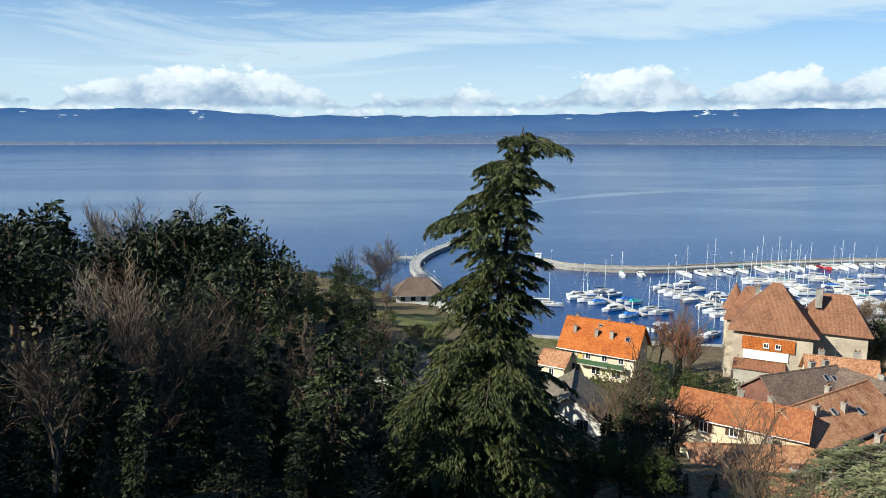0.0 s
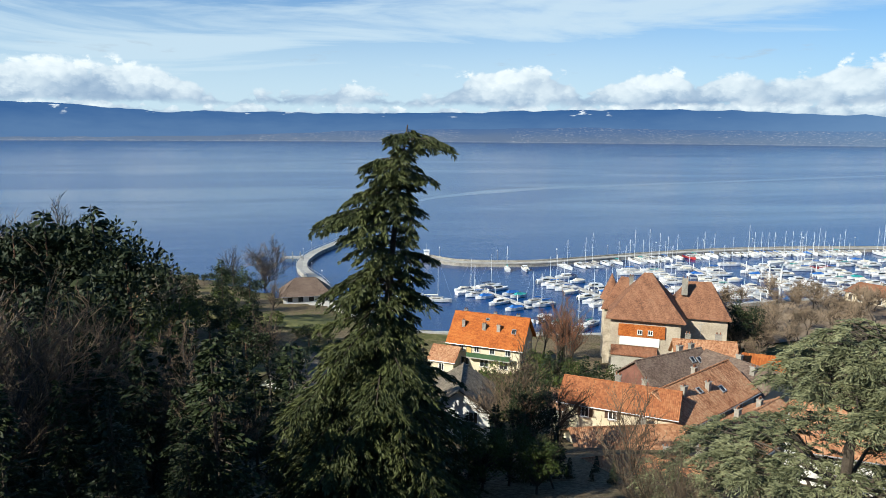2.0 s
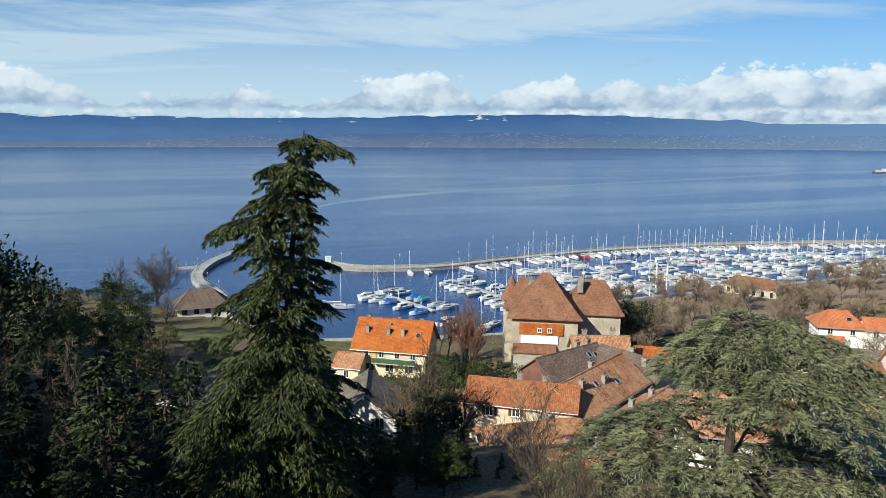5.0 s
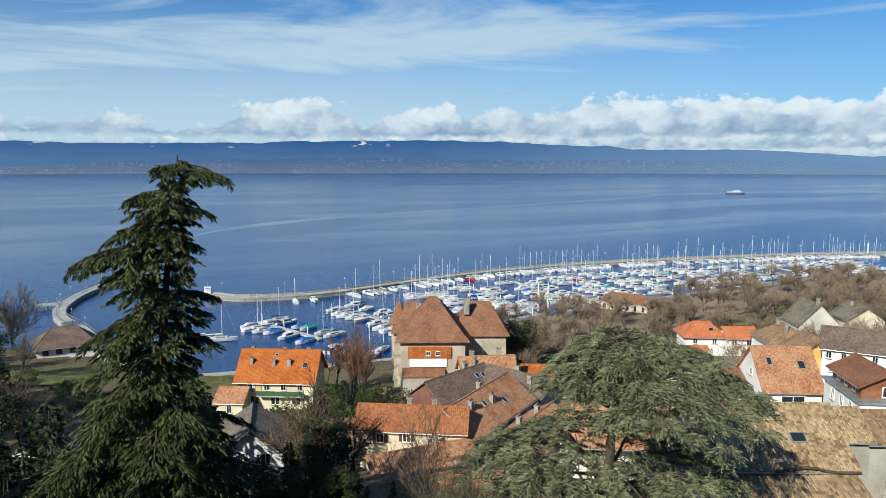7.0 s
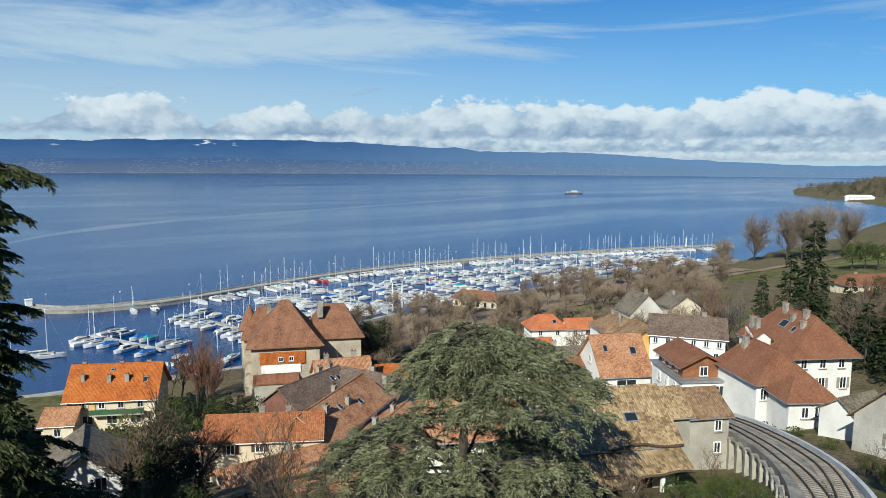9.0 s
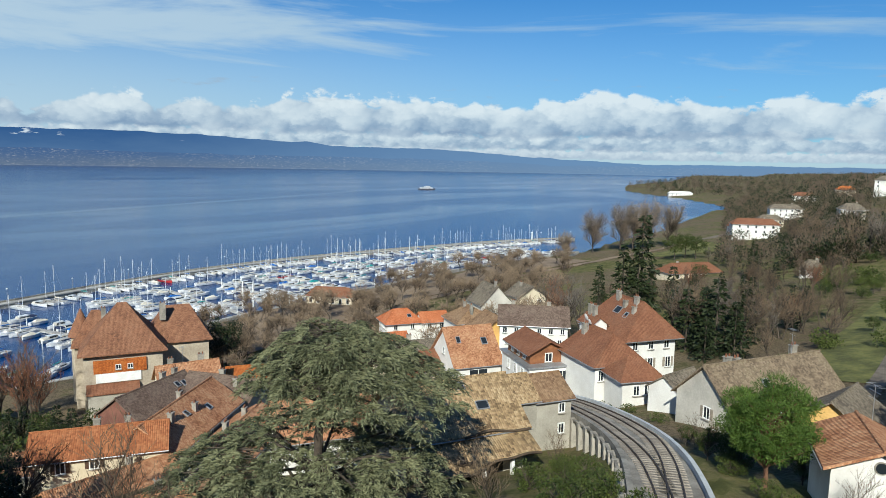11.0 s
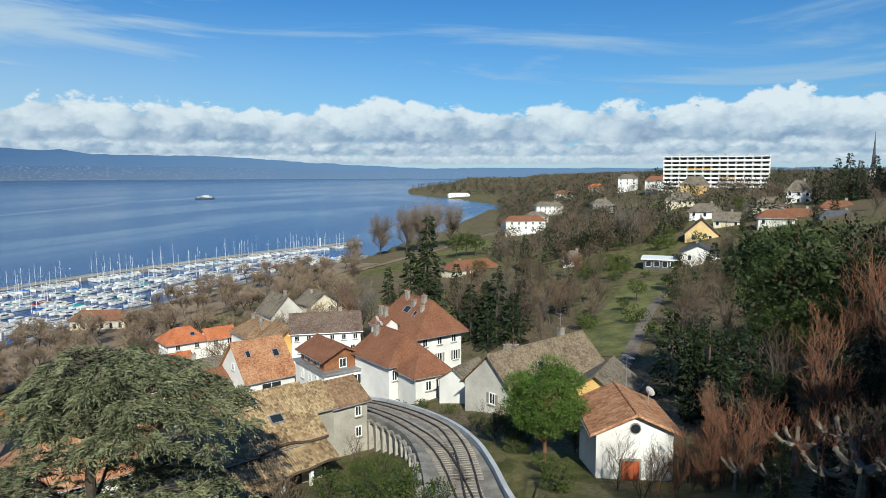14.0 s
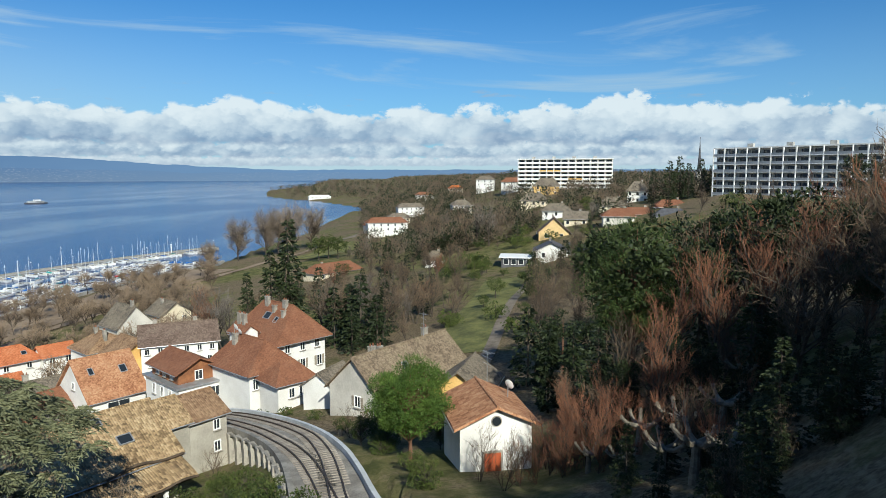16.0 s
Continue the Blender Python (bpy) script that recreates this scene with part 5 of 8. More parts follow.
house("house", "low house with a faded salmon roof among bare gardens", 28.6, 53.7, 10, 8, -10, 18.6, 21.0, M_GREYWALL, M_SALMON, "hip", 0.4, 0.5, windows=row_of("f", 2, 5, -1.2), chimneys=[(1.5, 0.4, 1.1, 0.6)])
house("house", "low house with a rough tan tile roof below the cedar", 35.6, 54.2, 10, 8, 20, 18.3, 20.7, M_CREAM, M_TAN, "hip", 0.5, 0.5, windows=row_of("f", 2, 5, -1.2), chimneys=[(-2.0, 0.4, 1.1, 0.6)])
# under the wide cedar
house("house", "orange-roofed house with a white gable under the wide cedar", 47.0, 52.0, 9, 8, T, 22.6, 25.2, M_WHITE, M_SALMON, windows=row_of("f", 2, 4, -1.2) + row_of("l", 2, 3, -1.2), chimneys=[(1.0, 0.6, 1.2, 0.7)])
house("house", "long russet-roofed house behind the wide cedar", 52.5, 45.5, 9, 8, T, 23.0, 25.6, M_WHITE, M_RUSSET, windows=row_of("f", 3, 5, -1.2))


# house with the ochre roof and its covered terrace
def ochre_house():
    house("house", "stone house with a speckled ochre tile roof and eyebrow eaves", 50.7, 37.7, 11.6, 9.6, -29, 26.0, 29.3, M_GREYWALL, M_GOLD, over=0.6,
          windows=row_of("f", 2, 4, -1.3) + row_of("r", 1, 1, -1.2), chimneys=[(-1.8, 0.5, 1.2, 0.8)], skylights=[(2.4, -2.9, 1.2, 0.9), (1.0, -0.9, 0.7, 0.8), (-4.4, -1.0, 0.7, 0.8)])
    ob = thing("terrace_roof", pose(50.7, 37.7, 21.4, 0, 0, -29), "sweeping ochre-tiled porch roof on white posts over a terrace", "porch")
    # the roof: a sheet that dips to the left and lifts like an eyebrow over the terrace
    s, nu, nv = Shape(), 18, 5
    for lift in (0.0, 0.2):
        for i in range(nu + 1):
            u = -6.4 + 12.4 * i / nu
            k = 1 / (1 + math.exp(-(u - 0.4) * 1.5))
            for j in range(nv + 1):
                v = j / nv
                s.v.append((u, -4.55 - 3.3 * v, 4.10 - (1.75 - 1.05 * k) * v - 0.35 * v * v + 0.10 * math.sin(u * 1.7) * v + lift))
    n, row = (nu + 1) * (nv + 1), nv + 1
    for i in range(nu):
        for j in range(nv):
            a = i * row + j
            s.f += [(a, a + row, a + row + 1, a + 1), (n + a, n + a + 1, n + a + row + 1, n + a + row)]
        a, b = i * row, i * row + nv
        s.f += [(a, n + a, n + a + row, a + row), (b, b + row, n + b + row, n + b)]
    for a in (0, nu * row):
        s.f += [(a + j, a + j + 1, n + a + j + 1, n + a + j) for j in range(nv)]
    part("roof", s, M_GOLD, ob)
    # dark fascia boards that follow the two eaves
    eave, brow = Shape(), Shape()
    for i in range(nu):
        a, b = s.v[i * row + nv], s.v[(i + 1) * row + nv]
        eave.tube((a[0], a[1] - 0.05, a[2] + 0.02), (b[0], b[1] - 0.05, b[2] + 0.02), 0.13, 0.13, 5)
    for i in range(8):
        u0, u1 = -0.6 + 0.85 * i, -0.6 + 0.85 * (i + 1)
        z0, z1 = (4.32 + 0.42 * math.sin(min(math.pi, (u + 0.6) * 0.62)) ** 2 for u in (u0, u1))
        brow.tube((u0, -5.50, z0), (u1, -5.50, z1), 0.13, 0.13, 5)
    part("eave_board", eave, M_DARKWOOD, ob)
    part("eave_board", brow, M_DARKWOOD, ob)
    for u in (-2.4, 0.6, 3.4):
        part("post", Shape().box(u, -7.2, 0, 0.30, 0.30, 2.6 + (0.35 if u > 0 else 0)), M_TRIM, ob)
    part("beam", Shape().box(1.8, -7.2, 2.62, 7.4, 0.22, 0.25), M_DARKWOOD, ob)
    part("wall", Shape().box(0.3, -4.85, -1.5, 11.0, 0.3, 5.5), M_GREYWALL, ob)
    part("glass_door", Shape().box(2.2, -5.05, 0.1, 2.8, 0.08, 2.1), M_GLASS, ob)
    part("terrace_floor", Shape().box(0.3, -6.4, -1.6, 11.4, 3.4, 1.6), M_CONCRETE, ob)
    FOOTPRINTS.append((47.6, 31.6, 6))


ochre_house()
house("annex", "grey rendered annex with white-framed windows and ochre roof", 60.6, 37.2, 4.4, 6.0, -30, 25.6, 27.4, M_GREYWALL, M_GOLD, over=0.35, windows=[("f", -1.3, -1.3, 0.7, 1.2, False)])
house("annex", "grey rendered annex with two white-framed windows and brown roof", 64.4, 35.2, 4.2, 6.4, -30, 25.4, 27.1, M_GREYWALL, M_TAN, over=0.35,
      windows=[("f", 0.9, -1.0, 0.62, 0.95, False), ("f", 0.9, -3.3, 0.62, 1.0, False)], shutter_mat=M_WOOD)

# white houses by the railway
house("house", "white rendered house with a red-brown tiled roof", 89.8, 39.6, 9.5, 7.4, 57, 23.2, 26.7, M_WHITE, M_RUSSET, "hip", 0.45, 0.6,
      windows=[("f", -2.5, -2.6, 0.8, 1.3, False), ("f", 1.0, -3.0, 0.7, 0.9, False), ("l", -2.8, -1.6, 0.7, 1.4, False), ("l", 0.5, -3.6, 0.9, 1.2, True)],
      chimneys=[(2.5, 1.2, 1.6, 0.8)], skylights=[(-1.0, -2.4, 0.9, 1.0)])
house("bay", "white bay with its own red-brown hipped roof", 85.6, 33.0, 5.4, 4.8, -38, 22.7, 24.9, M_WHITE, M_RUSSET, "hip", 0.8, 0.6,
      windows=[("f", -0.7, -1.6, 0.75, 1.2, False), ("f", 0.9, -1.6, 0.75, 1.2, False)], category="house part")
house("house", "tall white three-storey villa with brown roof, dormer and bracketed eaves", 101.6, 40.2, 11.5, 8.8, 57, 24.9, 29.4, M_WHITE, M_RUSSET, "hip", 0.45, 0.9,
      windows=row_of("l", 3, 5.6, -1.3, 0.8, 1.4) + row_of("l", 3, 6.4, -4.2, 0.85, 1.5, True) + row_of("f", 3, 8, -1.4, 0.8, 1.3),
      chimneys=[(2.2, 0.6, 1.5, 0.8), (-2.4, 0.5, 1.3, 0.8), (-3.4, 1.6, 1.1, 0.6), (-0.5, 1.2, 1.1, 0.7)], skylights=[(0.4, 1.9, 1.5, 1.2), (-2.2, 2.2, 0.8, 1.0)])
house("dormer", "white dormer wall with twin chimneys in the villa roof", 96.6, 44.0, 3.6, 2.6, 57, 26.0, 27.0, M_WHITE, M_RUSSET, over=0.3, base=23.0, category="dormer", chimneys=[(0.8, 0, 1.6, 0.7), (-0.4, 0, 1.6, 0.7)])
house("house", "white flat-roofed house with grey parapet", 89.6, 49.7, 7.4, 10.4, -35, 20.7, 20.7, M_WHITE, M_METAL, "flat", over=0.35,
      windows=[("l", -2.4, -1.3, 0.8, 1.4, False), ("l", 0.2, -1.3, 0.8, 1.4, False), ("l", 2.6, -1.3, 0.8, 1.4, False), ("f", -1.4, -1.5, 0.7, 1.0, False), ("f", 1.6, -1.3, 1.3, 1.4, False)])
house("penthouse", "brown timber-clad rooftop storey with a low red roof", 89.8, 50.0, 8.2, 6.0, 55, 22.7, 24.2, M_WOOD, M_RUSSET, "gable", 0.8, 0.7, base=20.8, category="house part",
      windows=row_of("b", 3, 4.4, -0.9, 0.7, 0.7) + row_of("l", 1, 1, -0.9, 1.0, 1.2))
house("house", "long stone house with a mossy grey-brown roof and pale gable", 81.0, 16.1, 17, 8.0, -29, 25.2, 28.9, M_CHALK, M_MOSSY, over=0.45,
      windows=[("l", 0.6, -1.2, 0.8, 1.2, True)] + row_of("f", 4, 11, -1.5, 0.8, 1.1, True), chimneys=[(-4.6, 0.8, 1.2, 0.8), (-3.2, 0.9, 1.0, 0.7), (5.0, 0.4, 1.4, 0.8)], skylights=[(-2.0, -2.2, 0.8, 0.8)])
house("shed", "white lean-to with a dark roof beside the stone house", 83.0, 26.0, 6, 4.4, -14, 23.2, 24.8, M_WHITE, M_GREYROOF, over=0.3, doors=[("f", 0.8, 0.9, 2.0, M_WOOD, -2.6)])
house("cottage", "small ochre cottage gable with a brown roof", 77.4, 7.6, 7.5, 6.0, -8, 25.6, 27.8, M_YELLOW, M_GREYROOF, over=0.6, windows=[("l", 0, -0.2, 0.5, 0.7, False)])
# the white barn
house("barn", "white rendered barn with orange tiled roof and round window", 51.9, 3.4, 6.4, 5.5, 18.5, 31.55, 32.8, M_WHITE, M_SALMON, over=0.55, doors=[("l", -0.3, 1.3, 2.1, M_REDDOOR, -4.3)])


def barn_details():
    ob = thing("gable_window", pose(48.85, 2.38, 31.75, 0, 0, 18.5), "round dark window in the barn gable", "window")
    part("casing", Shape().tube((0.02, 0, 0), (-0.06, 0, 0), 0.42, 0.42, 18, True), M_STONE, ob)
    part("pane", Shape().tube((0, 0, 0), (-0.09, 0, 0), 0.34, 0.34, 18, True), M_GLASS, ob)
    dish("white satellite dish on the barn roof", 53.4, 1.7, 33.1, 0.42)


def dish(label, x, y, z, r):
    """A satellite dish on its arm, facing south."""
    ob = thing("satellite_dish", pose(x, y, z, 0, 0, 55), label, "satellite dish", "satellite dishes")
    s = Shape()
    n = 16
    s.v.append((0, 0.0, 0))
    for k, dep in ((0.5, -0.05), (1.0, -0.2)):
        s.v += [(r * k * math.cos(2 * math.pi * i / n), dep * r * 1.2, r * k * math.sin(2 * math.pi * i / n)) for i in range(n)]
    s.f += [(0, 1 + i, 1 + (i + 1) % n) for i in range(n)]
    s.f += [(1 + i, 1 + n + i, 1 + n + (i + 1) % n, 1 + (i + 1) % n) for i in range(n)]
    part("bowl", s, M_TRIM, ob, at=pose(0, 0, 0, -18), smooth=True)
    part("mast", Shape().tube((0, 0.1, -1.4), (0, 0.1, 0.05), 0.04, 0.04, 5), M_METAL, ob)
    part("feed_arm", Shape().tube((0, -0.02, -r * 0.8), (0, -r * 0.9, 0), 0.02, 0.02, 4), M_METAL, ob)


barn_details()
dish("large white satellite dish over the grey roofs", 53.2, 79.0, 18.6, 0.75)
dish("small white satellite dish over the grey roofs", 51.6, 80.2, 18.4, 0.5)
dish("white satellite dish on the villa roof", 90.9, 42.6, 27.9, 0.55)
dish("white satellite dish on the white house roof", 90.5, 41.8, 27.4, 0.42)

# houses further into the village
house("house", "tall cream house with stepped gable and dark side wall", 146, 96, 9, 9, 59, 14.4, 19.0, M_CHALK, M_GREYROOF, over=0.3, windows=row_of("l", 1, 1, -3.0), chimneys=[(-3, 0, 1.3, 0.8)])
house("house", "cream house with brown roof and small windows", 159, 93, 8, 8, 58, 14.8, 17.6, M_CREAM, M_GREYROOF, windows=row_of("l", 2, 4, -1.4), chimneys=[(1, 1, 1.2, 0.7)])
house("house", "white house with brown tiled roof and two chimneys", 121.5, 85, 8, 9.5, 58, 15.8, 18.6, M_WHITE, M_TAN, "hip", 0.6, 0.5, windows=row_of("f", 2, 5, -1.4, 0.8, 1.8) + row_of("l", 2, 4, -1.4, 0.8, 1.8), chimneys=[(-2.5, 0.8, 1.3, 0.7), (1.5, 0.8, 1.3, 0.7)])
house("house", "russet-roofed house with a yellow timber bay", 113, 73.5, 7, 8, 58, 17.2, 20.0, M_YELLOW, M_TAN, windows=row_of("l", 2, 3, -1.2, 0.8, 1.0))
house("house", "white row house with a grey-brown roof and two chimneys", 115.5, 65.5, 13, 8, -58, 19.6, 22.3, M_WHITE, M_ASHROOF, over=0.5, windows=row_of("f", 6, 11, -1.2, 0.7, 1.0) + row_of("f", 5, 10, -3.4, 0.7, 1.1), chimneys=[(-4, 0.5, 1.2, 0.7), (3, 0.5, 1.2, 0.7)])
house("house", "white house with rough salmon tiles and roof windows", 93.0, 65.6, 8.2, 10.6, -31, 17.3, 22.3, M_WHITE, M_SALMON, over=0.5, windows=row_of("l", 1, 1, 1.2, 0.8, 1.0) + row_of("f", 1, 1, -1.6, 3.2, 1.3), skylights=[(2.2, -2.4, 1.0, 1.3), (-2.4, -2.0, 0.7, 1.2)])
house("house", "white house with bright orange hipped roofs", 116.0, 101, 8, 6.5, -31, 14.0, 16.4, M_WHITE, M_CORAL, "hip", 0.7, 0.6, windows=row_of("l", 3, 4, -1.0, 0.8, 1.0) + row_of("f", 2, 4, -1.0, 0.8, 1.0), skylights=[(1.6, -1.9, 0.9, 0.9)])
house("house", "white annex with a bright orange roof", 121, 95.5, 6, 5, -31, 14.2, 15.8, M_WHITE, M_CORAL, windows=row_of("f", 2, 3, -1.0))
house("house", "low house wing with an orange roof", 108, 97, 7, 6, -31, 11.2, 13.0, M_CREAM, M_CORAL)
house("house", "house with a mottled brown roof", 95.5, 78.0, 10, 8, -31, 14.6, 17.2, M_CREAM, M_GREYROOF, chimneys=[(-2, 0.6, 1.4, 0.8)])
house("house", "house with a plain russet roof", 86.0, 73.0, 10, 8, -20, 15.0, 17.6, M_CREAM, M_RUSSET)
house("house", "quayside house with a red roof and cream walls", 157.5, 168, 16, 7, -62, 5.0, 7.4, M_CREAM, M_RUSSET, "hip", 0.6, 0.5, windows=row_of("f", 6, 13, -1.5, 0.9, 1.7, True), chimneys=[(0, 0.5, 1.1, 0.7)])
house("house", "long low building with a red roof beyond the trees", 257, 80, 22, 9, -35, 11.6, 14.6, M_CREAM, M_RUSSET, "hip", 0.6, 0.6, windows=row_of("f", 6, 16, -1.3, 0.9, 1.2), chimneys=[(-5, 0.5, 1.0, 0.8)])

build_railway()


def parked_car(x, y, turn, label):
    """A small hatchback on its wheels."""
    ob = thing("car", pose(x, y, ground(x, y) + 0.25, 0, 0, turn), label, "car")
    side = ((-2.0, 0.25), (-2.05, 0.85), (-1.7, 1.0), (0.9, 0.95), (1.95, 0.75), (2.0, 0.25))
    top = ((-1.75, 0.98), (-1.35, 1.42), (0.15, 1.45), (0.95, 0.94))
    for name, outline, half, mat in (("body", side, 0.82, M_TRIM), ("cabin", top, 0.70, M_GLASS)):
        s, n = Shape(), len(outline)
        s.put([(a, k * half * (0.9 if b > 1.2 else 1.0), b) for k in (-1, 1) for a, b in outline],
              [tuple(range(n)), tuple(range(2 * n - 1, n - 1, -1))] + [((i + 1) % n, i, i + n, (i + 1) % n + n) for i in range(n)])
        part(name, s, mat, ob)
    part("roof", Shape().box(-0.6, 0, 1.44, 1.5, 1.26, 0.05), M_TRIM, ob)
    for u in (-1.3, 1.25):
        for v in (-0.76, 0.76):
            wheel = part("wheel", Shape().tube((u, v - 0.1, 0.31), (u, v + 0.1, 0.31), 0.31, 0.31, 14, True), M_SLATE, ob)
            part("rim", Shape().tube((u, v - 0.12, 0.31), (u, v + 0.12, 0.31), 0.18, 0.18, 10, True), M_METAL, wheel)
    for v in (-0.6, 0.6):
        part("headlight", Shape().box(1.93, v, 0.55, 0.12, 0.3, 0.14), M_TRIM, ob)


parked_car(98.9, 21.5, 60, "small white hatchback parked beside the lane")
parked_car(91.9, 22.7, 100, "white car parked among shrubs by the lane")


def aerial(x, y, z, h, label):
    ob = thing("aerial", pose(x, y, z, 0, 0, 35), label, "antenna")
    part("mast", Shape().tube((0, 0, -1.2), (0, 0, h), 0.03, 0.025, 6), M_METAL, ob)
    for k in (0.55, 0.8, 1.0):
        part("boom", Shape().tube((-0.7, 0, h * k), (0.7, 0, h * k), 0.018, 0.018, 4), M_METAL, ob)
    for u in (-0.6, -0.3, 0.0, 0.3, 0.6):
        part("element", Shape().tube((u, -0.35, h), (u, 0.35, h), 0.012, 0.012, 4), M_METAL, ob)


aerial(55.6, 3.6, 32.9, 2.2, "thin metal television aerial on the barn roof")
aerial(84.6, 14.0, 29.0, 3.0, "tall metal aerial on the stone house chimney")
aerial(58.8, 97.2, 17.6, 2.4, "metal television aerial on the old roofs")

# ---- the harbour ----


def wall_run(name, points, width, top, material, label, parts_label="", depth=-3.0):
    way = along(points, [0.0] * len(points), 3.0)
    ob = thing(name, pose(0, 0, 0), label, "jetty", kind="structure")
    part("deck", sweep(way, [(-width / 2, top - 0.35), (-width / 2, top), (width / 2, top), (width / 2, top - 0.35)]), material, ob)
    part("footing", sweep(way, [(-width / 2 + 0.15, depth), (-width / 2 + 0.15, top - 0.36), (width / 2 - 0.15, top - 0.36), (width / 2 - 0.15, depth)]), M_STONE, ob)
    return ob, way


JETTY = [(37, 266), (48, 253), (66, 248), (84, 248), (127, 258), (175, 264.5), (240, 260), (341, 238), (385, 222), (418, 207)]
jetty, jetty_way = wall_run("jetty", JETTY, 3.4, 1.6, M_CONCRETE, "long curved concrete harbour jetty")
part("rail_wall", sweep(offset_line(jetty_way, -1.5), [(-0.16, 1.6), (-0.16, 2.2), (0.16, 2.2), (0.16, 1.6)]), M_STONE, jetty, "low parapet on the lake side")
PIER = [(10, 325), (2, 303), (-6, 283), (-10.5, 262), (-10, 245), (-5, 228), (-2, 214)]
pier, pier_way = wall_run("pier", PIER, 4.0, 1.6, M_CONCRETE, "curved landing pier with railings", depth=-1.0)
for k in (-1.9, 1.9):
    part("railing", sweep(offset_line(pier_way, k), [(-0.04, 2.45), (-0.04, 2.55), (0.04, 2.55), (0.04, 2.45)]), M_METAL, pier)
for p in offset_line(pier_way, 1.9)[::2] + offset_line(pier_way, -1.9)[::2]:
    part("rail_post", cached("rail_post", lambda: Shape().box(0, 0, 0, 0.08, 0.08, 0.95).mesh("rail_post")), M_METAL, pier, at=pose(p.x, p.y, 1.6))
dock = thing("landing_stage", pose(-15, 270, 0), "small timber landing stage with piles", "landing stage", kind="structure")
part("deck", Shape().box(0, 0, 1.3, 8, 5, 0.3), M_CONCRETE, dock)
for u, v in ((-3.6, -2), (-3.6, 2), (0, -2.2), (0, 2.2), (3, 2), (3, -2)):
    part("pile", Shape().tube((u, v, -2), (u, v, 3.4), 0.18, 0.16, 7, True), M_METAL, dock)


def lamp_post(x, y, z, h=4.5):
    ob = thing("lamp_post", pose(x, y, z), "slim grey lamp post", "lamp", "lamp posts on the jetty")
    part("pole", cached("pole", lambda: Shape().tube((0, 0, 0), (0, 0, 4.5), 0.08, 0.05, 6).mesh("pole")), M_METAL, ob)
    part("lantern", cached("lantern", lambda: Shape().box(0, 0, 4.4, 0.4, 0.4, 0.35, 0, 0.6).mesh("lantern")), M_TRIM, ob)


for i in range(3, len(jetty_way), 8):
    lamp_post(jetty_way[i].x, jetty_way[i].y, 1.7)
for i in range(2, len(pier_way), 5):
    lamp_post(pier_way[i].x, pier_way[i].y, 1.6)
head = thing("jetty_beacon", pose(38, 265, 1.7), "small white harbour beacon hut with railing", "beacon")
part("hut", Shape().box(0, 0, 0, 2.0, 2.0, 2.2).box(0, 0, 2.2, 2.4, 2.4, 0.2), M_TRIM, head)
part("mast", Shape().tube((0, 0, 2.4), (0, 0, 5.0), 0.06, 0.05, 5), M_METAL, head)
head = thing("jetty_beacon", pose(384, 222, 1.7), "white beacon tower on the jetty", "beacon")
part("tower", Shape().tube((0, 0, 0), (0, 0, 4.6), 0.42, 0.32, 10, True), M_TRIM, head)
part("gallery", Shape().tube((0, 0, 4.6), (0, 0, 5.0), 0.6, 0.6, 10, True), M_TRIM, head)

# quay wall along the village
QUAY = [(-4, 207), (12, 166), (40, 157), (74, 153), (113, 174), (160, 178), (212, 181), (260, 183), (310, 178), (352, 172)]
quay_way = along(QUAY, [0.0] * len(QUAY), 4.0)
alone("quay", sweep(quay_way, [(-1.2, -3), (-0.6, 1.95), (1.0, 1.95), (1.0, -3)]), M_CONCRETE, "pale concrete quay edge", "quay", "structure")

rng = random.Random(11)
SAIL = [sailboat(9.0, M_COVER_NAVY, "white sailing boat with a navy sail cover"), sailboat(8.0, M_COVER_BLUE, "white sailing boat with a blue sail cover"),
        sailboat(10.5, M_COVER_CREAM, "white sailing yacht with a cream sail cover"), sailboat(7.2, M_COVER_TEAL, "small white sailing boat with a teal sail cover")]
MOTOR = [motorboat(7.0, M_COVER_CREAM, "white motor cruiser with a cream canvas"), motorboat(6.2, M_COVER_BLUE, "white motor boat under a blue cover", covered=True),
         motorboat(8.4, M_COVER_NAVY, "white cabin cruiser with a navy canvas"), motorboat(5.8, M_COVER_CREAM, "white open boat under a cream cover", covered=True),
         motorboat(6.0, M_COVER_TEAL, "white boat under a teal cover", covered=True), motorboat(7.2, M_HULL, "white motor boat with pale deck"),
         motorboat(7.8, M_COVER_NAVY, "dark red motor boat", hull=M_REDHULL)]
_used = set()


def moor(kind, x, y, turn):
    m = pose(x, y, rng.uniform(-0.05, 0.05), 0, rng.uniform(-1.0, 1.0), turn)
    if kind.name in _used:
        copy_thing(kind, m)
    else:
        _used.add(kind.name)
        kind.matrix_world = m


def any_boat(sail):
    return rng.choice(SAIL) if rng.random() < sail else rng.choices(MOTOR, (5, 3, 4, 4, 1.2, 6, 0.5))[0]


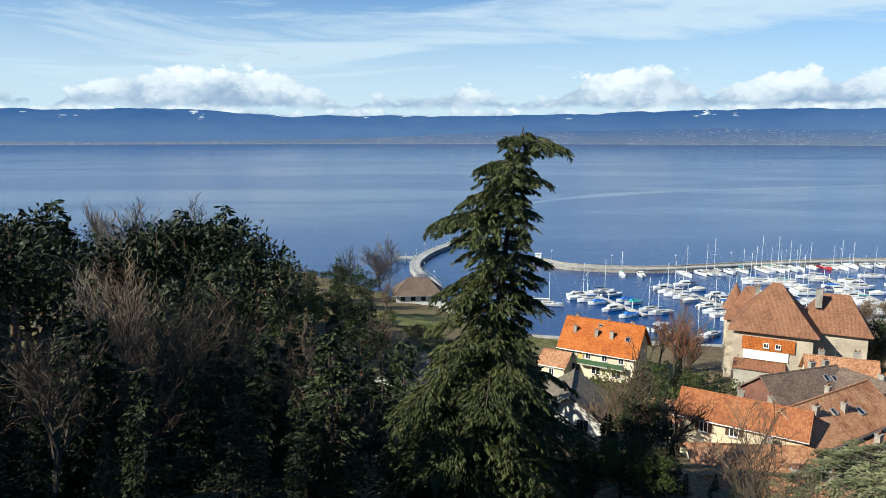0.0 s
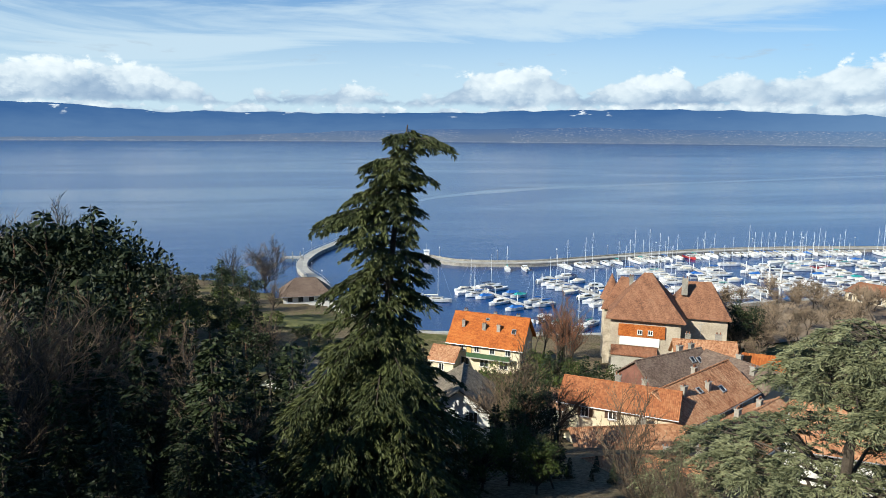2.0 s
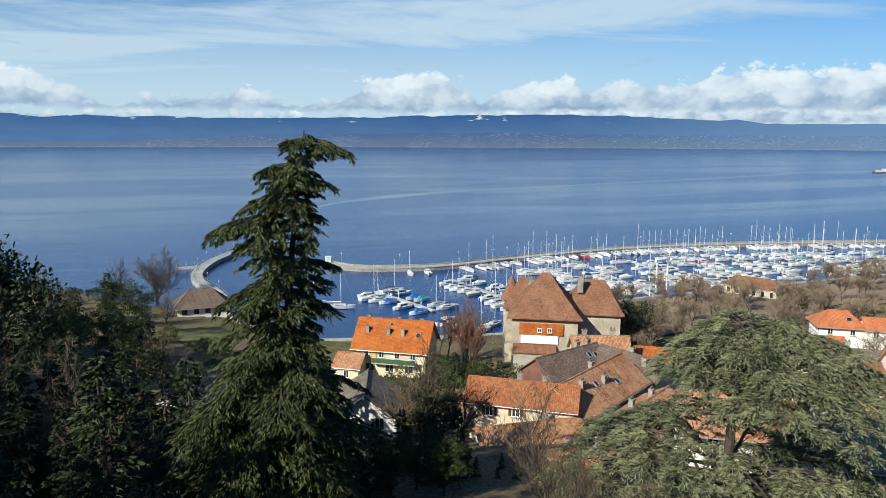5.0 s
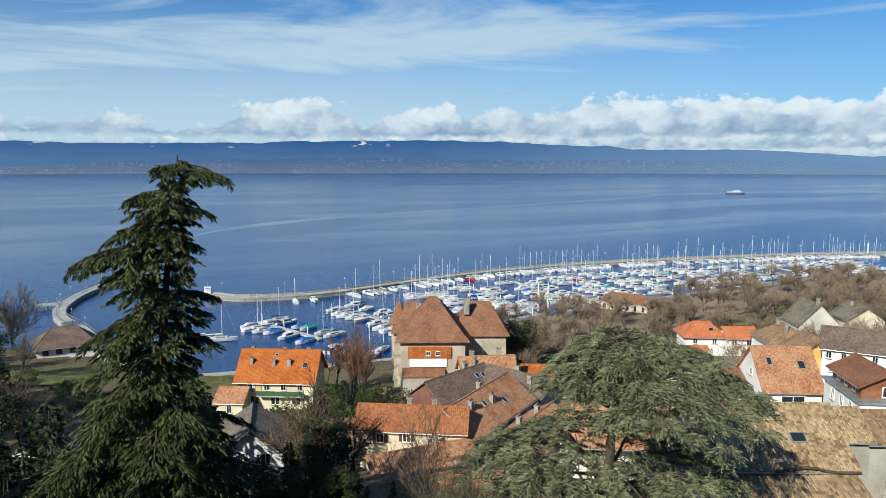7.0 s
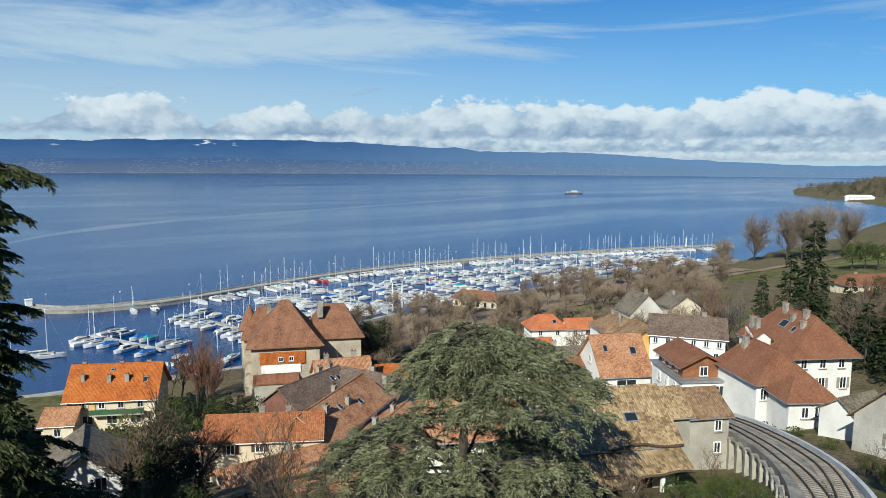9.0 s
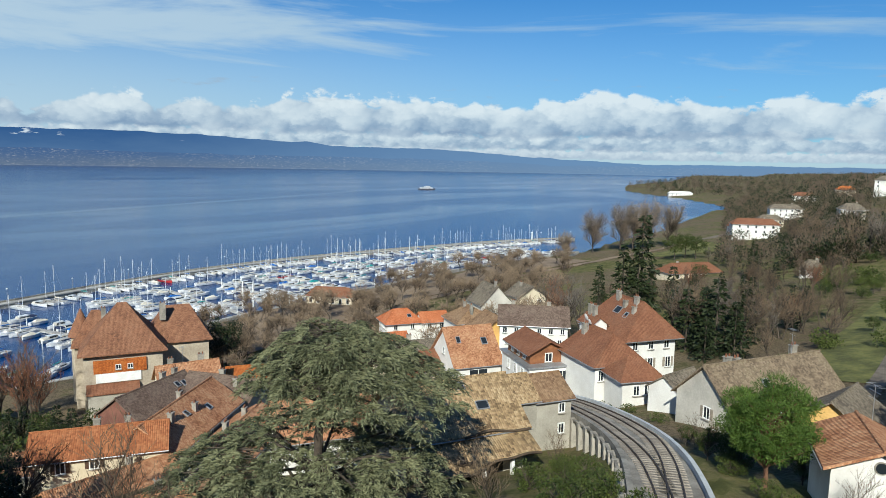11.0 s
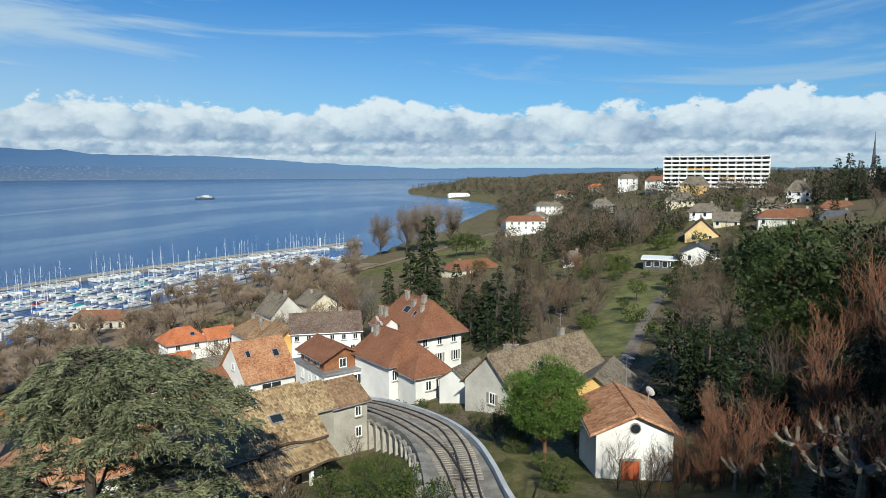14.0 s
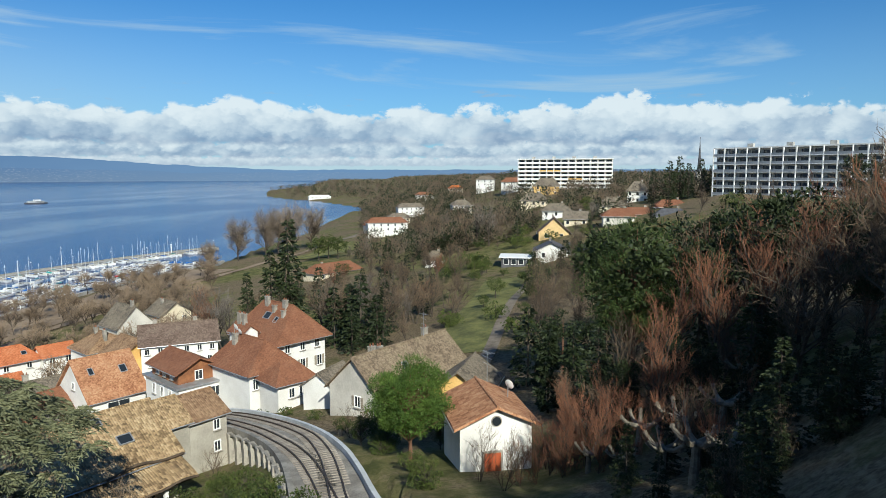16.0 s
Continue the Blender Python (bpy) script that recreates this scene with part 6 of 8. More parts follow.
def pontoon(a, b, pitch=4.3, sail=0.4, out=5.2, skip=0.2, both=True):
    """A floating walkway with boats berthed square to it."""
    a, b = Vector((*a, 0)), Vector((*b, 0))
    w = (b - a)
    ln = w.length
    w.normalize()
    turn = math.degrees(math.atan2(w.y, w.x))
    mid = (a + b) / 2
    ob = thing("pontoon", pose(mid.x, mid.y, 0, 0, 0, turn), "floating grey pontoon with mooring posts", "pontoon", "harbour pontoons")
    part("deck", Shape().box(0, 0, 0.15, ln, 1.9, 0.4), M_DECK, ob)
    for k in range(int(ln // 12) + 1):
        part("mooring_post", Shape().tube((-ln / 2 + 12 * k, 1.1, -1), (-ln / 2 + 12 * k, 1.1, 2.6), 0.14, 0.14, 6, True), M_TRIM, ob)
    s = pitch * 0.7
    while s < ln:
        for side in ((-1, 1) if both else (1,)):
            if rng.random() < skip:
                continue
            p = a + w * (s + rng.uniform(-0.3, 0.3))
            q = p + Vector((-w.y, w.x, 0)) * side * (out + rng.uniform(-0.4, 0.5))
            moor(any_boat(sail), q.x, q.y, turn + (90 if side > 0 else -90) + (180 if rng.random() < 0.5 else 0) + rng.uniform(-4, 4))
        s += pitch


pontoon((46, 214), (57, 184), 4.0, 0.35)
pontoon((76, 226), (88, 172), 4.2, 0.35)
for i, px in enumerate(range(108, 356, 23)):
    y0 = float(np.interp(px, [q[0] for q in QUAY], [q[1] for q in QUAY])) + 8
    y1 = float(np.interp(px, [q[0] for q in JETTY], [q[1] for q in JETTY])) - 22
    pontoon((px + (y0 - 180) * 0.1, y0), (px + (y1 - 180) * 0.1, y1), 4.9, 0.40, 5.0, 0.20)
# boats along the inside of the jetty
for i in range(10, len(jetty_way) - 6):
    if rng.random() < (0.45 if i < 30 else 0.12):
        continue
    p, q = jetty_way[i], jetty_way[i + 1]
    w = (q - p).normalized()
    side = Vector((w.y, -w.x, 0))
    at = p + side * (7.0 + rng.uniform(-0.5, 0.6))
    moor(any_boat(0.5), at.x, at.y, math.degrees(math.atan2(side.y, side.x)) + (180 if rng.random() < 0.6 else 0) + rng.uniform(-5, 5))
for x, y, turn, k in ((31, 197, -20, 2), (24, 205, -15, 0), (20, 196, 160, 1), (14, 190, 150, 0), (62, 160, 20, 1), (68, 165, 30, 3)):
    moor(SAIL[k], x, y, turn)
for x, y, turn, k in ((57, 172, 40, 2), (60, 168, 30, 4), (8, 186, 30, 1), (2, 190, 20, 5)):
    moor(MOTOR[k], x, y, turn)


def ferry():
    ob = thing("ferry", pose(1010, 820, 0, 0, 0, -35), "white lake passenger ship under way", "ship")
    part("hull", hull_shape(34, 7.5, 2.2, 0.9), M_SLATE, ob)
    part("deckhouse", Shape().box(-1, 0, 2.2, 24, 6.4, 2.4).box(2, 0, 4.6, 9, 5, 2.2), M_HULL, ob)
    part("window_band", Shape().box(-1, 0, 3.1, 23, 6.5, 0.8), M_GLASS, ob)
    part("funnel", Shape().tube((-4, 0, 4.6), (-4, 0, 7.2), 0.8, 0.7, 8, True), M_HULL, ob)


ferry()


def wake():
    """The long smooth track that the ship has left on the lake."""
    way = along([(61, 500), (98, 548), (200, 618), (417, 690), (700, 785), (865, 849), (1010, 905)], [0.0] * 7, 12.0)
    s, n = Shape(), len(way)
    for i, p in enumerate(way):
        w = (way[min(i + 1, n - 1)] - way[max(i - 1, 0)]).normalized()
        half = (3.0 + 9.0 * (1 - i / (n - 1))) * (1 + 0.35 * noise.noise(Vector((i * 0.16, 0.0, 4.0)))) * min(1.0, 0.2 + i / 14)
        for k in (-1, 1):
            s.v.append((p.x + w.y * half * k, p.y - w.x * half * k, 0.05))
    s.f += [(2 * i, 2 * i + 1, 2 * i + 3, 2 * i + 2) for i in range(n - 1)]
    alone("wake", s, M_SMOOTH, "smooth pale wake trailing behind the ship", "wake", "structure")


wake()


def boat_lift(x, y):
    ob = thing("boat_crane", pose(x, y, 1.5, 0, 0, 20), "white harbour crane frame", "crane")
    for u in (-3, 3):
        part("leg", Shape().tube((u, 0, -1), (u, 0, 9.5), 0.3, 0.25, 6), M_TRIM, ob)
    part("beam", Shape().box(0, 0, 9.3, 7.5, 0.6, 0.6), M_TRIM, ob)


boat_lift(137, 187)

# ---- far buildings on the hill ----


def block(name, label, x, y, w, d, turn, base, floors, storey, bays, wall, rail, yellow=()):
    """A slab of flats: floors with deep balconies, parapets and posts."""
    ob = thing(name, pose(x, y, base, 0, 0, turn), label, "apartment building")
    part("wall", Shape().box(0, 0.8, -6, w, d - 1.6, floors * storey + 6), wall, ob)
    part("roof", Shape().box(0, 0, floors * storey, w + 0.8, d + 0.8, 0.5), M_TRIM, ob)
    for f in range(floors):
        part("balcony", Shape().box(0, -d / 2 + 0.2, f * storey - 0.12, w, 2.0, 0.22), M_TRIM, ob)
        for b in range(bays):
            u = (b + 0.5 - bays / 2) * w / bays
            mat = M_YELLOW if (f, b) in yellow else rail
            part("parapet", cached(("parapet", w, bays), lambda: Shape().box(0, 0, 0, w / bays * 0.93, 0.1, 0.95).mesh("parapet")) if mat is rail else Shape().box(0, 0, 0, w / bays * 0.93, 0.1, 0.95), mat, ob, at=pose(u, -d / 2 - 0.75, f * storey + 0.1))
            part("pane", cached(("bigpane", w, bays), lambda: Shape().box(0, 0, 0, w / bays * 0.72, 0.1, 2.1).mesh("pane")), M_GLASS, ob, at=pose(u, -d / 2 + 1.55, f * storey + 0.15))
    for b in range(bays + 1):
        u = (b - bays / 2) * w / bays
        part("post", Shape().box(u, -d / 2 - 0.6, -4, 0.35, 0.5, floors * storey + 4), M_TRIM, ob)
    for k in range(4):
        part("chimney", Shape().box(-w * 0.35 + k * w * 0.22, 1.0, floors * storey + 0.5, 2.4, 1.4, 1.6), M_CONCRETE, ob)
    FOOTPRINTS.append((x, y, w / 2))
    return ob


block("apartment_building", "long white apartment block with stacked balconies and yellow panels", 474, -18, 63, 14, -97, 39.5, 7, 2.75, 13, M_CREAM, M_TRIM, {(4, 3), (4, 4), (4, 5), (2, 7), (2, 8), (0, 2)})
block("apartment_building", "long grey apartment block with a grid of white posts and balconies", 262, -98, 72, 13, -139, 41.0, 6, 3.0, 15, M_CONCRETE, M_METAL)


def villa(label, x, y, w, d, turn, eave, ridge, wall, roof, form="hip", n=3, rows=2, base=None):
    ws = []
    for k in range(rows):
        ws += row_of("f", n, w * 0.7, -1.4 - 2.8 * k, 1.0, 1.4)
        ws += row_of("l", 2, d * 0.5, -1.4 - 2.8 * k, 1.0, 1.4) + row_of("r", 2, d * 0.5, -1.4 - 2.8 * k, 1.0, 1.4)
    house("villa", label, x, y, w, d, turn, eave, ridge, wall, roof, form, 0.7, 0.7, windows=ws, base=base, chimneys=[(w * 0.2, 0.4, 1.2, 0.8)])


villa("pale ochre villa with brown gabled roof on the slope", 254, -6, 9.5, 11, 0, 28.4, 33.4, M_OCHRE, M_ASHROOF, "gable")
villa("white house with a low dark gable on the slope", 215, -4.5, 9, 10, 0, 26.0, 28.4, M_WHITE, M_SLATE, "gable", 2, 2)
villa("white annex with a dark flat roof", 216, -17, 13, 9, -95, 25.0, 27.8, M_WHITE, M_SLATE, "gable", 3, 1)
house("house", "modern flat-roofed house with a long dark balcony", 216, 6, 10, 9, -90, 23.4, 23.4, M_SLATE, M_TRIM, "flat", over=0.8, windows=row_of("f", 4, 7, -1.2, 1.4, 1.6))
villa("tall white house with dormers and steep grey roof", 327, -46, 9.5, 9, -98, 41.5, 45.6, M_WHITE, M_GREYROOF, "hip", 3, 2)
for label, x, y, w, d, e, r, wm, rm in (
        ("low house with an orange-red roof", 268, -38, 14, 9, 34.2, 36.4, M_WHITE, M_RUSSET), ("low white house with a dark roof", 252, -30, 11, 8, 30.5, 32.6, M_WHITE, M_GREYROOF),
        ("white house with a red-brown roof", 278, -52, 13, 9, 36.5, 39.0, M_WHITE, M_RUSSET), ("house with a dark grey roof", 250, -47, 12, 8, 34.5, 37.0, M_GREYWALL, M_SLATE),
        ("pale house with a brown roof", 300, -32, 12, 9, 36.0, 39.0, M_CREAM, M_GREYROOF), ("white house with grey roof on the slope", 300, -8, 12, 9, 33.6, 36.4, M_WHITE, M_GREYROOF),
        ("ochre house with a steep brown roof below the flats", 420, -5, 15, 10, 42.0, 46.5, M_YELLOW, M_GREYROOF), ("white house on the brow of the hill", 590, 46, 15, 10, 44.0, 47.0, M_WHITE, M_GREYROOF),
        ("white house with a brown roof on the brow", 520, 20, 16, 10, 43.0, 46.0, M_WHITE, M_RUSSET), ("cream house on the hillside", 350, 2, 13, 9, 36.0, 39.5, M_CREAM, M_GREYROOF),
        ("small white house among gardens", 326, 50, 9, 8, 19.5, 22.0, M_WHITE, M_GREYROOF)):
    villa(label, x, y, w, d, -92, e, r, wm, rm, "hip")
villa("pale house with a steep brown gable", 275, -15, 9, 9, -92, 31.9, 34.5, M_CREAM, M_GREYROOF, "gable", 2, 1)
villa("house with a broad red-brown roof", 253, -29, 11, 9, -92, 34.4, 36.8, M_CHALK, M_RUSSET, "hip", 2, 1)
villa("small white garden house", 237, 36, 6, 5, -92, 19.5, 22.1, M_WHITE, M_GREYROOF, "hip", 2, 1)
for label, az, dist, w, h, wm, rm in (("white lakeside hotel with terraces", 77.2, 440, 26, 9, M_WHITE, M_RUSSET), ("white house with twin gables near the shore", 79.2, 560, 22, 9, M_WHITE, M_GREYROOF),
                                      ("white house by the lake road", 76.2, 470, 14, 6, M_WHITE, M_RUSSET), ("pale house by the lake road", 78.2, 505, 16, 7, M_CREAM, M_GREYROOF),
                                      ("grey house in the trees", 83.5, 430, 12, 7, M_GREYWALL, M_GREYROOF), ("white house behind the shore trees", 80.4, 760, 20, 8, M_WHITE, M_RUSSET),
                                      ("low white boat hall on the far point", 71.6, 1250, 40, 4, M_WHITE, M_TRIM), ("small orange-roofed house in the woods", 83.0, 700, 14, 7, M_CREAM, M_ORANGE)):
    hx, hy = polar(az, dist)
    gz = ground(hx, hy)
    villa(label, hx, hy, w, 10, -az + 12, gz + h, gz + h + 3, wm, rm, "hip", 5)

spire = thing("church_spire", pose(322.0, -72.0, 53.3), "slender dark slate church spire above the trees", "church")
part("tower", Shape().box(0, 0, -14, 2.2, 2.2, 11.0), M_GREYWALL, spire)
part("steeple", Shape().tube((0, 0, -3.1), (0, 0, 11.2), 0.95, 0.06, 8, True), M_SLATE, spire)
part("cross", Shape().box(0, 0, 11.1, 0.12, 0.12, 1.4).box(0, 0, 12.0, 0.7, 0.12, 0.12), M_SLATE, spire)

# ---- paths and lawns laid on the land ----


def strip(name, points, width, material, label, lift=0.12, category="path"):
    way = along(points, [0.0] * len(points), 1.5)
    s = Shape()
    for i, p in enumerate(way):
        w = (way[min(i + 1, len(way) - 1)] - way[max(i - 1, 0)]).normalized()
        for k in (-1, -0.5, 0, 0.5, 1):
            q = p + Vector((w.y, -w.x, 0)) * width / 2 * k
            s.v.append((q.x, q.y, ground(q.x, q.y) + lift + (0.5 * noise.noise(Vector((q.x * 0.05, q.y * 0.05, 0.3))) * min(1.0, q.length / 100))))
    for i in range(len(way) - 1):
        for j in range(4):
            a = i * 5 + j
            s.f.append((a, a + 1, a + 6, a + 5))
    alone(name, s, material, label, category, "structure", smooth=True)


strip("path", [(84, 8.5), (90, 7.2), (105, 6.3), (129, 5.8), (149, 4.4), (170, 1.5)], 2.1, M_GRAVEL, "pale gravel lane climbing the grassy slope", 0.25)
strip("pavement", [(96, 150), (130, 158), (170, 161), (215, 164), (262, 166), (312, 160)], 30, M_ESPLANADE, "gravelled quayside esplanade with paths", 0.3, "pavement")
strip("road", [(88, 132), (125, 140), (170, 143), (215, 146), (262, 146), (320, 140), (400, 128)], 4, M_ESPLANADE, "pale road behind the esplanade", 0.3, "road")
strip("lawn", [(100, 13), (125, 11.5), (155, 9.5), (185, 8)], 11, M_LAWN, "sunny green meadow beside the lane", 0.15, "lawn")
strip("lawn", [(-20, 168), (-8, 166), (2, 164)], 16, M_LAWN, "bright lawn near the lake", 0.2, "lawn")
strip("lawn", [(330, 120), (360, 110), (400, 105)], 30, M_LAWN, "flat green lakeside lawn", 0.3, "lawn")
strip("lawn", [(250, 40), (275, 36), (300, 30), (350, 28)], 18, M_LAWN, "terraced green garden lawn", 0.3, "lawn")
strip("lawn", [(330, 14), (400, 8), (450, 6)], 22, M_LAWN, "grassy slope under the flats", 0.4, "lawn")
strip("road", [(400, 128), (470, 122), (560, 146), (700, 180), (830, 212)], 7, M_GRAVEL, "grey lakeside road", 0.3, "road")

# ---- trees ----
big_cedar = cedar("cedar", 5, (3.2, 44.6, 23.4), ((1.2, 6.6), (4.0, 7.2), (8.0, 7.0), (10.5, 5.8), (12.4, 4.2), (15.0, 3.0), (18.0, 2.4), (20.2, 2.3), (21.8, 2.0), (24.5, 1.5), (26.2, 1.3), (27.2, 0.8)),
                  M_CEDAR, "tall old cedar with ragged tiers and a crooked top", lean=(2.0, 0.0), gap=0.58, per=7, blades=36, size=0.40, droop=0.38, side_bias=(-0.18, 0), rise=0.15, thin=0.22, hang=1.7,
                  boughs=((26.4, -10, 2.9), (26.6, 25, 2.5), (26.2, -40, 2.4), (26.8, 170, 1.2), (25.2, 185, 2.6), (25.0, 160, 2.3), (24.6, 210, 2.4), (21.8, 180, 5.0), (21.5, 200, 4.8), (21.3, 160, 4.6), (20.8, 225, 4.0), (20.6, 140, 4.0),
                          (22.8, 190, 3.2), (23.0, 165, 3.0), (17.2, 185, 4.4), (17.0, 215, 4.2), (16.6, 150, 4.0), (24.0, -15, 2.2), (18.6, 0, 2.8), (16.0, -20, 3.0)))


def plate_cedar(name, seed, at, layers, leaf, label, right, trunk=0.42, size=0.32):
    """A broad cedar: layers of overlapping plates, each a fan of drooping sprays. layers: (height, shift, radius, plates)."""
    rng = np.random.default_rng(seed)
    wood, small = Shape(), Shape()
    top = layers[-1][0]
    wood.tube((0, 0, -1), (0.2, 0.1, top * 0.5), trunk, trunk * 0.7, 9)
    wood.tube((0.2, 0.1, top * 0.5), (right[0], right[1], top - 0.6), trunk * 0.7, 0.06, 7)
    ob = thing(name, pose(*at), label, "tree")
    cs, ds = [], []
    for z, shift, radius, plates in layers:
        mid = np.array((right[0] * shift, right[1] * shift, z))
        for k in range(7):
            a = k * 0.9 + rng.uniform(-0.25, 0.25) + z
            bough = Shape()
            foot = np.array((0.1, 0.05, z - 1.6 - 0.05 * radius))
            tip = mid + np.array((math.cos(a), math.sin(a), 0)) * radius * 0.82 + np.array((0, 0, -0.5))
            elbow = foot * 0.45 + tip * 0.55 + np.array((0, 0, 0.45))
            bough.tube(foot, elbow, 0.05 + 0.012 * radius, 0.035 + 0.006 * radius, 5).tube(elbow, tip, 0.035 + 0.006 * radius, 0.02, 5)
            part("bough", bough, M_BARK, ob)
        for i in range(plates):
            a = rng.uniform(0, 2 * math.pi)
            r = radius * math.sqrt(rng.uniform(0.06, 1.0)) * (1 + 0.10 * math.sin(3 * a + z) + rng.normal(0, 0.04))
            out = np.array((math.cos(a), math.sin(a), 0.0))
            root = mid + out * r * 0.93
            root[2] += 0.35 - 1.25 * (r / radius) ** 2.2 + rng.normal(0, 0.30)
            span = rng.uniform(0.9, 1.9)
            small.tube(root - out * 0.9 + np.array((0, 0, -0.25)), root, 0.035, 0.02, 3)
            head = a + rng.normal(0, 0.35)
            if noise.noise(Vector((root[0] * 0.45, root[1] * 0.45, z))) < -0.36:
                continue
            strands = int(rng.uniform(9, 15))
            for j in range(strands):
                b = head + rng.uniform(-1.35, 1.35)
                way = np.array((math.cos(b), math.sin(b), 0.0))
                side = np.array((-way[1], way[0], 0.0))
                ln = span * rng.uniform(0.55, 1.1) * (1.0 - 0.25 * abs(b - head))
                m = max(int(ln * 17), 5)
                t = (np.arange(m) + rng.random(m)) / m
                rise, fall = rng.uniform(0.05, 0.35), rng.uniform(0.35, 0.85)
                c = root + way * (ln * t)[:, None] + np.array((0, 0, 1.0)) * (rise * ln * t - fall * ln * t ** 2.3)[:, None]
                sg = np.where(np.arange(m) % 2, 1.0, -1.0) * rng.uniform(0.25, 0.95, m)
                cs.append(c + side * (sg * 0.02)[:, None])
                ds.append(way * 0.9 + side * sg[:, None] + np.array((0, 0, 1.0)) * (0.30 - fall * 1.5 * t + rng.normal(0, 0.18, m))[:, None])
    part("trunk", wood, M_BARK, ob)
    tagged(part("branch", small, M_BARK, ob), kind="stuff")
    part("crown", quads_mesh("crown", leaf_quads(rng, np.concatenate(cs), np.concatenate(ds), size, size * 0.23)), leaf, ob)
    return ob


wide_cedar = plate_cedar("cedar", 8, (30.6, 33.6, 24.0), ((3.6, -1.8, 11.4, 190), (5.5, -1.0, 10.4, 190), (7.0, -0.3, 9.0, 140), (11.7, 2.5, 7.7, 150), (12.5, 2.1, 6.9, 130), (13.7, 1.6, 5.5, 95), (14.7, 1.1, 3.6, 56)),
                         M_CEDAR_BLUE, "broad flat-topped blue cedar with grey-green foliage", (0.743, -0.669))
FOOTPRINTS.append((2.9, 44.6, 3))
FOOTPRINTS.append((31, 33.6, 7))

TREE_SORTS = {
    # kind: (height, near form, far form)
    "bare_grey": (14, lambda k: bare_tree("tree", 1, 14, 0.75, M_TWIG_GREY, "bare grey broad-leaved tree", levels=(9, 6, 4, 4) if k else (9, 5, 3, 3), twig=0.02 if k else 0.03)),
    "bare_brown": (13, lambda k: bare_tree("tree", 2, 13, 0.8, M_TWIG_BROWN, "bare brown broad-leaved tree", levels=(9, 6, 4, 4) if k else (9, 5, 3, 3), twig=0.018 if k else 0.03)),
    "bare_brown_wide": (11, lambda k: bare_tree("tree", 3, 11, 1.05, M_TWIG_BROWN, "bare spreading brown tree", levels=(9, 6, 4, 4) if k else (9, 5, 3, 3), lean=0.12, twig=0.018 if k else 0.028)),
    "bare_red": (9, lambda k: bare_tree("tree", 4, 9, 0.7, M_TWIG_RED, "bare tree with russet twigs", levels=(9, 6, 4, 4) if k else (9, 5, 3, 3), lean=0.4, twig=0.014 if k else 0.024)),
    "plane": (8, lambda k: bare_tree("plane_tree", 5, 8, 1.2, M_TWIG_PLANE, "pruned bare plane tree on the quay", levels=(9, 6, 4, 3), lean=0.2, twig=0.03)),
    "poplar": (25, lambda k: bare_tree("poplar", 6, 25, 0.42, M_TWIG_BROWN, "tall bare brown lakeside poplar", levels=(13, 6, 4, 2), lean=0.6, twig=0.035)),
    "shrub": (4.5, lambda k: bare_tree("shrub", 7, 4.5, 0.8, M_TWIG_RED, "bare shrub of russet twigs", levels=(14, 6, 4, 2), lean=0.6, twig=0.009, category="shrub", fork=0.02, girth=0.55)),
    "shrub_brown": (5, lambda k: bare_tree("shrub", 17, 5, 0.9, M_TWIG_BROWN, "bare shrub of brown twigs", levels=(14, 6, 3, 2) if k else (9, 4, 3, 2), lean=0.5, twig=0.009, category="shrub", fork=0.02, girth=0.55)),
    "spruce": (18, lambda k: conifer("conifer", 8, 18, 4.2, M_DARKLEAF, "dark green spruce with drooping boughs", 22, 7 if k else 6, 0.28, 26 if k else 9, 0.6 if k else 1.0)),
    "fir": (14, lambda k: conifer("conifer", 9, 14, 3.8, M_DARKLEAF, "dark bushy fir on the slope", 18, 7 if k else 6, 0.15, 26 if k else 9, 0.55 if k else 1.0, start=0.04)),
    "dark_pine": (18, lambda k: clump_tree("pine", 10, 18, 5.5, M_DARKLEAF, "dark pine with an open crown", 0.3, 54, 84 if k else 40, 0.46 if k else 0.62, M_BARK_RED)),
    "evergreen": (11, lambda k: clump_tree("tree", 12, 11, 4.2, M_EVERGREEN, "leafy green broad-leaved evergreen tree", 0.18, 54, 90 if k else 36, 0.30 if k else 0.45)),
    "bush": (3.2, lambda k: clump_tree("bush", 13, 3.2, 2.0, M_EVERGREEN, "rounded green leafy garden bush", 0.08, 28, 80 if k else 22, 0.18 if k else 0.32, category="bush")),
    "tall_bare": (27, lambda k: bare_tree("tree", 26, 27, 0.95, M_TWIG_FAR, "tall bare broad-crowned lakeside tree", levels=(20, 8, 6, 4), lean=0.30, twig=0.05, fork=0.16)),
    "grey_dome": (14, lambda k: bare_tree("tree", 36, 14, 1.0, M_TWIG_FAR, "bare pale grey round-crowned lakeside tree", levels=(14, 8, 6, 4), lean=0.25, twig=0.03, fork=0.2)),
    "bare_dome": (12, lambda k: bare_tree("tree", 46, 12, 1.15, M_TWIG_BROWN, "big bare round-crowned brown tree", levels=(12, 8, 6, 4), lean=0.18, twig=0.012, fork=0.18)),
    "cypress": (7, lambda k: conifer("cypress", 14, 7, 0.9, M_DARKLEAF, "slim dark green garden cypress", 24, 6, -0.8, 14, 0.4, start=0.03, power=0.45)),
}


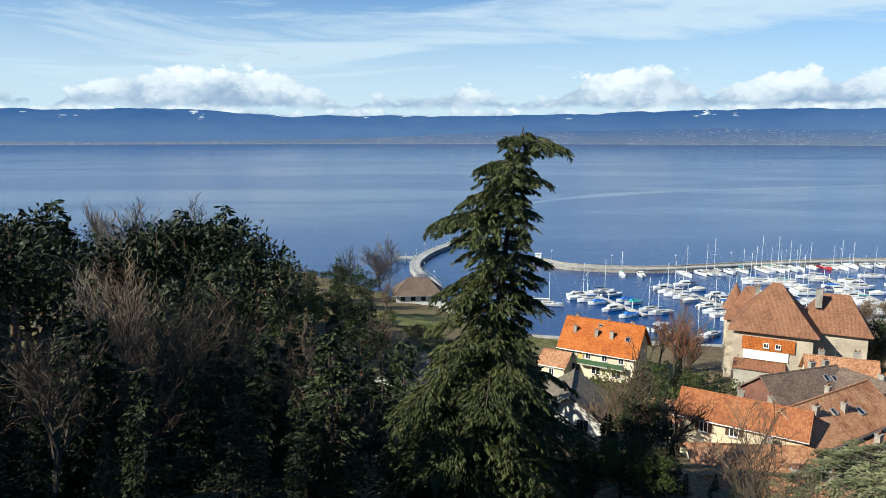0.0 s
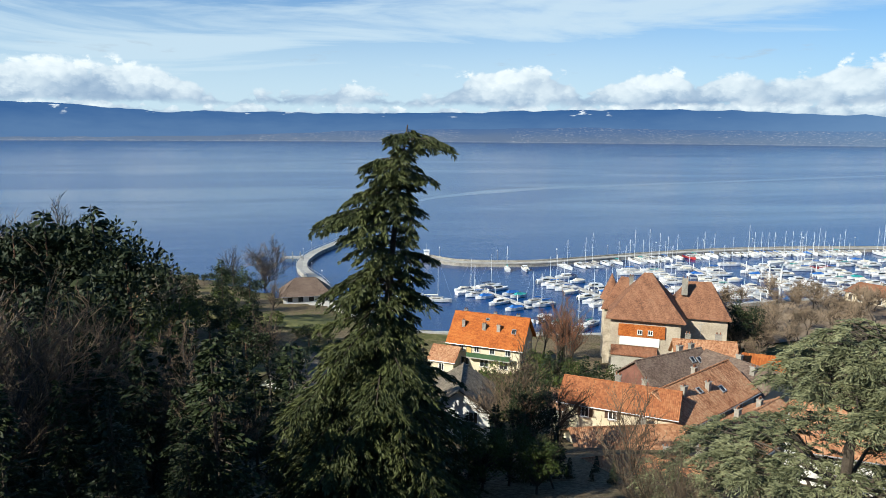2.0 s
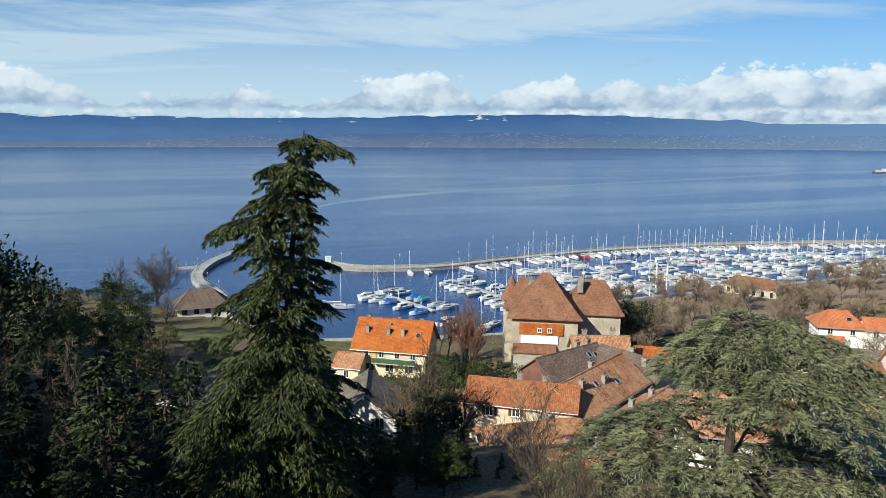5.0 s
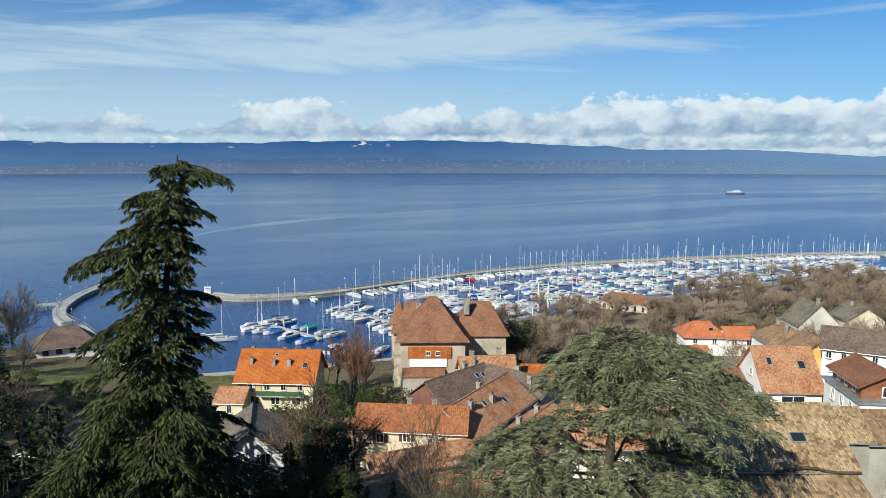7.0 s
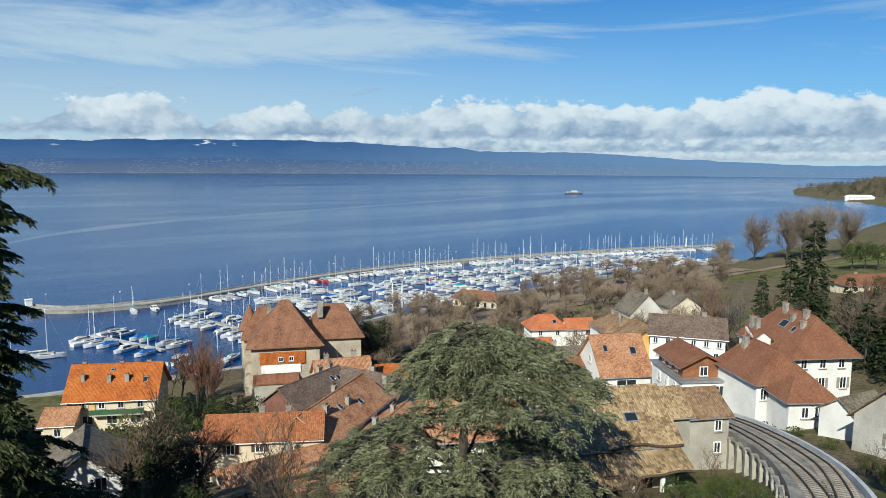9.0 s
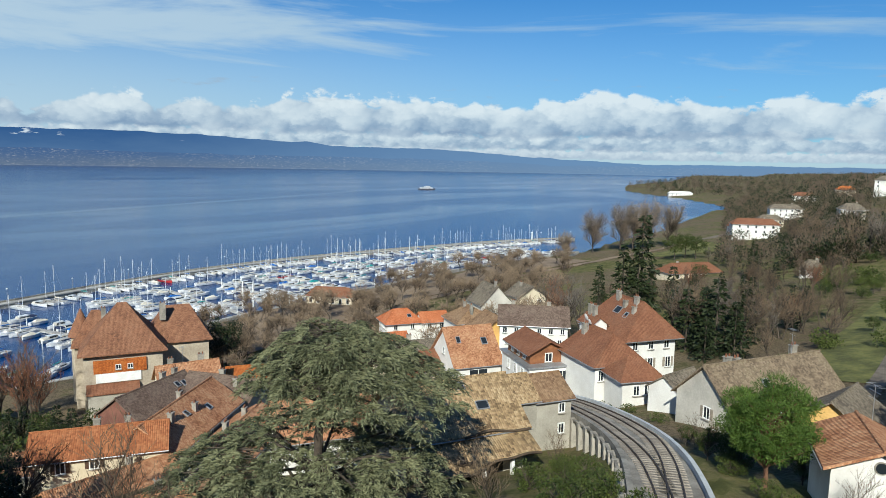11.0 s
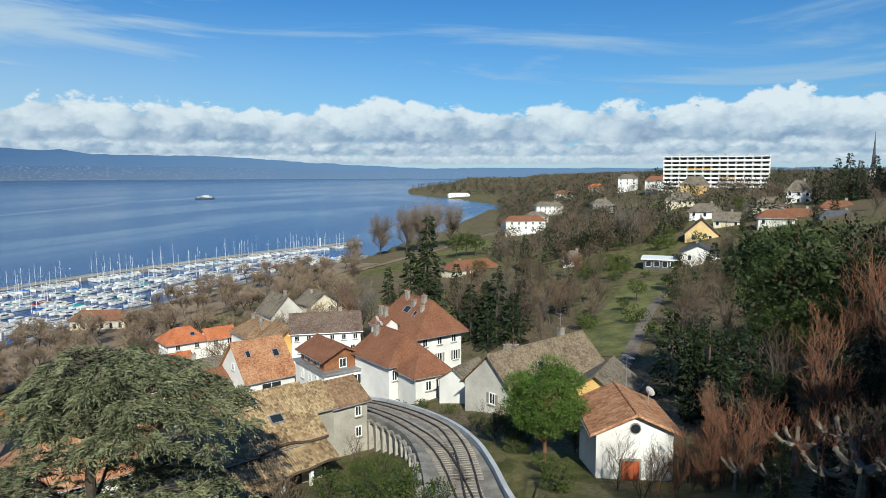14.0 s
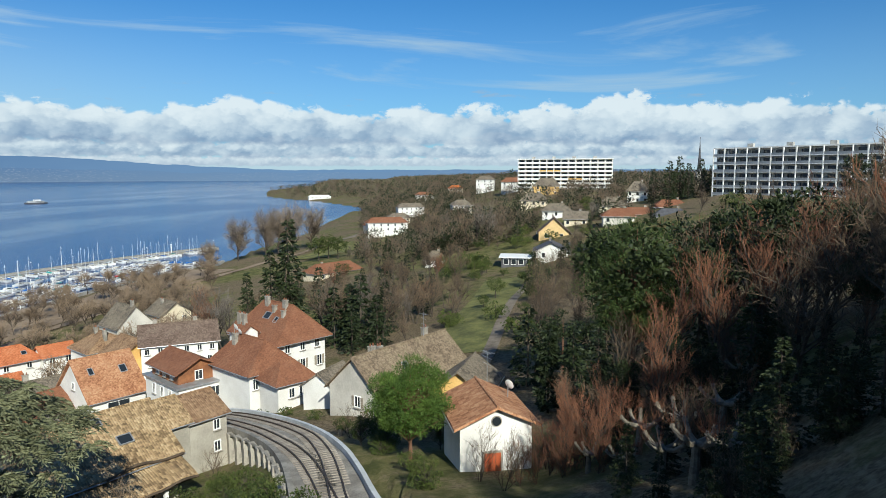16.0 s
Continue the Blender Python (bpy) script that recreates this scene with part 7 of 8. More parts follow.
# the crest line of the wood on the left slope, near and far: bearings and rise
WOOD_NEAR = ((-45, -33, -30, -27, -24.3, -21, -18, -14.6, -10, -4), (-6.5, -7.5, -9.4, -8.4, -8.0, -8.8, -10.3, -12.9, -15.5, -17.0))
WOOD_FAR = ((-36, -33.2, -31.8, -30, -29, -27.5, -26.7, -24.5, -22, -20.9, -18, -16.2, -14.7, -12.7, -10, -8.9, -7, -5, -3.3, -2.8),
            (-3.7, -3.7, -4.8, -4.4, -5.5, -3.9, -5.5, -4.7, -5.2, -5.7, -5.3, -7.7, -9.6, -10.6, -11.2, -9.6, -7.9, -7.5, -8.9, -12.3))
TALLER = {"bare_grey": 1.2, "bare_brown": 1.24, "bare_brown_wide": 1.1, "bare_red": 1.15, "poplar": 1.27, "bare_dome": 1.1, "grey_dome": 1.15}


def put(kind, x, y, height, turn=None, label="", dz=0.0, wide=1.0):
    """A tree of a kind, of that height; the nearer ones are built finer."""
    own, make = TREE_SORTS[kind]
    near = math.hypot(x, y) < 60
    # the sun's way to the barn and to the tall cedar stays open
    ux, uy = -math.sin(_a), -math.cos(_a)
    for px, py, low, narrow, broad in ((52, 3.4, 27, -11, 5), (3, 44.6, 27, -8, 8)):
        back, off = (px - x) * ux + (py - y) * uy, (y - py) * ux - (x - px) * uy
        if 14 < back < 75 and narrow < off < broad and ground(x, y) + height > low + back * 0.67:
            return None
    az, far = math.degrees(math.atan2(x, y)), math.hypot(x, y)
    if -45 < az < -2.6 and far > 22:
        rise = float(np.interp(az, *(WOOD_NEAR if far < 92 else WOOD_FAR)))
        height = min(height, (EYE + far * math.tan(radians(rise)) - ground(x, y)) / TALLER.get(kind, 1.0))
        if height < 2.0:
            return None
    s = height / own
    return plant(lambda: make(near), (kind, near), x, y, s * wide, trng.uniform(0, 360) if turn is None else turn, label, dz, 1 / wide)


trng = random.Random(23)


def scatter(count, kinds, az0, az1, d0, d1, h0, h1, room=1.5, wide=1.0):
    done = tries = 0
    while done < count and tries < count * 12:
        tries += 1
        az, dd = trng.uniform(az0, az1), math.sqrt(trng.uniform(d0 * d0, d1 * d1))
        x, y = polar(az, dd)
        if ground(x, y) < 1.2 or not clear(x, y, room):
            continue
        put(trng.choice(kinds), x, y, trng.uniform(h0, h1), wide=wide)
        done += 1


put("bare_brown", -20.5, 50, 13)
put("bare_dome", -19.0, 44, 14)
put("bare_dome", -24.5, 41, 12, 140)
put("bare_dome", -12.5, 47, 10, 60)
put("grey_dome", -22, 222, 17)
put("bare_brown_wide", 48, 128, 11)
put("bare_red", 47.5, 130, 9)
put("plane", 112, 168, 8)
put("tall_bare", 366, 146, 24)
put("shrub", 44.5, -2.5, 4.5)
put("shrub_brown", 43, 28, 3)
put("spruce", 168, 65, 18)
put("fir", 124, 33, 14)
put("dark_pine", 70, -10, 18)
put("evergreen", -30, 108, 11)
put("bush", 36, 14, 3.2)
put("cypress", 64, -1.6, 8)

# left wood
for kind, x, y, h in (("bare_brown", -26, 56, 21), ("bare_brown", -18, 58, 20), ("bare_grey", -33, 62, 21), ("bare_brown", -14, 66, 17), ("bare_brown", -38, 74, 22), ("dark_pine", -62, 84, 24), ("dark_pine", -70, 96, 26),
                      ("fir", -52, 70, 22), ("fir", -34, 48, 16), ("spruce", -19, 36, 11), ("fir", -12, 44, 11), ("fir", -29, 40, 11), ("fir", -16, 34, 8), ("dark_pine", -48, 112, 27), ("dark_pine", -40, 122, 30),
                      ("spruce", -46, 118, 27), ("dark_pine", -56, 130, 26), ("bare_grey", -62, 140, 26), ("bare_grey", -75, 150, 26), ("bare_red", -55, 120, 22), ("poplar", -114, 220, 27), ("spruce", -105, 150, 27),
                      ("dark_pine", -84, 128, 26), ("bare_grey", -30, 214, 12), ("spruce", -28, 178, 14), ("dark_pine", -20, 168, 13), ("dark_pine", -30, 188, 12), ("evergreen", -27, 125, 13), ("fir", -14, 84, 13), ("dark_pine", -6, 88, 14),
                      ("dark_pine", -12, 96, 12), ("fir", -4, 66, 11), ("fir", -16, 76, 14), ("evergreen", -34, 150, 12), ("bush", -40, 240, 5), ("bush", -50, 244, 5), ("bush", -60, 246, 6), ("bush", -33, 232, 5), ("spruce", -9, 40, 8), ("fir", -6, 52, 9), ("fir", -24, 66, 15)):
    put(kind, x, y, h)
for kind, x, y, h in (("dark_pine", -54.8, 83.7, 40), ("dark_pine", -63.2, 99.6, 40), ("spruce", -56.0, 97.0, 40), ("dark_pine", -66.7, 109.3, 40), ("grey_dome", -62.0, 136.6, 40), ("grey_dome", -56.1, 134.8, 40), ("dark_pine", -43.4, 111.9, 40), ("dark_pine", -39.6, 117.5, 40), ("spruce", -36.5, 112.2, 40), ("dark_pine", -34.5, 112.8, 40), ("dark_pine", -28.5, 100.0, 40), ("dark_pine", -45.6, 128.1, 40)):
    put(kind, x, y, h)
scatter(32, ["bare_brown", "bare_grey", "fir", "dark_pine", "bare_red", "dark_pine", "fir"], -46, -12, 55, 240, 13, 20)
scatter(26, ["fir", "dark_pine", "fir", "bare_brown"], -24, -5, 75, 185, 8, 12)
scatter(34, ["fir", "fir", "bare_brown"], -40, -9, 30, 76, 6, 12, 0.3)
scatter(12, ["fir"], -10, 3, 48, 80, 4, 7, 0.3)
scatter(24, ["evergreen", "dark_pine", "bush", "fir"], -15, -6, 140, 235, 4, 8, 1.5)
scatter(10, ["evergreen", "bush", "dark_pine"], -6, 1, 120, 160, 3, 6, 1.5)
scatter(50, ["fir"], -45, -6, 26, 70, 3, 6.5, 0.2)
# by the castle and the quay
for kind, x, y, h in (("bare_red", 44, 132, 11), ("bare_brown_wide", 44, 138, 9), ("bare_grey", 47, 126, 13), ("evergreen", 36, 143, 4), ("bush", 41, 121, 3), ("bush", 45, 116, 3), ("bush", 50, 108, 3.5), ("bare_brown_wide", 83, 125, 13), ("dark_pine", 82, 121, 14), ("shrub_brown", 40, 112, 4), ("shrub_brown", 34, 110, 5),
                      ("bare_brown_wide", 95, 130, 9), ("shrub_brown", 30, 106, 5), ("dark_pine", 22, 70, 9), ("bare_brown", 20, 60, 11)):
    put(kind, x, y, h)
scatter(180, ["plane"], 32, 63, 136, 345, 7, 10.5, 0.8)
# foreground bushes below the terrace
scatter(4, ["shrub_brown"], 26, 38, 27, 38, 3.5, 5, 0.3)
for kind, x, y, h in (("evergreen", 41, 20, 3.4), ("bush", 43, 24, 2.6), ("bush", 45, 21, 2.6), ("shrub_brown", 38, 24, 5), ("bush", 37, 18, 3), ("bush", 40, 16.5, 2.4), ("shrub_brown", 51, 25.5, 4), ("bush", 42, 6.5, 2.2), ("bush", 47.5, 8.5, 1.9), 
                      ("bush", 53, 12, 2), ("bush", 84, 26, 2.2), ("bush", 86.5, 27.5, 2.2), ("shrub_brown", 64, 18.5, 3.5), ("shrub_brown", 67, 17.5, 3)):
    put(kind, x, y, h)
scatter(14, ["bush", "shrub_brown", "bush", "evergreen"], 70, 84, 56, 72, 1.6, 3.2, 0.1)
for x, y, h in ((70, 27.6, 1.8), (72.5, 29.4, 2.0), (75, 31.6, 1.8), (77.4, 33.2, 2.0), (79, 30.5, 1.6), (74, 25.0, 1.5)):
    put("bush", x, y, h)
# the round pine by the barn
round_pine = clump_tree("pine", 21, 8.8, 3.1, M_PINE, "round-crowned bright green pine on a bare leaning trunk", 0.34, 130, 300, 0.26, M_BARK_RED, 0.95, slim=0.22)
round_pine.matrix_world = pose(50.8, 9.2, 26.6)
# big dark pines on the shaded slope
big_pine = clump_tree("pine", 31, 17.5, 6.0, M_PINE_DARK, "big spreading pine lit on its sunny side", 0.28, 150, 330, 0.30, M_BARK_RED, 0.9, slim=0.24)
big_pine.matrix_world = pose(72.5, -10.5, 27.6)
FOOTPRINTS.append((72.5, -10.5, 4))
for x, y, h in ((68, -3, 10), (82, -20, 15), (66, -17, 13), (62, -23, 14), (73, -23, 15)):
    put("dark_pine", x, y, h)
for kind, x, y, h in (("shrub", 46, -4, 6), ("shrub", 48.5, -1.2, 5), ("shrub", 47.2, -2.6, 5.5), ("shrub", 49.6, -3.0, 5.5), ("shrub", 43, -4.5, 5), ("shrub", 47, -6, 6), ("shrub", 44, 0.5, 4), ("shrub_brown", 42, 1.5, 4.5), ("shrub_brown", 44.5, 3.2, 4), ("shrub", 40, -7, 5), ("bare_red", 47, -9, 8), ("bare_brown_wide", 40, -11, 7), ("bare_brown_wide", 36, -14, 8), ("bare_brown_wide", 44, -16, 9),
                      ("bare_brown_wide", 50, -20, 10), ("bare_brown_wide", 40, -20, 9), ("bare_brown", 48, -27, 12), ("bare_brown_wide", 34, -20, 8)):
    put(kind, x, y, h)
scatter(34, ["bare_brown", "bare_red", "bare_brown", "bare_brown_wide"], 99, 122, 50, 115, 8, 12, 0.3)
scatter(14, ["bare_brown", "bare_red", "bare_brown_wide"], 99, 122, 115, 200, 4, 7, 0.3)
scatter(10, ["bare_brown_wide", "fir"], 98, 122, 30, 55, 4, 6, 0.3)
scatter(12, ["dark_pine", "fir"], 100, 122, 40, 70, 5, 8, 0.3)
scatter(24, ["bare_red", "bare_brown", "bare_red"], 101, 120, 58, 105, 9, 13, 0.2)
scatter(50, ["bare_brown", "bare_brown_wide", "fir", "shrub_brown"], 89.5, 99, 75, 190, 5, 10, 0.3)
# the wooded valley beyond the villas
scatter(40, ["bare_brown", "bare_brown_wide", "bare_grey", "bare_brown", "fir"], 65.5, 80, 112, 225, 6, 9, 0.3)
scatter(24, ["bush", "evergreen", "shrub_brown", "bush"], 80, 92, 100, 260, 2, 4.5, 0.8)
for kind, x, y, h in (("spruce", 172, 65.5, 27), ("spruce", 168, 69, 20), ("fir", 128, 36, 12), ("fir", 121, 29, 10), ("fir", 132, 30, 11), ("fir", 118, 33, 9), ("spruce", 160, 72, 15), ("spruce", 245, 55, 14), ("fir", 180, 60, 12), ("tall_bare", 348, 162, 21), ("tall_bare", 358, 150, 24), ("tall_bare", 372, 140, 25), ("tall_bare", 382, 132, 23), ("tall_bare", 340, 174, 15),
                      ("bare_grey", 134, 66, 13), ("bare_grey", 128, 62, 12), ("bare_red", 138, 70, 12), ("bare_grey", 150, 80, 12), ("bare_red", 168, 90, 11)):
    put(kind, x, y, h)
scatter(32, ["bare_brown", "bare_brown_wide", "bare_brown", "bare_red"], 71.5, 84, 128, 240, 6, 9.5, 0.3)
scatter(20, ["bare_brown", "fir", "bare_grey", "evergreen", "spruce"], 71, 103, 235, 330, 6, 10, 0.5)
scatter(14, ["evergreen", "bush", "bare_brown"], 82, 92, 130, 300, 3, 6, 1.0)


def grow_to(kind, spots):
    """Trees of a kind with their tops at given heights."""
    for x, y, top in spots:
        h = top - ground(x, y) + 0.15
        if h > 1.2:
            put(kind, x, y, min(h, 26.0))


grow_to("evergreen", ((36.5, 112.2, 12.7), (41.7, 108.3, 12.0), (13.6, 48.1, 28.0), (15.1, 45.6, 28.3), (11.1, 46.7, 28.5), (319.7, 92.2, 13.6), (373.6, 65.9, 6.7), (344.6, 88.5, 8.3), (343.2, 98.4, 10.0), (345.5, 69.8, 7.1), (323.4, 77.4, 10.8), (299.2, 9.7, 5.1), (197.3, 15.9, 24.4), (231.5, 32.9, 22.1), (292.9, 20.9, 13.2), (313.0, 104.6, 21.5), (319.1, 101.9, 21.6), (315.8, 95.8, 21.1), (57.3, -12.5, 33.4), (58.3, -17.0, 33.8), (68.5, -16.5, 31.7), (64.7, -10.9, 33.3), (60.4, -17.4, 38.3),))
grow_to("evergreen", ((55.0, -11.8, 35.0), (68.3, -4.7, 28.5),))
grow_to("fir", ((37.8, 109.7, 12.7), (40.6, 111.8, 11.9), (42.5, 104.7, 13.2), (43.1, 101.2, 13.4), (34.5, 102.3, 13.7), (37.0, 99.3, 13.6), (39.0, 95.3, 13.8), (41.5, 95.4, 13.7), (6.9, 59.6, 32.4), (8.0, 57.4, 31.2), (14.0, 54.2, 26.8), (18.0, 50.9, 27.7), (15.3, 49.7, 28.0), (10.5, 48.9, 28.5), (150.7, 25.8, 27.1), (127.0, 39.1, 28.0), (163.7, 25.3, 25.4), (142.7, 35.1, 23.9), (141.9, 46.7, 24.8), (134.7, 38.4, 27.4),))
grow_to("fir", ((161.7, 19.2, 20.5), (168.4, 36.0, 22.1), (168.3, 27.5, 20.7), (323.1, 75.7, 9.1), (329.0, 83.4, 11.2), (53.1, -10.8, 37.2), (63.1, -3.9, 35.5), (71.6, -7.4, 34.8), (66.9, -8.7, 30.8), (66.4, -11.7, 35.9), (55.3, -7.4, 34.3), (56.5, -5.5, 37.3), (37.7, -9.0, 34.4), (45.8, -14.2, 32.8), (40.6, -5.7, 34.4), (45.4, -5.5, 32.3), (38.0, -7.7, 36.9),))
grow_to("bare_red", ((43.1, 116.3, 19.7), (41.2, 114.8, 17.6), (42.9, 112.1, 17.4),))
grow_to("bush", ((27.4, 87.8, 17.2), (24.6, 82.4, 18.6), (28.1, 85.5, 17.1), (28.3, 81.2, 18.1), (24.9, 88.6, 16.8), (24.5, 92.8, 16.3), (23.1, 97.3, 14.8), (235.9, 20.6, 17.7), (214.6, 17.7, 25.0), (192.6, 9.3, 22.9), (266.7, 15.9, 8.5), (258.4, 37.0, 17.7), (256.7, 16.0, 19.4), (212.4, 20.8, 25.2), (224.0, 16.2, 20.5), (261.4, 19.6, 16.4), (206.5, 7.6, 20.7), (249.9, 20.3, 18.8), (203.3, 23.9, 22.1), (231.1, 27.7, 18.9), (197.6, 26.2, 21.6), (245.2, 16.3, 13.2), (241.8, 22.3, 13.3),))
grow_to("spruce", ((7.2, 65.6, 33.6),))
grow_to("bare_brown", ((15.6, 55.9, 28.1), (17.2, 57.5, 28.5), (19.5, 56.7, 28.3), (17.1, 47.0, 27.6), (130.7, 16.6, 26.3), (171.1, 24.6, 23.5), (136.9, 16.6, 28.7), (140.7, 41.4, 26.5), (139.2, 45.6, 23.1), (164.0, 33.9, 22.4), (144.6, 22.3, 26.5), (166.0, 36.4, 24.0), (130.4, 43.4, 27.8), (145.5, 23.4, 27.3), (144.7, 47.3, 25.7), (150.8, 39.4, 24.0), (164.3, 49.0, 21.5), (173.0, 29.7, 21.8), (280.4, 40.2, 30.9), (383.9, 27.0, 31.2), (332.0, 56.3, 28.0), (310.3, 35.4, 26.1), (329.7, 36.9, 31.6), (305.3, 48.6, 27.9),))
grow_to("bare_brown", ((304.7, 24.5, 31.8), (295.6, 21.5, 29.3), (366.6, 85.8, 5.5), (352.6, 92.0, 6.0), (293.7, 67.4, 18.5), (331.8, 73.4, 14.6), (331.8, 69.8, 8.4), (55.1, -14.9, 35.3), (55.0, -4.8, 33.5), (60.3, -16.8, 36.2), (55.8, -15.2, 38.3), (58.1, -3.9, 33.1), (60.5, -10.7, 32.7), (62.4, -7.2, 36.6),))
grow_to("dark_pine", ((17.6, 55.3, 28.3), (60.3, -8.5, 34.2), (69.2, -4.4, 33.0), (66.9, -9.3, 31.3), (66.7, -7.3, 32.0), (67.7, -10.2, 30.8),))
grow_to("shrub_brown", ((20.1, 39.1, 33.7), (16.9, 31.8, 33.9),))
grow_to("bare_grey", ((178.1, 35.1, 17.8), (138.7, 36.3, 26.8), (179.5, 28.5, 22.8), (139.8, 44.6, 25.4), (150.8, 46.1, 21.2), (167.1, 44.7, 22.3), (132.2, 25.9, 25.2), (138.9, 31.6, 26.3), (136.5, 34.9, 24.7), (144.4, 17.2, 23.6), (168.2, 44.5, 21.1), (160.7, 30.8, 23.6), (270.0, 23.5, 35.2), (367.2, 38.8, 31.8), (342.6, 46.0, 29.3), (377.5, 53.4, 18.1), (373.6, 27.4, 17.1), (395.5, 31.9, 25.5), (310.8, 38.8, 22.1), (262.1, 18.6, 36.1), (299.3, 22.3, 30.5), (292.3, 83.4, 16.6), (338.3, 97.5, 8.8), (359.9, 64.8, 5.4),))
grow_to("bare_brown_wide", ((127.7, 29.6, 28.7), (130.8, 36.9, 27.7), (181.4, 21.6, 21.2), (179.0, 38.6, 21.5), (138.7, 41.8, 27.0), (164.6, 29.8, 22.3), (137.1, 27.0, 28.6), (176.8, 33.8, 22.9), (151.2, 17.4, 22.3), (169.3, 41.7, 23.3), (151.4, 32.9, 23.4), (309.9, 25.7, 30.5), (300.4, 34.5, 23.6), (396.7, 47.1, 28.3), (346.6, 55.3, 27.8), (356.2, 56.0, 31.9), (263.6, 27.2, 34.3), (309.0, 41.3, 27.3), (322.4, 53.5, 30.3), (347.1, 27.1, 33.4),))
grow_to("shrub", ((44.0, -0.6, 31.8), (46.0, -1.5, 32.3), (43.9, -2.3, 32.4), (45.9, -3.2, 32.7),))

grow_to("spruce", ((295.0, -54.3, 55.0), (299.2, -59.2, 56.9), (293.6, -61.7, 54.0), (302.3, -68.6, 56.0), (291.7, -70.3, 53.0), (315.8, -51.4, 51.8)))
grow_to("dark_pine", ((174.1, -76.0, 55.9), (164.1, -74.0, 50.3), (165.5, -70.8, 45.6)))
scatter(18, ["bare_brown", "fir", "evergreen", "spruce"], 92, 106, 185, 330, 5, 9, 0.8)
scatter(26, ["bush", "evergreen", "bush", "shrub_brown"], 84, 95, 150, 330, 2, 4.5, 0.8)
# low firs added to darken the shaded slope under the pollards
scatter(46, ["fir", "fir", "shrub_brown"], 97, 123, 26, 62, 2.2, 4.2, 0.2)
scatter(24, ["fir"], 104, 121, 24, 46, 2.6, 4.6, 0.0)

grow_to("fir", ((18.5, 51.0, 22.0), (19.5, 50.4, 23.4), (21.2, 49.7, 22.6), (22.8, 48.9, 23.6), (24.4, 48.2, 22.8), (26.0, 50.0, 22.4), (23.0, 53.0, 22.0), (16.5, 50.0, 23.0), (27.0, 54.0, 20.4)))


def pollard(x, y, h, seed, shoots=90):
    """A hard-pruned tree: thick bole, knuckled stubs and a broom of young shoots."""
    rng2 = random.Random(seed)
    ob = thing("pollard_tree", pose(x, y, ground(x, y) - 0.2, 0, 0, rng2.uniform(0, 360)), "pollarded tree with pale knuckled limbs and russet shoots", "tree")
    limbs, twigs = Shape(), Shape()
    fork = Vector((rng2.gauss(0, 0.15), rng2.gauss(0, 0.15), h * 0.45))
    limbs.tube((0, 0, 0), fork, h * 0.055, h * 0.042, 8)
    for i in range(6):
        a = i * 1.05 + rng2.uniform(-0.3, 0.3)
        mid = fork + Vector((math.cos(a), math.sin(a), 0.25)) * h * 0.16
        tip = mid + Vector((math.cos(a) * 0.8, math.sin(a) * 0.8, 0.7)) * h * rng2.uniform(0.10, 0.18)
        limbs.tube(fork, mid, h * 0.034, h * 0.028, 6)
        limbs.tube(mid, tip, h * 0.028, h * 0.024, 6)
        limbs.tube(tip, tip + Vector((0, 0, h * 0.04)), h * 0.034, h * 0.02, 6, True)
        for j in range(shoots // 6):
            w = Vector((rng2.gauss(math.cos(a) * 0.5, 0.5), rng2.gauss(math.sin(a) * 0.5, 0.5), rng2.uniform(0.6, 1.3))).normalized()
            ln = h * rng2.uniform(0.12, 0.26)
            twigs.tube(tip, tip + w * ln * 0.6, 0.012, 0.009, 3)
            twigs.tube(tip + w * ln * 0.6, tip + (w + Vector((0, 0, 0.3))) * ln, 0.009, 0.004, 3)
    part("trunk", limbs, M_STUB, ob)
    part("crown", twigs, M_TWIG_RED, ob, "young russet shoots")


for i, (x, y, top) in enumerate(((39.6, -5.5, 35.2), (43.8, -3.9, 33.8), (37.3, -7.3, 37.6), (35.0, -8.5, 39.3), (32.6, -9.5, 39.7), (45.4, -7.3, 36.1), (43.0, -9.5, 37.8), (44.4, -12.2, 38.3), (49.8, -14.9, 38.9))):
    pollard(x, y, max(top - ground(x, y), 3.5), 40 + i)


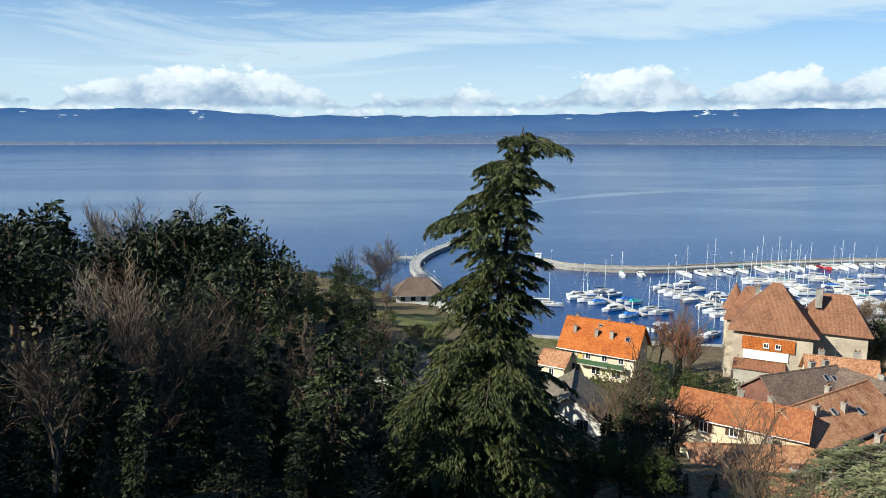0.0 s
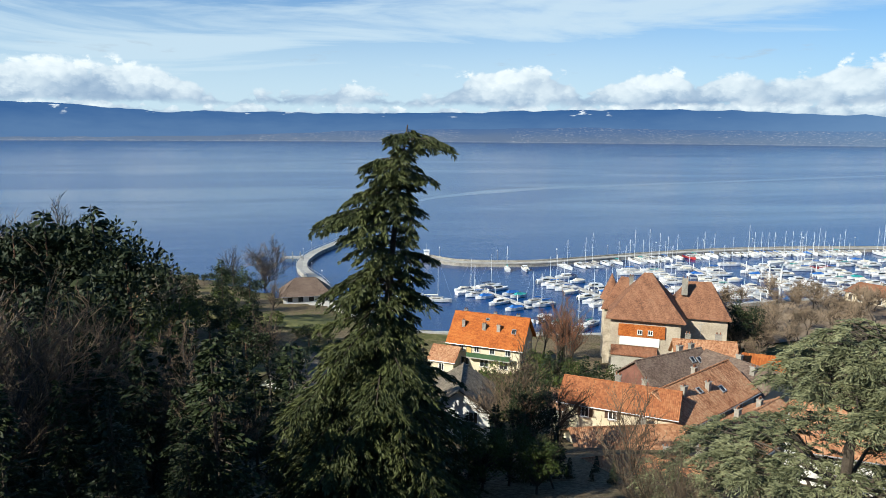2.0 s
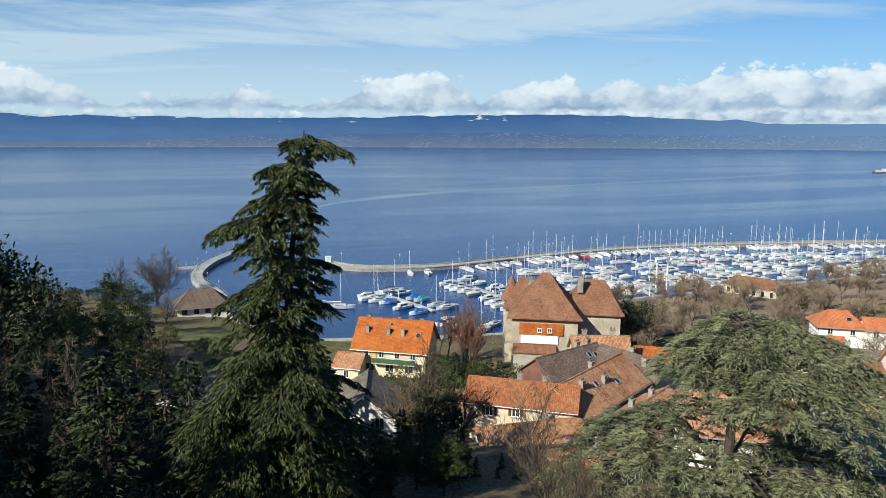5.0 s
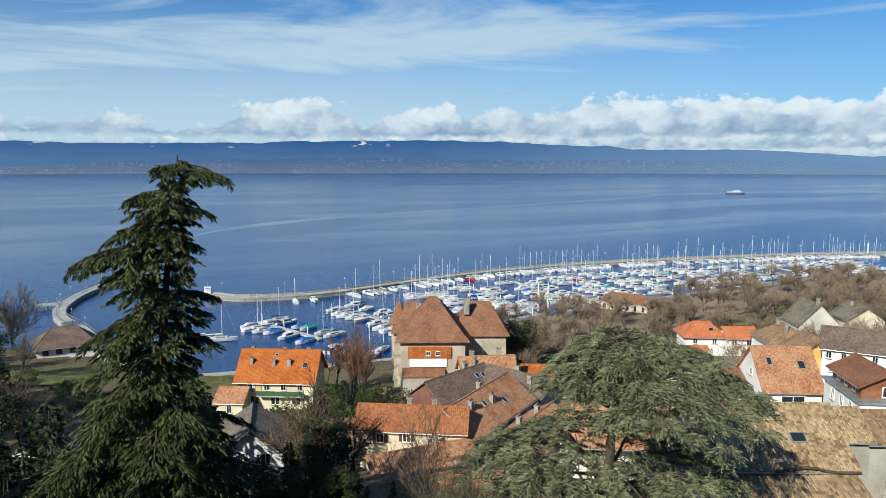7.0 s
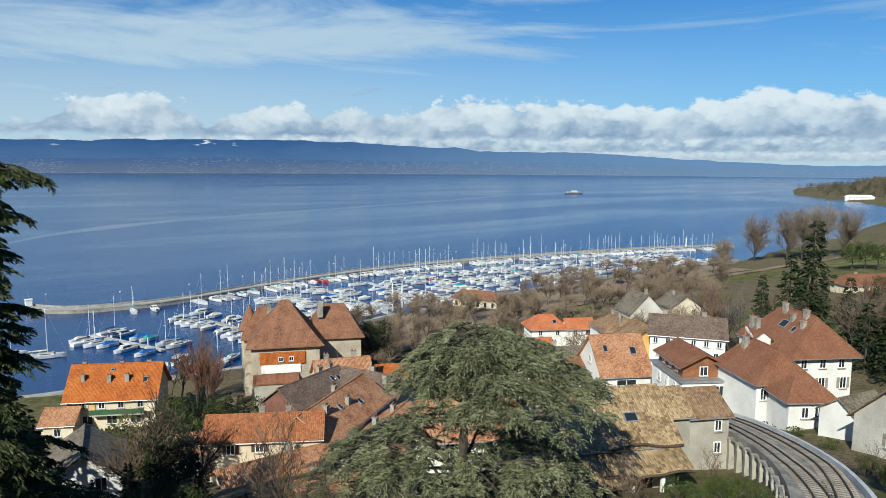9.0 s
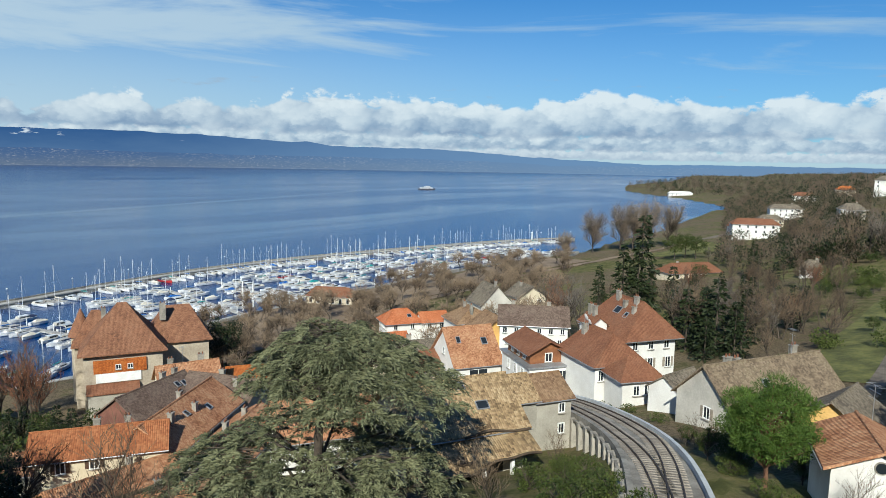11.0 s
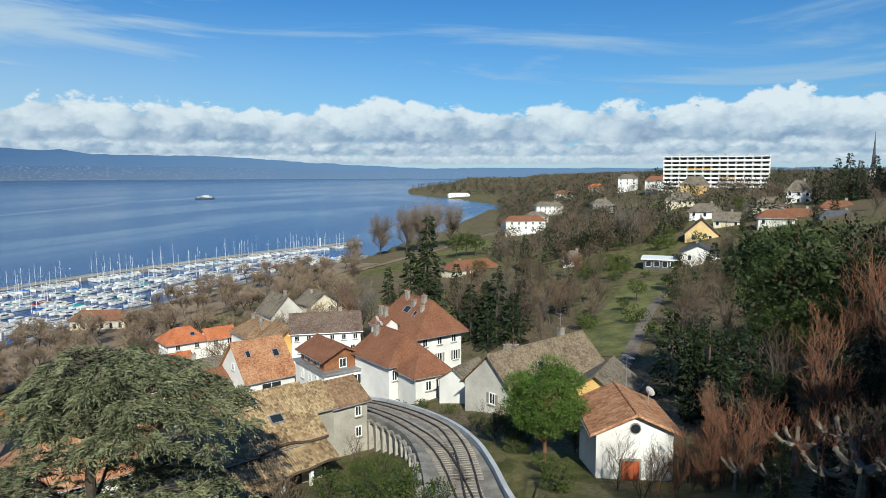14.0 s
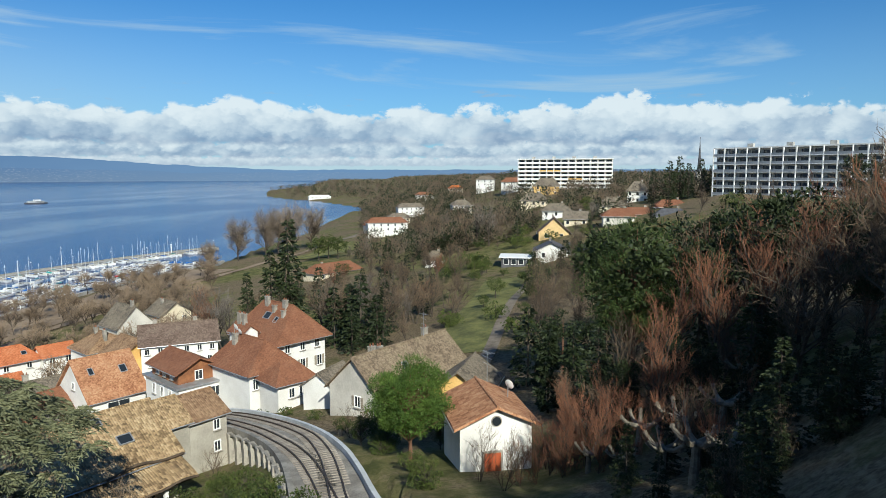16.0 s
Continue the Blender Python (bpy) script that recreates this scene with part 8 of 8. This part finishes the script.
def far_woods():
    """Distant woods along the shore and over the plateau."""
    rng2 = np.random.default_rng(4)
    for leaf, share, label in ((M_FARTWIG, 0.72, "distant bare brown lakeside woodland"), (M_DARKLEAF, 0.28, "distant dark evergreens among woodland")):
        cs, ds, ls = [], [], []
        for i in range(int(8600 * share)):
            az = (rng2.uniform(66.5, 84) if i % 2 else rng2.uniform(72, 118))
            dd = 260 * (4200 / 260) ** (rng2.random() ** 1.25)
            x, y = polar(az, dd)
            z = ground(x, y)
            if z < 1.2 or (dd < 640 and az < 74) or not clear(x, y, 6) or (az < 75 and dd < 1240):
                continue
            h = rng2.uniform(6, 11) if dd < 600 else rng2.uniform(7, 14)
            m = 120 if dd < 700 else 44
            blade = 1.1 if dd < 700 else 2.4
            if 75.3 < az < 80.6 and dd < 545 and rng2.random() < 0.8:
                continue
            u = rng2.normal(size=(m, 3))
            u /= np.linalg.norm(u, axis=1, keepdims=True)
            cs.append(np.array((x, y, z + h * 0.5)) + u * rng2.uniform(0.3, 1, (m, 1)) * np.array((h * 0.42, h * 0.42, h * 0.5)))
            ds.append(u + np.array((0, 0, 0.9 if leaf is M_FARTWIG else 0.2)))
            ls.append(np.full(m, blade))
        me = quads_mesh("woodland", leaf_quads(rng2, np.concatenate(cs), np.concatenate(ds), np.concatenate(ls), np.concatenate(ls) * (0.24 if leaf is M_FARTWIG else 0.5)))
        alone("woodland", me, leaf, label, "woodland", "stuff")


far_woods()

# unseen trees added on the plateau behind the terrace to shade the right-hand slope
for kind, x, y, h in (("dark_pine", 4, -19, 14), ("dark_pine", 11, -17, 14), ("dark_pine", 8, -25, 16), ("fir", 16, -22, 15), ("dark_pine", 14, -30, 17), ("dark_pine", 2, -30, 17), ("fir", 22, -29, 16), ("dark_pine", 10, -38, 18), ("dark_pine", 20, -38, 18), ("dark_pine", 28, -36, 17), ("fir", -4, -24, 16),
                      # unseen trees added left of the view to shade the left wood
                      ("dark_pine", -34, 12, 20), ("dark_pine", -38, 20, 20), ("dark_pine", -44, 26, 20), ("dark_pine", -42, 14, 20), ("dark_pine", -50, 22, 20), ("dark_pine", -28, 7, 19), ("dark_pine", -48, 32, 20), ("fir", -32, 18, 19), ("fir", -40, 8, 19), ("fir", -54, 30, 20),
                      ("dark_pine", -52, 34, 17), ("fir", -60, 30, 16), ("dark_pine", -66, 42, 18), ("fir", -72, 36, 17), ("dark_pine", -80, 44, 18), ("dark_pine", -88, 50, 18)):
    put(kind, x, y, h)
# more unseen shade trees: on the left bluff, then behind the terrace
scatter(22, ["dark_pine"], -80, -50, 52, 95, 16, 20, 0.2)
scatter(26, ["dark_pine", "fir"], 138, 168, 20, 34, 13, 16, 0.0)
scatter(16, ["dark_pine", "fir"], 129, 160, 36, 56, 15, 18, 0.0)
